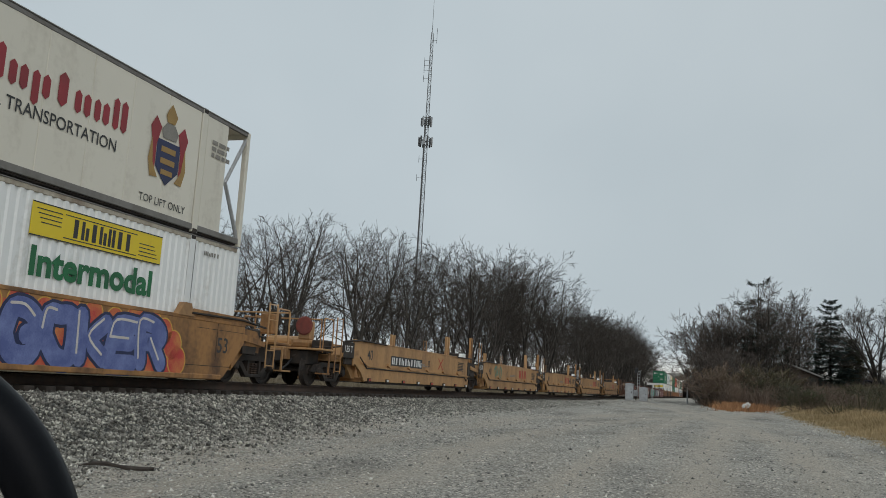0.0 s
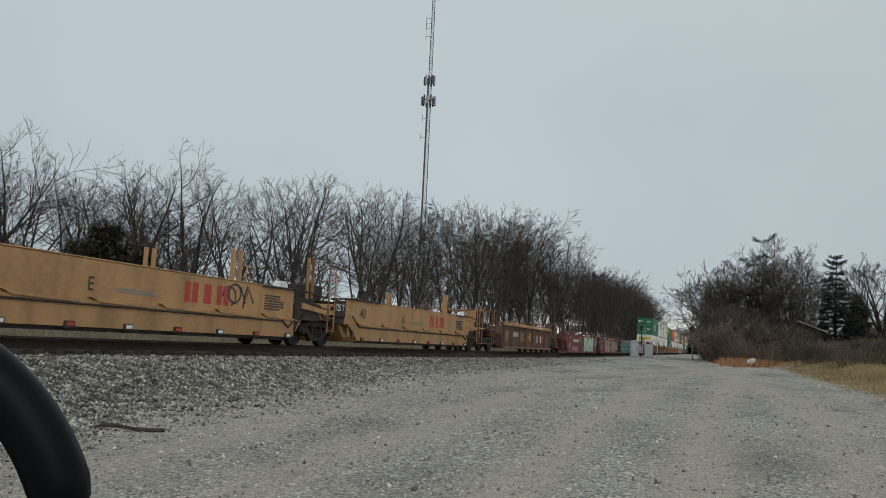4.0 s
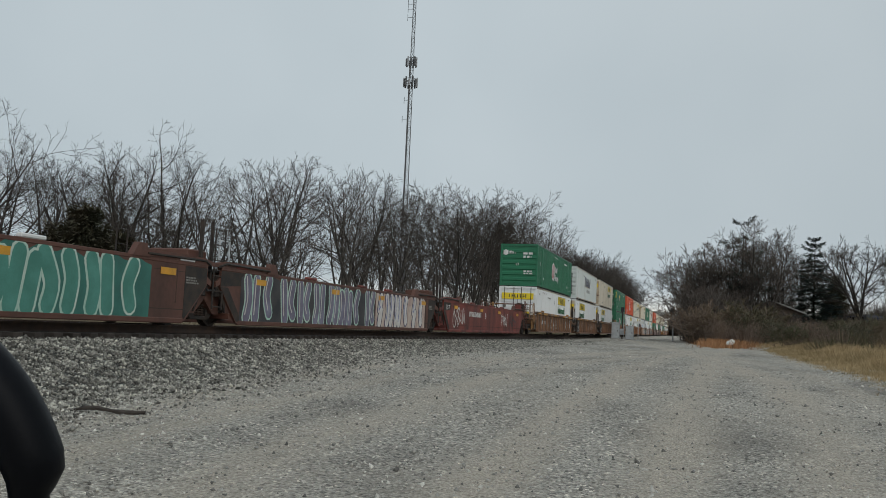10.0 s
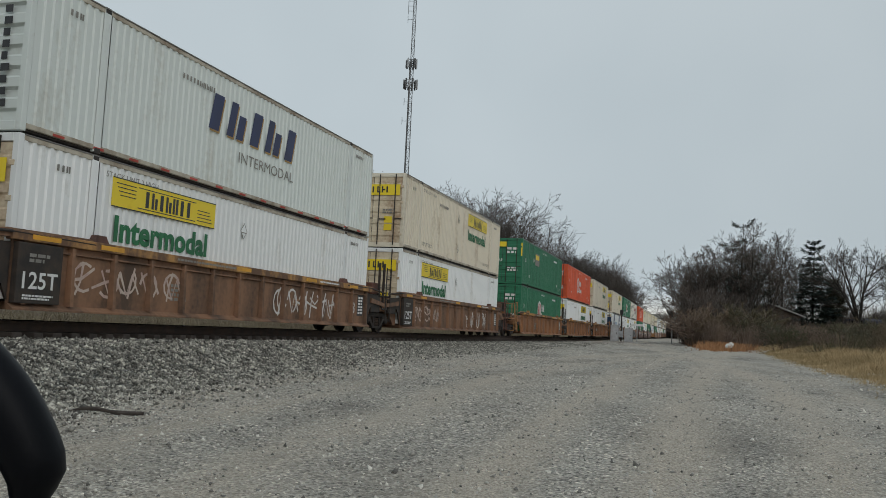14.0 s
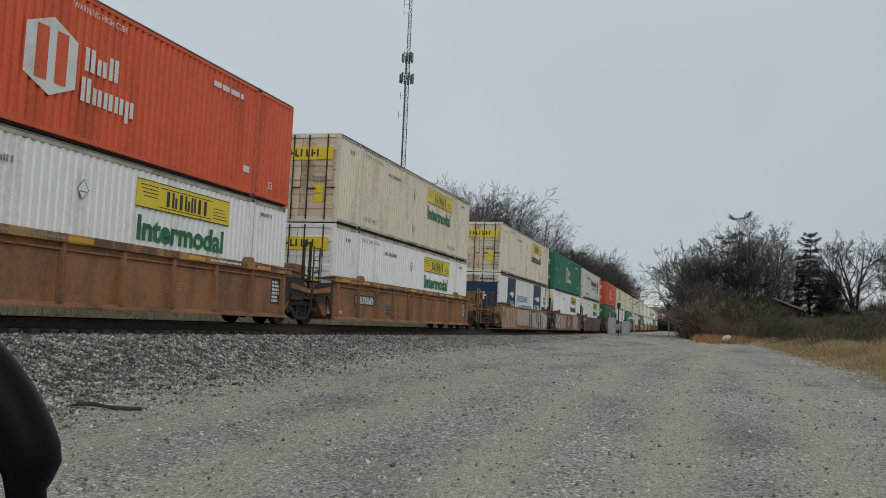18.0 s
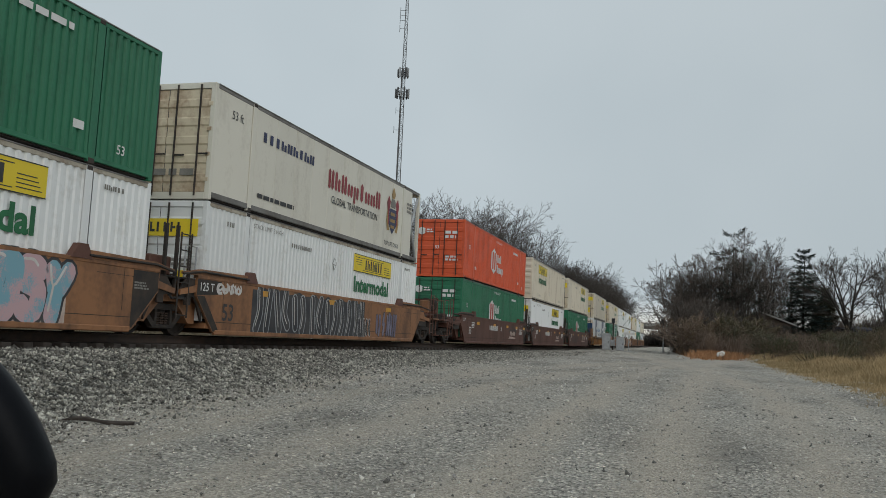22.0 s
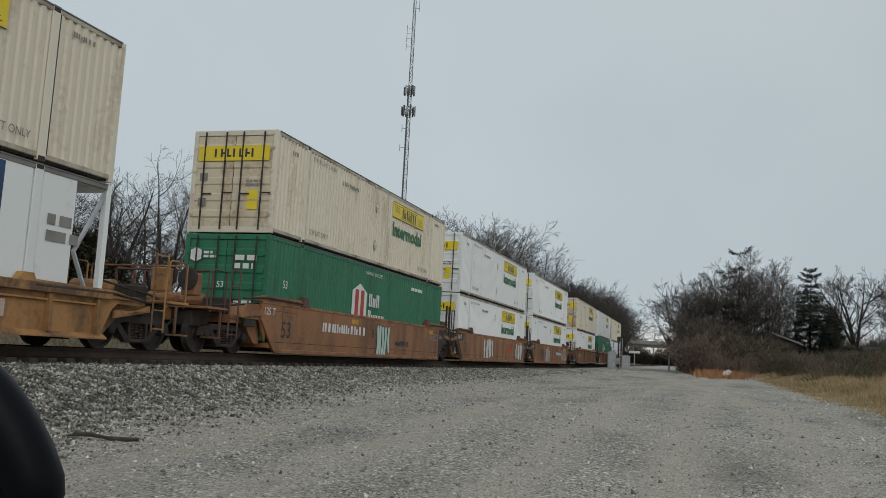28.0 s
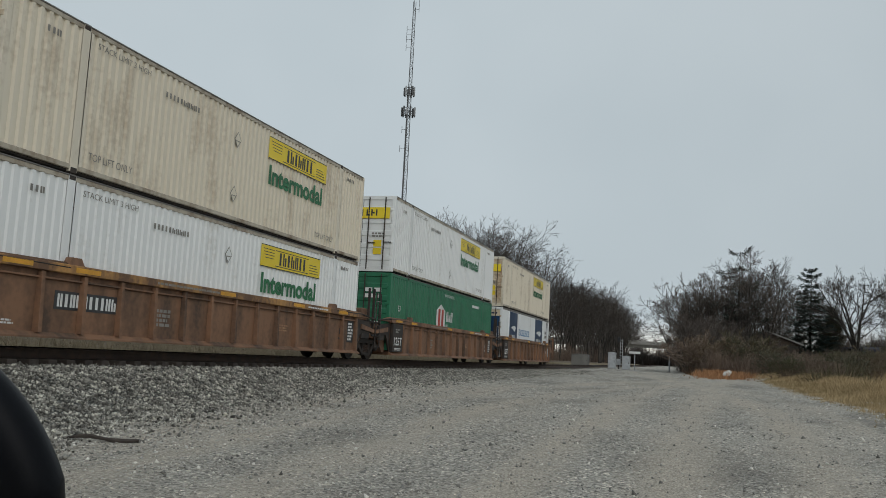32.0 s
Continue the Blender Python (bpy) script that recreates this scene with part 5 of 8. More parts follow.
# ---- containers: 53 ft boxes; the side towards +x and the end towards -y are the ones in view ----
CL, CW, CH = 16.154, 1.30, 2.896
BOX = CL / 2


def corrugated(y0, y1, z0, z1, x, depth, pitch=0.215):
    n = max(1, round((y1 - y0) / pitch))
    p, v, s = (y1 - y0) / n, [], 1 if x > 0 else -1
    for i in range(n):
        for u, d in ((0, 0), (0.36, 0), (0.5, 1), (0.86, 1)):
            for z in (z0, z1):
                v.append((x - s * depth * d, y0 + (i + u) * p, z))
    for z in (z0, z1):
        v.append((x, y1, z))
    k = len(v) // 2
    return Mesh().add(v, [(2 * i, 2 * i + 2, 2 * i + 3, 2 * i + 1) for i in range(k - 1)])


def container_frame(t, mat, smooth, depth=0.05, nose=0.0):
    """Walls, rails, posts, castings and roof of a box."""
    # reefers have grey trim; pale boxes get rails darkened by grime and painted shade
    rail = TRIM_GREY if smooth else RAIL_CREAM if mat in (WHITE, CREAM, SEAGREY) else mat
    for s in (1, -1):
        x = CW * s
        for y0, y1 in ((-BOX + 0.13, -6.22), (-5.96, 5.96), (6.22, BOX - 0.13 - nose)):
            if smooth:
                n = max(1, round((y1 - y0) / 1.19))
                w = (y1 - y0) / n
                m, sheets = Mesh(), []
                for i in range(n):
                    if s > 0:
                        sheets.append(Mesh())
                    (sheets[-1] if s > 0 else m).box(*((x - 0.05, x - 0.012) if s > 0 else (x + 0.012, x + 0.05)), y0 + i * w + 0.007, y0 + (i + 1) * w - 0.007, 0.2, CH - 0.12, 0.006)
                m.box(*((x - 0.07, x - 0.022) if s > 0 else (x + 0.022, x + 0.07)), y0, y1, 0.2, CH - 0.12)
                part("side_wall", m, mat, t)
                if sheets:
                    part("side_panel", sheets, mat, t)
            else:
                part("side_panel", corrugated(y0, y1, 0.16, CH - 0.1, x - 0.006 * s, depth), mat, t)
        part("bottom_rail", Mesh().box(min(x - 0.004 * s, x - 0.07 * s), max(x - 0.004 * s, x - 0.07 * s), -BOX + 0.13, BOX - 0.13, 0.075, 0.17 if not smooth else 0.21, 0.008), rail, t)
        part("top_rail", Mesh().box(min(x, x - 0.06 * s), max(x, x - 0.06 * s), -BOX + 0.13, BOX - 0.13, CH - 0.125, CH - 0.035, 0.008), rail, t)
        # thin dark strip that draws the shadow line under the top edge
        part("rail_lip", Mesh().box(min(x - 0.03 * s, x + 0.014 * s), max(x - 0.03 * s, x + 0.014 * s), -BOX + 0.13, BOX - 0.13, CH - 0.033, CH - 0.012), TRIM_GREY, t)
        for y in (-6.09, 6.09):
            part("stack_post", Mesh().box(min(x + 0.004 * s, x - 0.08 * s), max(x + 0.004 * s, x - 0.08 * s), y - 0.105, y + 0.105, 0.03, CH - 0.01, 0.01), mat, t)
            for z in (0.0, CH - 0.115):
                part("casting", Mesh().box(min(x + 0.012 * s, x - 0.15 * s), max(x + 0.012 * s, x - 0.15 * s), y - 0.09, y + 0.09, z, z + 0.118, 0.012), DARKSTEEL, t)
        for e in (1, -1):
            y = BOX * e
            part("corner_post", Mesh().box(min(x, x - 0.13 * s), max(x, x - 0.13 * s), min(y, y - 0.13 * e), max(y, y - 0.13 * e), 0.02, CH - 0.01, 0.01), mat, t)
    part("roof", Mesh().box(-CW + 0.06, CW - 0.06, -BOX + 0.06, BOX - 0.06, CH - 0.06, CH - 0.02), mat, t)
    part("floor", Mesh().box(-CW + 0.07, CW - 0.07, -BOX + 0.06, BOX - 0.06, 0.04, 0.14), DARKSTEEL, t)


def header_beams(t, mat, e):
    y = BOX * e
    part("end_sill", Mesh().box(-CW + 0.13, CW - 0.13, min(y, y - 0.12 * e), max(y, y - 0.12 * e), 0.02, 0.19, 0.008), mat, t)
    part("end_header", Mesh().box(-CW + 0.13, CW - 0.13, min(y, y - 0.12 * e), max(y, y - 0.12 * e), CH - 0.16, CH - 0.01, 0.008), mat, t)


def doors(t, mat, e, rods=DARKSTEEL):
    """Two ribbed door leaves with lock rods, on the end e (-1 faces the camera)."""
    y = BOX * e
    for s in (-1, 1):
        a, b = (0.012, CW - 0.135) if s > 0 else (-CW + 0.135, -0.012)
        prof = [(y - 0.085 * e, 0.2), (y - 0.03 * e, 0.2)]
        for k in range(5):
            z = 0.42 + k * 0.46
            prof += [(y - 0.03 * e, z), (y - 0.005 * e, z + 0.04), (y - 0.005 * e, z + 0.2), (y - 0.03 * e, z + 0.24)]
        prof += [(y - 0.03 * e, CH - 0.17), (y - 0.085 * e, CH - 0.17)]
        leaf = Mesh().prism(prof, a, b, 0)
        door = part("door", leaf, mat, t)
        for u in (0.22, 0.78):
            x = a + (b - a) * u
            part("lock_rod", Mesh().tube([(x, y + 0.025 * e, 0.1), (x, y + 0.025 * e, CH - 0.06)], 0.024, 6), rods, door)
            part("handle", Mesh().box(x - 0.02, x + 0.3, *sorted((y + 0.025 * e, y + 0.045 * e)), 1.06 + 0.05 * u, 1.1 + 0.05 * u), rods, door)
        part("gasket", Mesh().box(*((0.0, 0.012) if s > 0 else (-0.012, 0.0)), *sorted((y - 0.04 * e, y - 0.08 * e)), 0.2, CH - 0.17), BLACK, door)
        for k in range(4):
            z = 0.45 + k * 0.62
            x = (b + 0.03) if s > 0 else (a - 0.03)
            part("hinge", Mesh().box(x - 0.07, x + 0.05, *sorted((y + 0.012 * e, y - 0.03 * e)), z, z + 0.1, 0.01), mat, door)


def blind_end(t, mat, e, horizontal=True):
    """A closed end wall pressed into broad ribs."""
    y = BOX * e
    prof = [(y - 0.1 * e, 0.19), (y - 0.07 * e, 0.19)]
    for k in range(6):
        z = 0.36 + k * 0.38
        prof += [(y - 0.07 * e, z), (y - 0.012 * e, z + 0.05), (y - 0.012 * e, z + 0.21), (y - 0.07 * e, z + 0.26)]
    prof += [(y - 0.07 * e, CH - 0.16), (y - 0.1 * e, CH - 0.16)]
    m = Mesh().prism(prof, -CW + 0.13, CW - 0.13, 0)
    part("end_wall", m, mat, t)


def bars_side(parent, name, y0, y1, z0, z1, rows, x, mat, seed=1, gap=0.35):
    """Writing too small to read: rows of short bars on the +x side."""
    rs, m = random.Random(seed), Mesh()
    h = (z1 - z0) / rows
    for r in range(rows):
        y, end = y0, y1 - rs.random() * (y1 - y0) * 0.3 * (rows > 1)
        while y < end:
            w = min(rs.uniform(1.0, 3.2) * h * (1 - gap), end - y)
            m.box(x, x + 0.002, y, y + w, z1 - (r + 1) * h + gap * h * 0.5, z1 - r * h - gap * h * 0.5)
            y += w + h * 0.35
    return tagged(part(name, m, mat, parent), kind="stuff")


def bars_end(parent, name, x0, x1, z0, z1, rows, y, mat, seed=1, gap=0.35):
    rs, m = random.Random(seed), Mesh()
    h = (z1 - z0) / rows
    for r in range(rows):
        x, end = x0, x1 - rs.random() * (x1 - x0) * 0.3 * (rows > 1)
        while x < end:
            w = min(rs.uniform(0.9, 2.4) * h * (1 - gap), end - x)
            m.box(x, x + w, y - 0.002, y, z1 - (r + 1) * h + gap * h * 0.5, z1 - r * h - gap * h * 0.5)
            x += w + h * 0.35
    return tagged(part(name, m, mat, parent), kind="stuff")


class Blocks(list):
    """Upright blocks standing for the characters of a name or number, one Mesh each."""


def glyph_bars(y0, y1, z0, z1, n, x, seed, heights="", point=0.0):
    """One character's place each: one broad or two narrow plain bars. heights: A tall, x low, g hanging, i narrow; point: pointed ends."""
    rs, out = random.Random(seed), Blocks()
    n = len(heights) or n
    w, h = (y1 - y0) / n, z1 - z0

    def bar(m, a, b, lo, hi):
        c = point * (b - a)
        m.prism([(a, lo + c), ((a + b) / 2, lo), (b, lo + c), (b, hi - c), ((a + b) / 2, hi), (a, hi - c)] if c else [(a, lo), (b, lo), (b, hi), (a, hi)], x, x + 0.002, 0)

    for i in range(n):
        a, m, k = y0 + i * w, Mesh(), heights[i] if heights else "A"
        lo, hi = z0 - (0.28 * h if k == "g" else 0), z1 - (0.3 * h if k in "xg" else 0)
        if k == "i" or (not heights and rs.random() < 0.4):
            bar(m, a + 0.25 * w, a + 0.7 * w, lo, hi)
        else:
            bar(m, a + 0.08 * w, a + 0.4 * w, lo, hi)
            bar(m, a + 0.54 * w, a + 0.88 * w, z0, hi - (0.3 * h if k == "A" and i % 2 else 0))
        out.append(m)
    return out


FACE = CW + 0.002


def small_print(parent, name, blocks, mat):
    """A line of tiny characters as one piece."""
    m = Mesh()
    for b in blocks:
        m.add(b.v, b.f)
    return tagged(part(name, m, mat, parent), kind="stuff")



def common_marks(t, ink, words=True):
    """Stencils that every box carries near its stacking posts."""
    if words:
        write_side("stencil", "TOP LIFT ONLY", -5.05, 0.42, 0.15, FACE, ink, t, 0.0, 1.35)
        write_side("stencil", "TOP LIFT ONLY", 5.1, 0.42, 0.15, FACE, ink, t, 0.0, 1.35)
        write_side("stencil", "STACK LIMIT 3 HIGH", -4.9, CH - 0.3, 0.12, FACE, ink, t, 0.0, 1.7)
    small_print(t, "serial_mark", glyph_bars(-3.5, -2.1, CH - 0.62, CH - 0.5, 10, FACE, 4), ink)
    small_print(t, "serial_mark", glyph_bars(6.55, 7.2, CH - 0.4, CH - 0.3, 5, FACE, 6), ink)
    small_print(t, "plate_mark", glyph_bars(-7.15, -6.75, CH - 0.5, CH - 0.38, 3, FACE, 7), ink)


def placards(t, mat):
    for y, z in ((-0.35, 2.1), (-0.35, 0.72)):
        def diamond(k, x):
            return Mesh().add([(x, y, z + 0.21 * k), (x, y + 0.17 * k, z), (x, y, z - 0.21 * k), (x, y - 0.17 * k, z)], [(0, 3, 2, 1)])
        p = part("placard_holder", diamond(1.0, FACE + 0.002), INK_GREY, t, "grey-edged placard frame")
        part("placard", diamond(0.84, FACE + 0.005), mat, p)
        part("clip", Mesh().box(FACE + 0.006, FACE + 0.012, y - 0.1, y + 0.1, z - 0.05, z - 0.03), INK_GREY, p)


def banner(t, y0, y1, z0, z1, word_mat=INK_GREEN, frame=False):
    """Yellow name board with black bars for its lettering and the word below it."""
    b = part("banner", Mesh().box(FACE, FACE + 0.006, y0, y1, z0, z1), YELLOW, t, "yellow name board with black marks")
    w, h = y1 - y0, z1 - z0
    m = glyph_bars(y0 + 0.27 * w, y0 + 0.74 * w, z0 + 0.2 * h, z0 + 0.77 * h, 7, FACE + 0.008, 3)
    part("name_bar", m, BLACK, b)
    lines = Mesh()
    for k in range(4):
        lines.box(FACE + 0.008, FACE + 0.01, y0 + (0.03 + 0.012 * k) * w, y0 + 0.2 * w, z0 + (0.8 - 0.13 * k) * h, z0 + (0.83 - 0.13 * k) * h)
        lines.box(FACE + 0.008, FACE + 0.01, y0 + 0.8 * w, y0 + (0.97 - 0.012 * k) * w, z0 + (0.17 + 0.13 * k) * h, z0 + (0.2 + 0.13 * k) * h)
    lines.box(FACE + 0.008, FACE + 0.01, y0, y1, z0, z0 + 0.035 * h).box(FACE + 0.008, FACE + 0.01, y0, y1, z1 - 0.035 * h, z1)
    lines.box(FACE + 0.008, FACE + 0.01, y0 + 0.22 * w, y0 + 0.78 * w, z0 + 0.12 * h, z0 + 0.15 * h).box(FACE + 0.008, FACE + 0.01, y0 + 0.22 * w, y0 + 0.78 * w, z0 + 0.82 * h, z0 + 0.85 * h)
    if frame:
        lines.box(FACE + 0.008, FACE + 0.01, y0, y0 + 0.02 * w, z0, z1).box(FACE + 0.008, FACE + 0.01, y1 - 0.02 * w, y1, z0, z1)
    part("scroll_line", lines, BLACK, b)
    write_side("lettering", "Intermodal", (y0 + y1) / 2 - 0.05, z0 - 0.43, 0.54, FACE + 0.002, word_mat, t, 0.035, 3.4)


def end_banner(t, y, z0, z1):
    b = part("end_banner", Mesh().box(-CW + 0.2, CW - 0.2, y - 0.03, y - 0.024, z0, z1), YELLOW, t, "yellow name board across the doors")
    name = []
    for i in range(7):
        x = -0.6 + i * 0.19
        m = Mesh()
        name.append(m)
        m.box(x, x + 0.06, y - 0.034, y - 0.031, z0 + 0.1, z1 - 0.08)
        if i % 3:
            m.box(x + 0.06, x + 0.14, y - 0.034, y - 0.031, z0 + 0.1 + 0.08 * (i % 2), z0 + 0.16 + 0.08 * (i % 2))
    part("name_bar", name, BLACK, b)


def banner_box(name, label, sheet, end_sheet, left=False, front=False, plain=False):
    depth = 0.045 if sheet is CREAM else 0.036
    t = tagged(new(name), label, "container", "containers on the train")
    container_frame(t, sheet, False, depth)
    for e in (-1, 1):
        header_beams(t, sheet, e)
    if front:
        blind_end(t, end_sheet, -1)
        part("end_plate", Mesh().box(-0.55, 0.35, -BOX - 0.004, -BOX + 0.01, 2.32, 2.6), YELLOW, t)
        doors(t, end_sheet, 1)
    else:
        doors(t, end_sheet, -1)
        blind_end(t, end_sheet, 1)
        end_banner(t, -BOX, 2.02, 2.44)
        part("warning_plate", Mesh().box(0.5, 0.82, -BOX - 0.008, -BOX - 0.001, 0.95, 1.2).box(0.5, 0.82, -BOX - 0.008, -BOX - 0.001, 0.66, 0.9), YELLOW, t)
        bars_end(t, "door_stencil", 0.42, 0.95, 1.3, 1.5, 2, -BOX - 0.002, INK_GREY, 9)
        part("placard_holder", Mesh().box(-1.02, -0.78, -BOX - 0.012, -BOX - 0.002, 0.75, 0.98).box(-1.02, -0.78, -BOX - 0.012, -BOX - 0.002, 1.45, 1.68), INK_GREY, t)
    common_marks(t, INK_GREY)
    placards(t, sheet)
    if left:
        banner(t, -5.55, -1.75, 1.98, 2.58)
    elif plain:
        banner(t, 1.25, 4.95, 1.85, 2.5, INK_GREEN, True)
    else:
        banner(t, 1.27, 4.97, 2.02, 2.62)
    return t


def hexagon(y, z, w, h, x):
    return [(x, y, z + h), (x, y - w, z + 0.62 * h), (x, y - w, z - 0.62 * h), (x, y, z - h), (x, y + w, z - 0.62 * h), (x, y + w, z + 0.62 * h)]


def badge_box(name, label, sheet, red, front=False, yellow_mark=False):
    t = tagged(new(name), label, "container", "containers on the train")
    container_frame(t, sheet, False)
    for e in (-1, 1):
        header_beams(t, sheet, e)
    if front:
        blind_end(t, sheet, -1)
        doors(t, sheet, 1)
    else:
        doors(t, sheet, -1)
        blind_end(t, sheet, 1)
    y = -BOX - 0.03
    if yellow_mark:
        part("end_plate", Mesh().box(-0.35, 0.25, y, y + 0.02, 2.35, 2.66), YELLOW, t)
        part("corner_mark", Mesh().box(-1.27, -1.19, -BOX - 0.004, -BOX - 0.001, 1.75, 2.6).box(1.19, 1.27, -BOX - 0.004, -BOX - 0.001, 1.75, 2.6), YELLOW, t)
        part("placard", Mesh().add([(-0.8, y, 2.0), (-0.62, y, 1.82), (-0.8, y, 1.64), (-0.98, y, 1.82)], [(0, 3, 2, 1)]), INK_WHITE, t)
        part("side_plate", Mesh().box(FACE, FACE + 0.006, -3.7, -2.2, 1.55, 2.35), INK_GREY, t, "dark square emblem plate")
        part("side_plate", Mesh().box(FACE + 0.008, FACE + 0.012, -3.6, -2.35, 1.95, 2.25), YELLOW, t)
        part("placard", Mesh().add([(FACE, -4.2, 2.0), (FACE, -4.02, 1.82), (FACE, -4.2, 1.64), (FACE, -4.38, 1.82)], [(0, 3, 2, 1)]), INK_WHITE, t)
    else:
        v = [(x_, y, z_) for _, x_, z_ in hexagon(-0.92, 2.3, 0.17, 0.2, 0)]
        part("end_badge", Mesh().add(v, [tuple(range(6))]), INK_WHITE, t)
        bars_end(t, "end_name", -0.68, -0.25, 2.2, 2.42, 2, y, INK_WHITE, 2)
        b = part("badge", Mesh().add(hexagon(-1.45, 1.45, 0.66, 0.72, FACE), [tuple(range(6))]), INK_WHITE, t, "white six-sided badge")
        k = FACE + 0.004
        part("badge_bar", Mesh().box(k, k + 0.003, -1.85, -1.55, 0.98, 1.95).box(k, k + 0.003, -1.35, -1.05, 0.98, 1.95), red, b)
        part("name_bar", glyph_bars(-0.6, 0.45, 1.45, 1.9, 3, FACE, 21, "AxA") + glyph_bars(-0.65, 1.0, 0.85, 1.32, 5, FACE, 22, "Axxxg"), INK_WHITE, t)
    write_end("size_mark", "53", -0.1, 1.5, 0.17, y, INK_WHITE, t, 0.01)
    bars_end(t, "end_stencil", 0.35, 1.0, 0.8, 1.1, 2, y, INK_WHITE, 12)
    bars_end(t, "end_stencil", 0.3, 1.05, 1.9, 2.35, 2, y, INK_WHITE, 13)
    write_side("size_mark", "53", -7.0, 1.62, 0.22, FACE, INK_WHITE, t, 0.01)
    write_side("size_mark", "53", 6.95, 0.45, 0.2, FACE, INK_WHITE, t, 0.01)
    write_side("stencil", "WARNING HIGH CUBE", -0.2, CH - 0.3, 0.12, FACE, INK_WHITE, t, 0.0, 1.6)
    bars_side(t, "serial_line", 3.9, 5.3, CH - 0.55, CH - 0.35, 1, FACE, INK_WHITE, 14)
    bars_side(t, "plate_line", -5.8, -5.5, 0.55, 0.8, 1, FACE, INK_WHITE, 15)
    bars_side(t, "plate_line", 5.5, 5.8, 0.55, 0.8, 1, FACE, INK_WHITE, 16)
    return t


def reefer_nose(t, mat, e=1):
    """Open steel frame that guards the cooling unit at one end."""
    y = BOX * e
    m = Mesh()
    for x in (-CW + 0.07, CW - 0.07):
        m.tube([(x, y - 0.1, 0.2), (x, y - 0.85, 1.45), (x, y - 0.1, 2.7)], 0.05, 5)
    part("guard_frame", m, mat, t)
    part("cooling_unit", Mesh().box(-0.6, 0.6, y - 0.95, y - 0.3, 0.5, 2.2, 0.05), GALV, t)


def reefer_frame(t, mat):
    container_frame(t, mat, True, nose=0.85)
    part("nose_wall", Mesh().box(-CW + 0.05, CW - 0.05, BOX - 1.05, BOX - 0.985, 0.2, CH - 0.1), mat, t)
    header_beams(t, mat, -1)
    header_beams(t, mat, 1)
    doors(t, DOOR_CREAM, -1)


def crest_box():
    t = tagged(new("reefer_container"), "cream refrigerated container with crimson lettering and a coloured crest", "container", "containers on the train")
    reefer_frame(t, REEFER)
    reefer_nose(t, GALV)
    part("name_bar", glyph_bars(-1.25, 3.5, 1.5, 2.15, 10, FACE, 31, "AAAxgixxA", 0.45), INK_CRIMSON, t)
    write_side("lettering", "GLOBAL TRANSPORTATION", 1.15, 1.2, 0.24, FACE, BLACK, t, 0.005, 4.1)
    crest = part("crest", Mesh().add([(FACE, 4.45, 1.75), (FACE, 5.25, 1.75), (FACE, 5.25, 1.15), (FACE, 4.85, 0.8), (FACE, 4.45, 1.15)], [(0, 4, 3, 2, 1)]), INK_NAVY, t, "navy shield")
    part("crest_bar", Mesh().box(FACE + 0.003, FACE + 0.006, 4.6, 5.1, 1.5, 1.62).box(FACE + 0.003, FACE + 0.006, 4.6, 5.1, 1.25, 1.37).box(FACE + 0.003, FACE + 0.006, 4.65, 5.05, 1.02, 1.13), INK_GOLD, crest)
    part("crest_helm", Mesh().prism([(4.62, 1.8), (5.08, 1.8), (5.14, 1.98), (5.0, 2.14), (4.7, 2.14), (4.56, 1.98)], FACE + 0.003, FACE + 0.005, 0), INK_GREY, crest)
    part("crest_plume", Mesh().prism([(4.72, 2.16), (4.98, 2.16), (5.06, 2.34), (4.92, 2.5), (4.84, 2.58), (4.74, 2.46), (4.66, 2.3)], FACE + 0.003, FACE + 0.005, 0), INK_GOLD, crest)
    for k in (-1, 1):
        part("crest_mantle", Mesh().prism([(4.85 + 0.42 * k, 0.95), (4.85 + 0.62 * k, 1.2), (4.85 + 0.56 * k, 1.6), (4.85 + 0.66 * k, 1.95), (4.85 + 0.5 * k, 2.2), (4.85 + 0.3 * k, 2.0), (4.85 + 0.42 * k, 1.6)], FACE, FACE + 0.002, 0), INK_CRIMSON, crest)
        part("crest_scroll", Mesh().prism([(4.85 + 0.3 * k, 0.92), (4.85 + 0.55 * k, 0.9), (4.85 + 0.66 * k, 1.25), (4.85 + 0.58 * k, 1.75), (4.85 + 0.5 * k, 1.2)], FACE + 0.003, FACE + 0.005, 0), INK_GOLD, crest)
    part("title_bar", glyph_bars(-5.65, -2.3, 1.98, 2.25, 9, FACE, 32), INK_NAVY, t)
    bars_side(t, "web_line", -5.7, -3.5, 0.42, 0.6, 1, FACE, BLACK, 33)
    bars_side(t, "serial_line", 6.45, 7.3, 1.85, 2.3, 3, FACE, INK_GREY, 34)
    write_side("size_mark", "53 ft", -6.95, 2.3, 0.22, FACE, BLACK, t)
    write_side("stencil", "TOP LIFT ONLY", 4.85, 0.42, 0.16, FACE, BLACK, t, 0, 1.6)
    y = -BOX - 0.03
    part("end_crest", Mesh().add([(-0.72, y, 2.1), (-0.38, y, 2.1), (-0.38, y, 1.85), (-0.55, y, 1.65), (-0.72, y, 1.85)], [(0, 4, 3, 2, 1)]), INK_NAVY, t)
    bars_end(t, "end_name", -1.1, 0.9, 0.55, 0.8, 1, y, INK_GREY, 35)
    return t


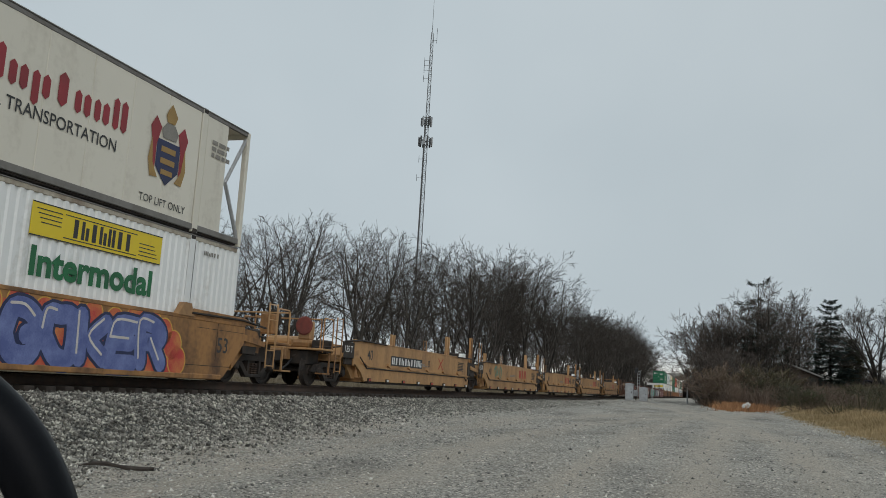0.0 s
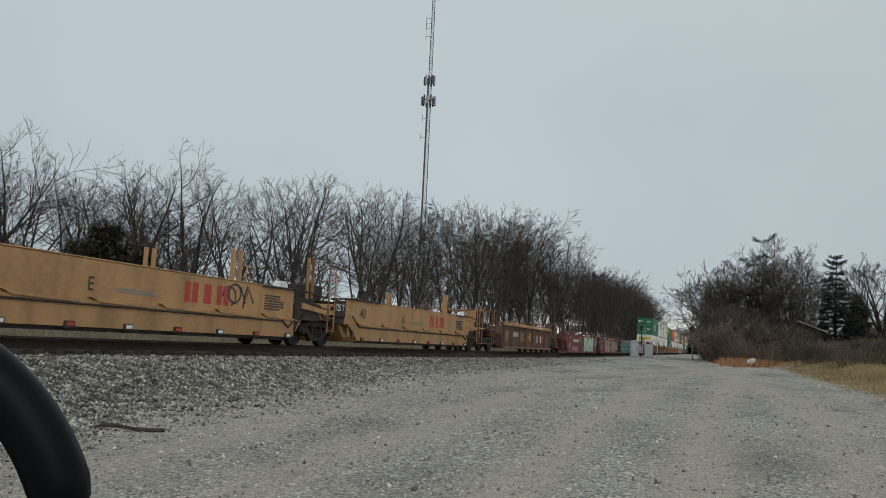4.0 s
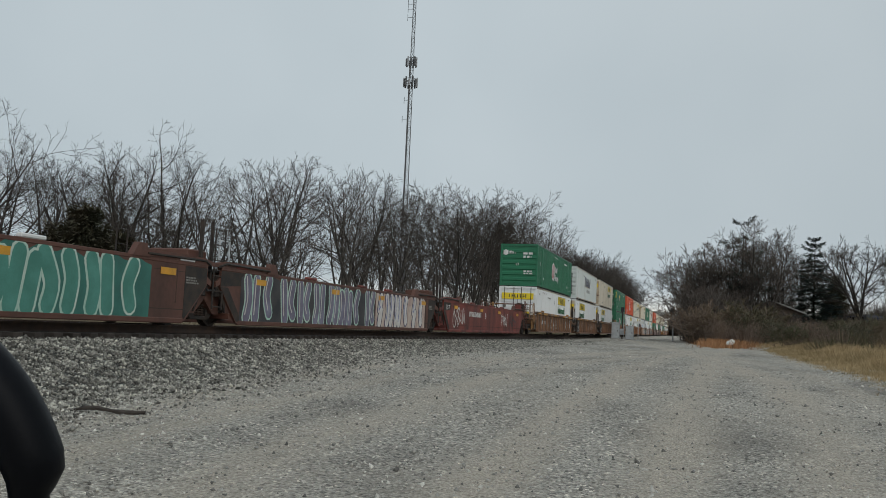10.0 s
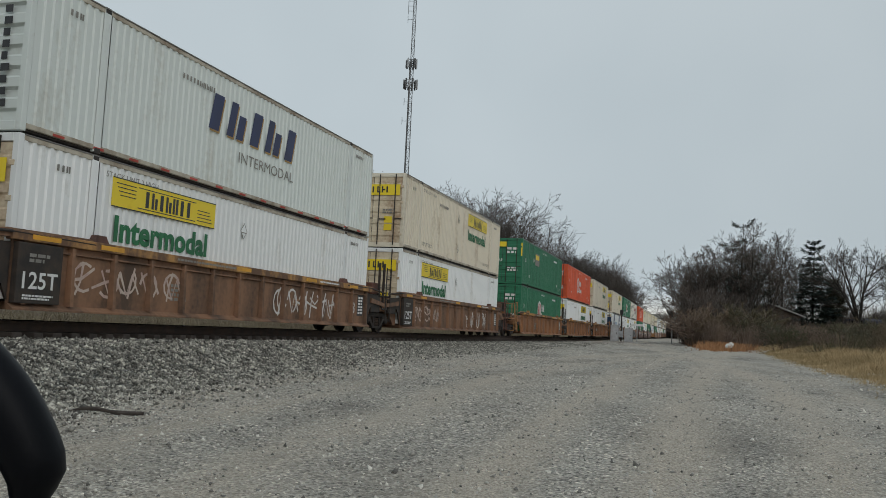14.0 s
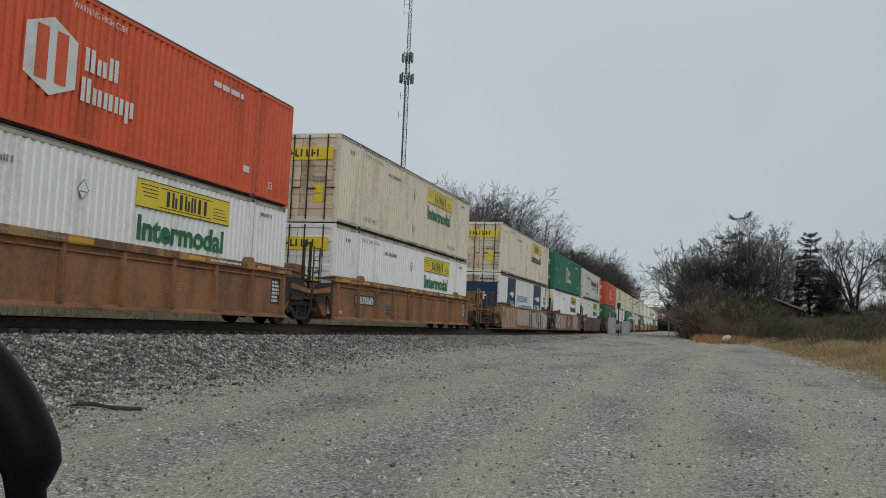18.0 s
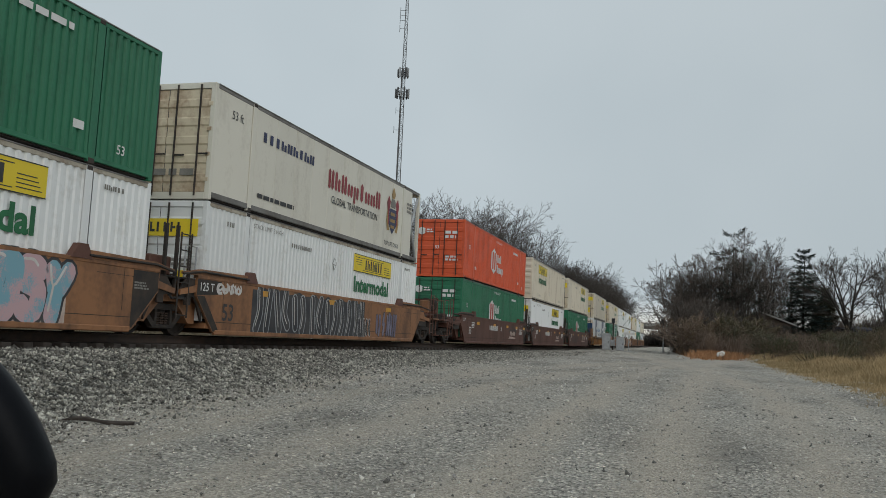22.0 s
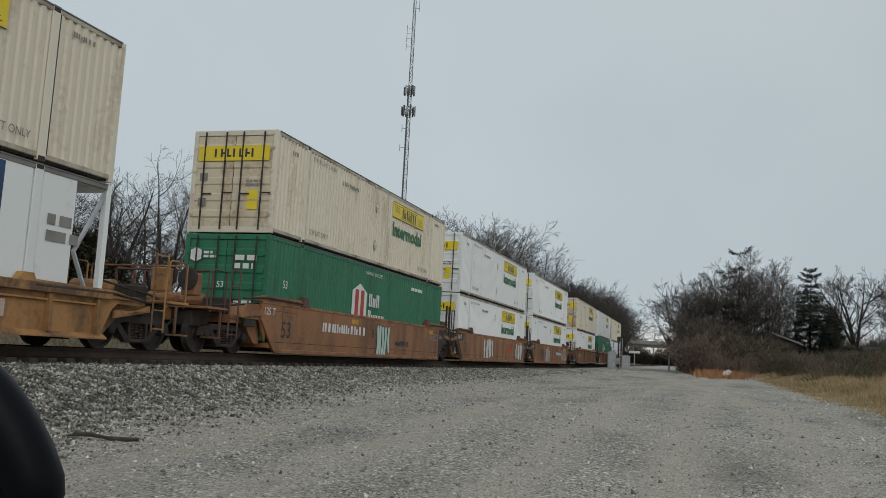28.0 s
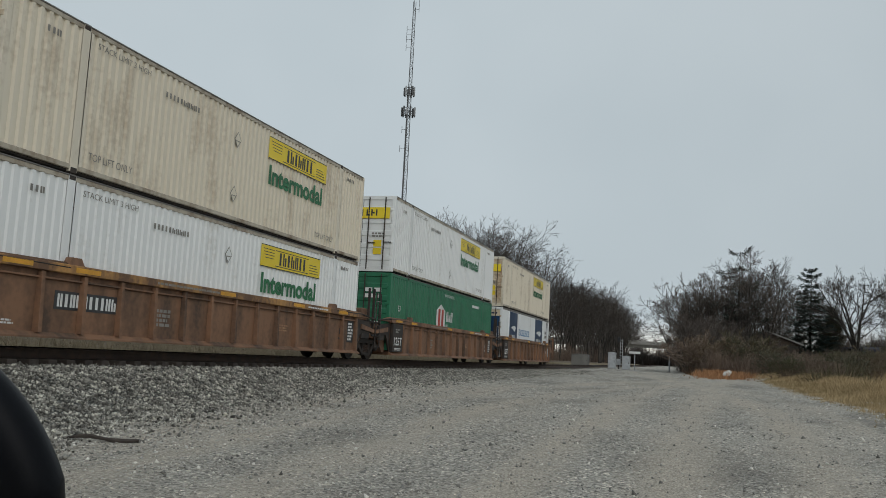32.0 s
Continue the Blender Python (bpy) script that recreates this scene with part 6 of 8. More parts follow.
def blue_panel_box():
    t = tagged(new("reefer_container"), "white refrigerated container with dark blue printed panels", "container", "containers on the train")
    reefer_frame(t, WHITE)
    reefer_nose(t, GALV)
    p = part("blue_panel", Mesh().box(CW - 0.011, CW - 0.004, -5.9, -3.62, 0.26, CH - 0.14), PANEL_BLUE, t, "dark blue printed panel")
    q = part("blue_panel", Mesh().box(CW - 0.011, CW - 0.004, 2.52, 5.3, 0.26, CH - 0.14), PANEL_BLUE, t, "dark blue printed panel")
    for own, y0, y1, z0 in ((p, -5.55, -3.95, 0.85), (q, 2.85, 4.95, 0.85)):
        part("name_bar", glyph_bars(y0, y1, z0, z0 + 0.55, 4, CW - 0.002, 41), INK_WHITE, own)
        m = Mesh().prism([(y0 + 0.1, z0 + 0.95), (y0 + 0.55, z0 + 0.9), (y1 - 0.5, z0 + 0.75), (y1 - 0.1, z0 + 0.98), (y1 - 0.4, z0 + 1.12), (y0 + 0.6, z0 + 1.08)], CW - 0.003, CW - 0.001, 0)
        part("leaping_shape", m, INK_WHITE, own)
    write_side("lettering", "TRANSPORT SERVICES", -4.75, 0.62, 0.13, CW - 0.001, INK_WHITE, p, 0.0, 1.6)
    write_side("lettering", "TRANSPORT SERVICES", 3.9, 0.62, 0.13, CW - 0.001, INK_WHITE, q, 0.0, 2.0)
    write_side("lettering", "EXCELLENCE", -1.35, 1.62, 0.4, CW - 0.006, INK_BLUE, t, 0.015, 3.4)
    write_side("lettering", "THROUGH", -1.95, 1.12, 0.22, CW - 0.006, INK_NAVY, t, 0.0, 1.35)
    write_side("lettering", "EXECUTION", 0.35, 1.08, 0.36, CW - 0.006, INK_NAVY, t, 0.015, 3.05)
    bars_side(t, "serial_line", 6.4, 7.3, 1.5, 2.1, 2, FACE, INK_GREY, 42)
    y = -BOX - 0.03
    b = part("blue_panel", Mesh().box(-CW + 0.14, CW - 0.14, y, y + 0.006, 0.3, 2.36), PANEL_BLUE, t)
    m = Mesh()
    for k, x in enumerate((-0.45, -0.15, 0.12, 0.36)):
        m.box(x, x + 0.07, y - 0.004, y - 0.001, 1.35, 1.8)
        if k != 1:
            m.box(x + 0.07, x + 0.2, y - 0.004, y - 0.001, 1.35 + 0.2 * (k % 2), 1.43 + 0.2 * (k % 2))
    part("name_bar", m, INK_WHITE, b)
    bars_end(t, "end_stencil", 0.1, 1.0, 2.46, 2.6, 1, y, INK_NAVY, 43)
    return t


def shape_box():
    t = tagged(new("container"), "pale grey corrugated container with navy slanted lettering", "container", "containers on the train")
    container_frame(t, SEAGREY, False, 0.03)
    for e in (-1, 1):
        header_beams(t, SEAGREY, e)
    blind_end(t, SEAGREY, -1)
    doors(t, SEAGREY, 1)
    for k, (dy, dz, mat) in enumerate(((0.06, -0.05, INK_GOLD), (0, 0, INK_NAVY))):
        m = glyph_bars(-2.45 + dy, 2.35 + dy, 1.42 + dz, 2.3 + dz, 5, FACE + 0.003 * k, 51)
        for g in m:
            g.v = [(a, b + 0.22 * (c - 1.86), c) for a, b, c in g.v]
        part("name_bar", m, mat, t)
    write_side("lettering", "INTERMODAL", 0.65, 1.0, 0.27, FACE, INK_GREY, t, 0.0, 3.0)
    common_marks(t, INK_GREY, False)
    y = -BOX - 0.006
    write_end("size_mark", "53ft", -0.75, 1.3, 0.3, y, BLACK, t, 0.01)
    bars_end(t, "end_name", -1.1, 0.3, 2.3, 2.6, 1, y, INK_NAVY, 52)
    bars_end(t, "end_stencil", 0.75, 0.95, 0.4, 2.3, 9, y, BLACK, 53)
    dots = Mesh()
    for k in range(14):
        dots.box(FACE, FACE + 0.003, -7.3 + 1.1 * k, -7.0 + 1.1 * k, 0.08, 0.13)
    part("reflector", dots, INK_RED, t)
    return t


# ---- well cars ----
WHEEL_R = 0.46


def truck(parent, y):
    t = part("truck", Mesh().box(-1.0, 1.0, -0.22, 0.22, 0.42, 0.72, 0.03), DARKSTEEL, parent, "grimy two-axle truck")
    t.location = (0, y, 0)
    for s in (1, -1):
        x = 1.02 * s
        a, b = x - 0.07, x + 0.07
        m = Mesh().prism([(-1.12, 0.42), (-1.05, 0.62), (-0.6, 0.72), (0.6, 0.72), (1.05, 0.62), (1.12, 0.42), (0.85, 0.4), (0.75, 0.52), (0.5, 0.58), (-0.5, 0.58), (-0.75, 0.52), (-0.85, 0.4)], a, b, 0)
        m.prism([(-0.75, 0.5), (-0.62, 0.56), (-0.3, 0.26), (-0.38, 0.18)], a, b, 0).prism([(0.75, 0.5), (0.38, 0.18), (0.3, 0.26), (0.62, 0.56)], a, b, 0)
        m.box(a, b, -0.4, 0.4, 0.16, 0.25, 0.02).box(a, b, -0.33, -0.25, 0.2, 0.6).box(a, b, 0.25, 0.33, 0.2, 0.6)
        part("side_frame", m, DARKSTEEL, t)
        coil = Mesh()
        for k in (-0.16, 0.0, 0.16):
            for j in range(5):
                coil.lathe([(0.26 + j * 0.055, 0.055), (0.285 + j * 0.055, 0.07), (0.3 + j * 0.055, 0.055)], (x, k, 0), 2, 6)
        part("spring", coil, RAILRUST, t)
        for e in (-0.89, 0.89):
            part("bearing_cap", Mesh().lathe([(x - 0.05, 0.14), (x + 0.1, 0.13), (x + 0.13, 0.08)] if s > 0 else [(x - 0.13, 0.08), (x - 0.1, 0.13), (x + 0.05, 0.14)], (0, e, WHEEL_R), 0, 10), DARKSTEEL, t)
    for e in (-0.89, 0.89):
        part("axle", Mesh().tube([(-1.05, e, WHEEL_R), (1.05, e, WHEEL_R)], 0.08, 8), DARKSTEEL, t)
        for s in (1, -1):
            x = 0.755 * s
            w = part("wheel", Mesh().lathe([(x - 0.07 * s, WHEEL_R + 0.025), (x - 0.045 * s, WHEEL_R + 0.02), (x - 0.03 * s, WHEEL_R), (x + 0.07 * s, WHEEL_R - 0.006), (x + 0.07 * s, WHEEL_R - 0.07), (x + 0.03 * s, WHEEL_R - 0.09), (x + 0.03 * s, 0.16), (x + 0.08 * s, 0.14)],
                                           (0, e, WHEEL_R), 0, 20), DARKSTEEL, t)
    return t


def ladder(parent, x, y, z0, z1, mat, width=0.42):
    m = Mesh()
    for k in (0, width):
        m.tube([(x, y + k, z0), (x, y + k, z1)], 0.022, 5)
    n = int((z1 - z0) / 0.36)
    for k in range(n + 1):
        z = z0 + 0.06 + k * (z1 - z0 - 0.1) / max(n, 1)
        m.tube([(x, y, z), (x, y + width, z)], 0.016, 5)
    return part("ladder", m, mat, parent)


def rail_loop(parent, x, y0, y1, z0, z1, mat, name="handrail"):
    return part(name, Mesh().tube([(x, y0, z0), (x, y0, z1 - 0.05), (x, y0 + 0.05, z1), (x, y1 - 0.05, z1), (x, y1, z1 - 0.05), (x, y1, z0)], 0.02, 5), mat, parent)


def coupler(parent, e, y):
    m = Mesh().box(-0.12, 0.12, *sorted((y - 1.0 * e, y - 0.22 * e)), 0.72, 0.94, 0.02)
    m.prism([(-0.22, y - 0.26 * e), (0.2, y - 0.26 * e), (0.24, y - 0.05 * e), (0.1, y + 0.02 * e), (-0.06, y - 0.08 * e), (-0.22, y - 0.04 * e)], 0.7, 0.98, 2)
    part("coupler", m, DARKSTEEL, parent)
    part("air_hose", Mesh().tube([(0.35, y - 0.6 * e, 0.8), (0.36, y - 0.3 * e, 0.6), (0.3, y - 0.02 * e, 0.42)], 0.03, 6), BLACK, parent)


def car_end(t, e, well, reach, joint, mat, trim, style, drop=0.0):
    """Platform, sill and fittings beyond the well at one end. joint: True where the next unit shares the truck."""
    y0, y1 = well * e, reach * e
    gr = min(well + 1.3, reach - 0.12) if joint else well + 1.3
    tc = reach if joint else reach - 1.78
    m = Mesh().prism([(y0, 0.3), (y0, 1.32 - drop * 0.6), (y0 + 0.35 * e, 1.32 - drop * 0.6), (y0 + 0.5 * e, 0.98), (tc * e, 0.98), (tc * e, 0.78), (y0 + 0.8 * e, 0.78), (y0 + 0.25 * e, 0.3)], -1.18, 1.18, 0)
    part("end_frame", m, mat, t)
    part("centre_sill", Mesh().box(-0.3, 0.3, *sorted((y0 + 0.3 * e, (reach - (0.25 if not joint else 0.1)) * e)), 0.74, 1.04, 0.02), mat, t)
    for s in (1, -1):
        x = 1.36 * s
        a, b = sorted((x, x - 0.05 * s))
        arch = [(y0 - 0.02 * e, 0.34), (y0 - 0.02 * e, 1.36 - drop * 0.6), ((gr - 0.25) * e, 1.30 - drop * 0.5), (gr * e, 1.05), (gr * e, 0.92), (y0 + 0.4 * e, 0.92), (y0 + 0.25 * e, 0.8)]
        part("end_gusset", Mesh().prism(arch, a, b, 0), DARKSTEEL if joint else mat, t)
        if style != "smooth_yellow":
            guide = [(p, q - drop) for p, q in ((y0 - 2.3 * e, 1.45), (y0 + 0.9 * e, 1.42), (y0 + 0.9 * e, 1.47), (y0 + 0.2 * e, 1.58), (y0 - 1.9 * e, 1.6), (y0 - 2.25 * e, 1.5))]
            a, b = sorted((1.33 * s, 1.43 * s))
            part("container_guide", Mesh().prism(guide, a, b, 0), mat, t)
            a, b = sorted((1.31 * s, 1.46 * s))
            part("guide_block", Mesh().prism([(y0 - 2.5 * e, 1.42 - drop), (y0 - 1.9 * e, 1.42 - drop), (y0 - 2.05 * e, 1.7 - drop), (y0 - 2.3 * e, 1.7 - drop)], a, b, 0), trim, t)
        part("grab_pipe", Mesh().tube([(1.46 * s, y0 - 2.0 * e, 1.5 - drop), (1.46 * s, y0 + 0.2 * e, 1.52 - drop), (1.42 * s, (tc - 0.15) * e, 1.42 - drop)], 0.028, 5), DARKSTEEL, t)
        part("end_web", Mesh().box(*sorted((1.28 * s, 1.345 * s)), *sorted((y0 + 0.45 * e, (tc - 0.42) * e)), 0.72, 1.22 - drop, 0.015), DARKSTEEL, t, "black end web")
        part("bolster_arm", Mesh().prism([(y0 + 0.3 * e, 1.2 - drop), ((tc - 0.1) * e, 1.06 - drop * 0.6), ((tc - 0.1) * e, 0.94), (y0 + 0.3 * e, 1.04 - drop)], *sorted((1.35 * s, 1.41 * s)), 0), mat, t)
        lx = 1.4 * s
        if joint and s > 0 and style == "smooth":
            w = well - 0.1
            if e < 0:
                # flat near-black plates laid over the end of the car side
                part("sooty_panel", Mesh().prism([(-w - 0.44, 0.97), (-w - 0.44, 1.35), (-w + 0.62, 1.35), (-w + 0.62, 1.04)], 1.421, 1.4232, 0), DARKSTEEL, t, "near-black end panel")
                # slanting dark strip drawn in place of the angled cutout
                part("sooty_panel", Mesh().prism([(-w - 0.44, 0.96), (-w - 0.1, 0.96), (-w + 0.62, 0.16), (-w + 0.37, 0.14)], 1.421, 1.4232, 0), DARKSTEEL, t)
            else:
                part("sooty_panel", Mesh().prism([(w - 0.45, 0.2), (w - 0.4, 0.15), (w + 0.43, 0.96), (w + 0.43, 1.35), (w - 0.45, 1.35)], 1.421, 1.4232, 0), DARKSTEEL, t, "near-black end panel")
                bars_side(t, "end_mark", w - 0.4, w + 0.1, 0.95, 1.12, 3, 1.4245, INK_GREY, 77)
        if joint and e < 0:
            continue
        yl = (tc * e) + (0.1 if e > 0 else -0.55) - 0.1 * e
        ladder(t, lx, yl, 0.42, 2.35 if joint else 2.1, DARKSTEEL if joint and style != "smooth_yellow" else trim)
        if not joint:
            rail_loop(t, 1.34 * s, *sorted((y1 - 1.2 * e, y1 - 0.55 * e)), 0.98, 2.0, trim)
            part("step", Mesh().box(*sorted((1.2 * s, 1.44 * s)), *sorted((y1 - 0.95 * e, y1 - 0.45 * e)), 0.36, 0.4).box(*sorted((1.38 * s, 1.42 * s)), *sorted((y1 - 0.95 * e, y1 - 0.9 * e)), 0.4, 1.0), trim, t)
    if not joint:
        part("end_platform", Mesh().box(-1.38, 1.38, *sorted((y1 - 1.3 * e, y1 - 0.4 * e)), 1.05, 1.11, 0.01), mat, t)
        part("end_rail", Mesh().tube([(-1.3, y1 - 0.45 * e, 1.1), (-1.3, y1 - 0.45 * e, 1.95), (1.3, y1 - 0.45 * e, 1.95), (1.3, y1 - 0.45 * e, 1.1)], 0.025, 5), trim, t)
        bw = part("brake_wheel", Mesh().lathe([(y1 - 0.42 * e - 0.02, 0.24), (y1 - 0.42 * e, 0.28), (y1 - 0.42 * e + 0.02, 0.24)], (0.75, 0, 1.75), 1, 16), RED if style == "smooth_yellow" else DARKSTEEL, t)
        part("brake_housing", Mesh().box(0.55, 0.95, *sorted((y1 - 0.75 * e, y1 - 0.46 * e)), 1.35, 1.9, 0.03), mat, t)
        part("brake_cylinder", Mesh().lathe([(-0.4, 0.12), (-0.35, 0.16), (0.3, 0.16), (0.4, 0.08)], (-0.3, y1 - 1.0 * e, 1.3), 0, 12), mat, t)
        part("draft_box", Mesh().box(-0.85, 0.85, *sorted((y1 - 1.35 * e, y1 - 0.55 * e)), 0.62, 1.045, 0.03), DARKSTEEL, t)
        part("air_reservoir", Mesh().lathe([(-0.75, 0.08), (-0.68, 0.2), (0.35, 0.2), (0.42, 0.08)], (0, y1 - 1.75 * e, 1.3), 0, 12), mat, t)
        part("brake_valve", Mesh().box(0.5, 1.05, *sorted((y1 - 1.95 * e, y1 - 1.5 * e)), 0.99, 1.4, 0.04), DARKSTEEL, t)
        part("brake_pipe", Mesh().tube([(1.15, y0, 1.38), (1.18, y1 - 1.6 * e, 1.2), (0.9, y1 - 0.9 * e, 1.16), (0.4, y1 - 0.5 * e, 0.85)], 0.025, 5), DARKSTEEL, t)
        coupler(t, e, y1)
    else:
        part("slack_adjuster", Mesh().box(-0.8, 0.8, *sorted((tc * e - 0.85 * e, tc * e - 0.1 * e)), 0.99, 1.22, 0.03), DARKSTEEL, t)
        part("pipe_run", [Mesh().tube([(k, y0, 1.2), (k, tc * e, 1.1)], 0.03, 5) for k in (0.9, -0.9)], mat, t)
        if e > 0:
            part("walkway", Mesh().box(-1.3, 1.3, tc - 0.95, tc + 0.75, 1.3 - drop * 0.4, 1.35 - drop * 0.4, 0.01), DARKSTEEL, t, "dark grated walkway over the joint")
            part("end_locker", Mesh().box(0.1, 1.15, tc - 0.75, tc + 0.05, 1.354, 1.78 - drop, 0.03), trim if style != "smooth_yellow" else DARKSTEEL, t)
            part("brake_reservoir", Mesh().lathe([(-0.9, 0.06), (-0.84, 0.17), (-0.1, 0.17), (-0.04, 0.06)], (0, tc + 0.3, 1.56 - drop * 0.6), 0, 12), DARKSTEEL, t)
            for k in ((-1.15, -0.85) if style == "smooth_yellow" else (-0.42, 0.02)):
                part("stanchion", Mesh().box(1.22, 1.3, tc + k, tc + k + 0.07, 1.0, 2.5, 0.008), trim if style == "smooth_yellow" else DARKSTEEL, t)
            part("grab_loop", Mesh().tube([(1.2, tc + 0.5, 1.35), (1.2, tc + 0.5, 2.1), (1.2, tc + 0.95, 2.1), (1.2, tc + 0.95, 1.2)], 0.022, 5), GALV, t)
            part("drawbar_hose", Mesh().tube([(1.25, tc - 0.5, 1.2), (1.32, tc - 0.1, 0.85), (1.3, tc + 0.4, 0.9), (1.2, tc + 0.8, 1.2)], 0.03, 5), BLACK, t)


# strokes of hand-sprayed letters on a grid of 0 to 9, across and up; "|" lifts the can
STROKES = {
    "G": "97 69 29 05 03 20 70 94 64", "O": "49 19 05 13 40 80 95 89 49", "K": "09 00|98 44 90", "E": "99 19 05 01 10 90|05 75", "R": "00 09 69 97 75 15|55 90",
    "S": "98 69 19 06 55 94 80 20 01", "T": "09 99|59 50", "A": "00 49 90|24 74", "H": "09 00|99 90|05 95", "B": "00 09 69 87 65 15|65 93 70 00", "Y": "09 45 99|45 40",
    "C": "98 69 19 05 12 30 70 91", "D": "00 09 59 96 93 60 00", "P": "00 09 69 97 75 15"}
# bent bars that spell nothing
FORMS = ("29 34 20|79 70", "09 24 10|69 75 60", "39 25 41", "18 21|68 74 60", "49 34 55 40", "08 14 00|49 40|88 80", "19 30|79 64 81")


def paint_stroke(m, pts, r, x, seq):
    """A fat round-ended ribbon of paint through the points."""
    dense = []
    for i in range(len(pts) - 1):
        p0, p1, p2, p3 = pts[max(i - 1, 0)], pts[i], pts[i + 1], pts[min(i + 2, len(pts) - 1)]
        for u in (0.0, 0.25, 0.5, 0.75):
            dense.append(tuple(0.5 * (2 * b + (c - a) * u + (2 * a - 5 * b + 4 * c - d) * u * u + (3 * b - a - 3 * c + d) * u ** 3) for a, b, c, d in zip(p0, p1, p2, p3)))
    dense.append(pts[-1])
    v = []
    for i, (p, q) in enumerate(dense):
        (a, b), (c, d) = dense[max(i - 1, 0)], dense[min(i + 1, len(dense) - 1)]
        g = math.hypot(c - a, d - b) or 1.0
        o = x + 0.00012 * (seq + i)
        v += [(o, p - (d - b) / g * r, q + (c - a) / g * r), (o, p + (d - b) / g * r, q - (c - a) / g * r)]
    m.add(v, [(2 * i, 2 * i + 1, 2 * i + 3, 2 * i + 2) for i in range(len(dense) - 1)])
    for k in (0, -1):
        p, q = dense[k]
        o = x + 0.00012 * (seq + (len(dense) if k else 0)) + 0.00005
        m.add([(o, p + r * math.cos(t * 0.628), q + r * math.sin(t * 0.628)) for t in range(10)], [tuple(range(10))])
    return len(dense)


def spray(parent, y0, y1, z0, z1, fill, edge, seed, x, n=5, wash=None, thin=False, word=None, fat=0.13, shine=None):
    """A sprayed piece: swollen strokes with an outline, on a cloudy ground where there is one. word: the letters, where they can be read."""
    if thin:
        return scribble(parent, y0, y1, z0, z1, edge, seed, x, n)
    rs = random.Random(seed)
    h = z1 - z0
    if wash:
        m = Mesh()
        top = [(y0 + (y1 - y0) * i / 23, z1 - 0.05 * h - 0.06 * h * math.cos(2.1 * i + seed) - rs.uniform(0, 0.05) * h) for i in range(24)]
        low = [(y1 - (y1 - y0) * i / 23, z0 + rs.uniform(0, 0.06) * h) for i in range(24)]
        m.prism(top + low, x, x + 0.0008, 0)
        part("spray_wash", m, wash, parent)
    n = len(word) if word else n
    w, r = (y1 - y0) / n, fat * h
    outlines, fills, shines = [], [], []
    for i in range(n):
        big, small, gloss = Mesh(), Mesh(), Mesh()
        outlines.append(big), fills.append(small), shines.append(gloss)
        text = STROKES[word[i]] if word else FORMS[rs.randrange(len(FORMS))]
        lean, dip, grow = rs.uniform(-0.06, 0.12), rs.uniform(-0.03, 0.03) * h, rs.uniform(0.95, 1.1)
        a, c = y0 + i * w + r * 0.9, max(w * grow - r * 1.5, w * 0.35)
        seq = 0
        for run in text.split("|"):
            pts = [(a + c * int(g[0]) / 9 + lean * h * (int(g[1]) / 9 - 0.5), z0 + dip + r * 1.25 + (h - 2.5 * r) * int(g[1]) / 9) for g in run.split()]
            paint_stroke(big, pts, r * 1.32, x + 0.0015, seq)
            if shine:
                paint_stroke(gloss, [(p - 0.45 * r, q + 0.45 * r) for p, q in pts[:3]], r * 0.14, x + 0.0105, seq)
            seq += paint_stroke(small, pts, r, x + 0.006, seq)
    part("spray_outline", outlines, edge, parent, "spray-painted graffiti outline")
    part("spray_fill", fills, fill, parent)
    if shine:
        part("spray_shine", shines, shine, parent)


def cloud(parent, centres, mat, rim, x):
    """Round puffs of sprayed colour with a thin rim."""
    for y, z, r in centres:
        for k, (g, m) in enumerate(((r * 1.1, rim), (r, mat))):
            part("spray_puff", Mesh().add([(x + 0.0004 * k, y + g * math.cos(t * 0.314), min(max(z + g * math.sin(t * 0.314), 0.09), 1.4)) for t in range(20)], [tuple(range(20))]), m, parent)


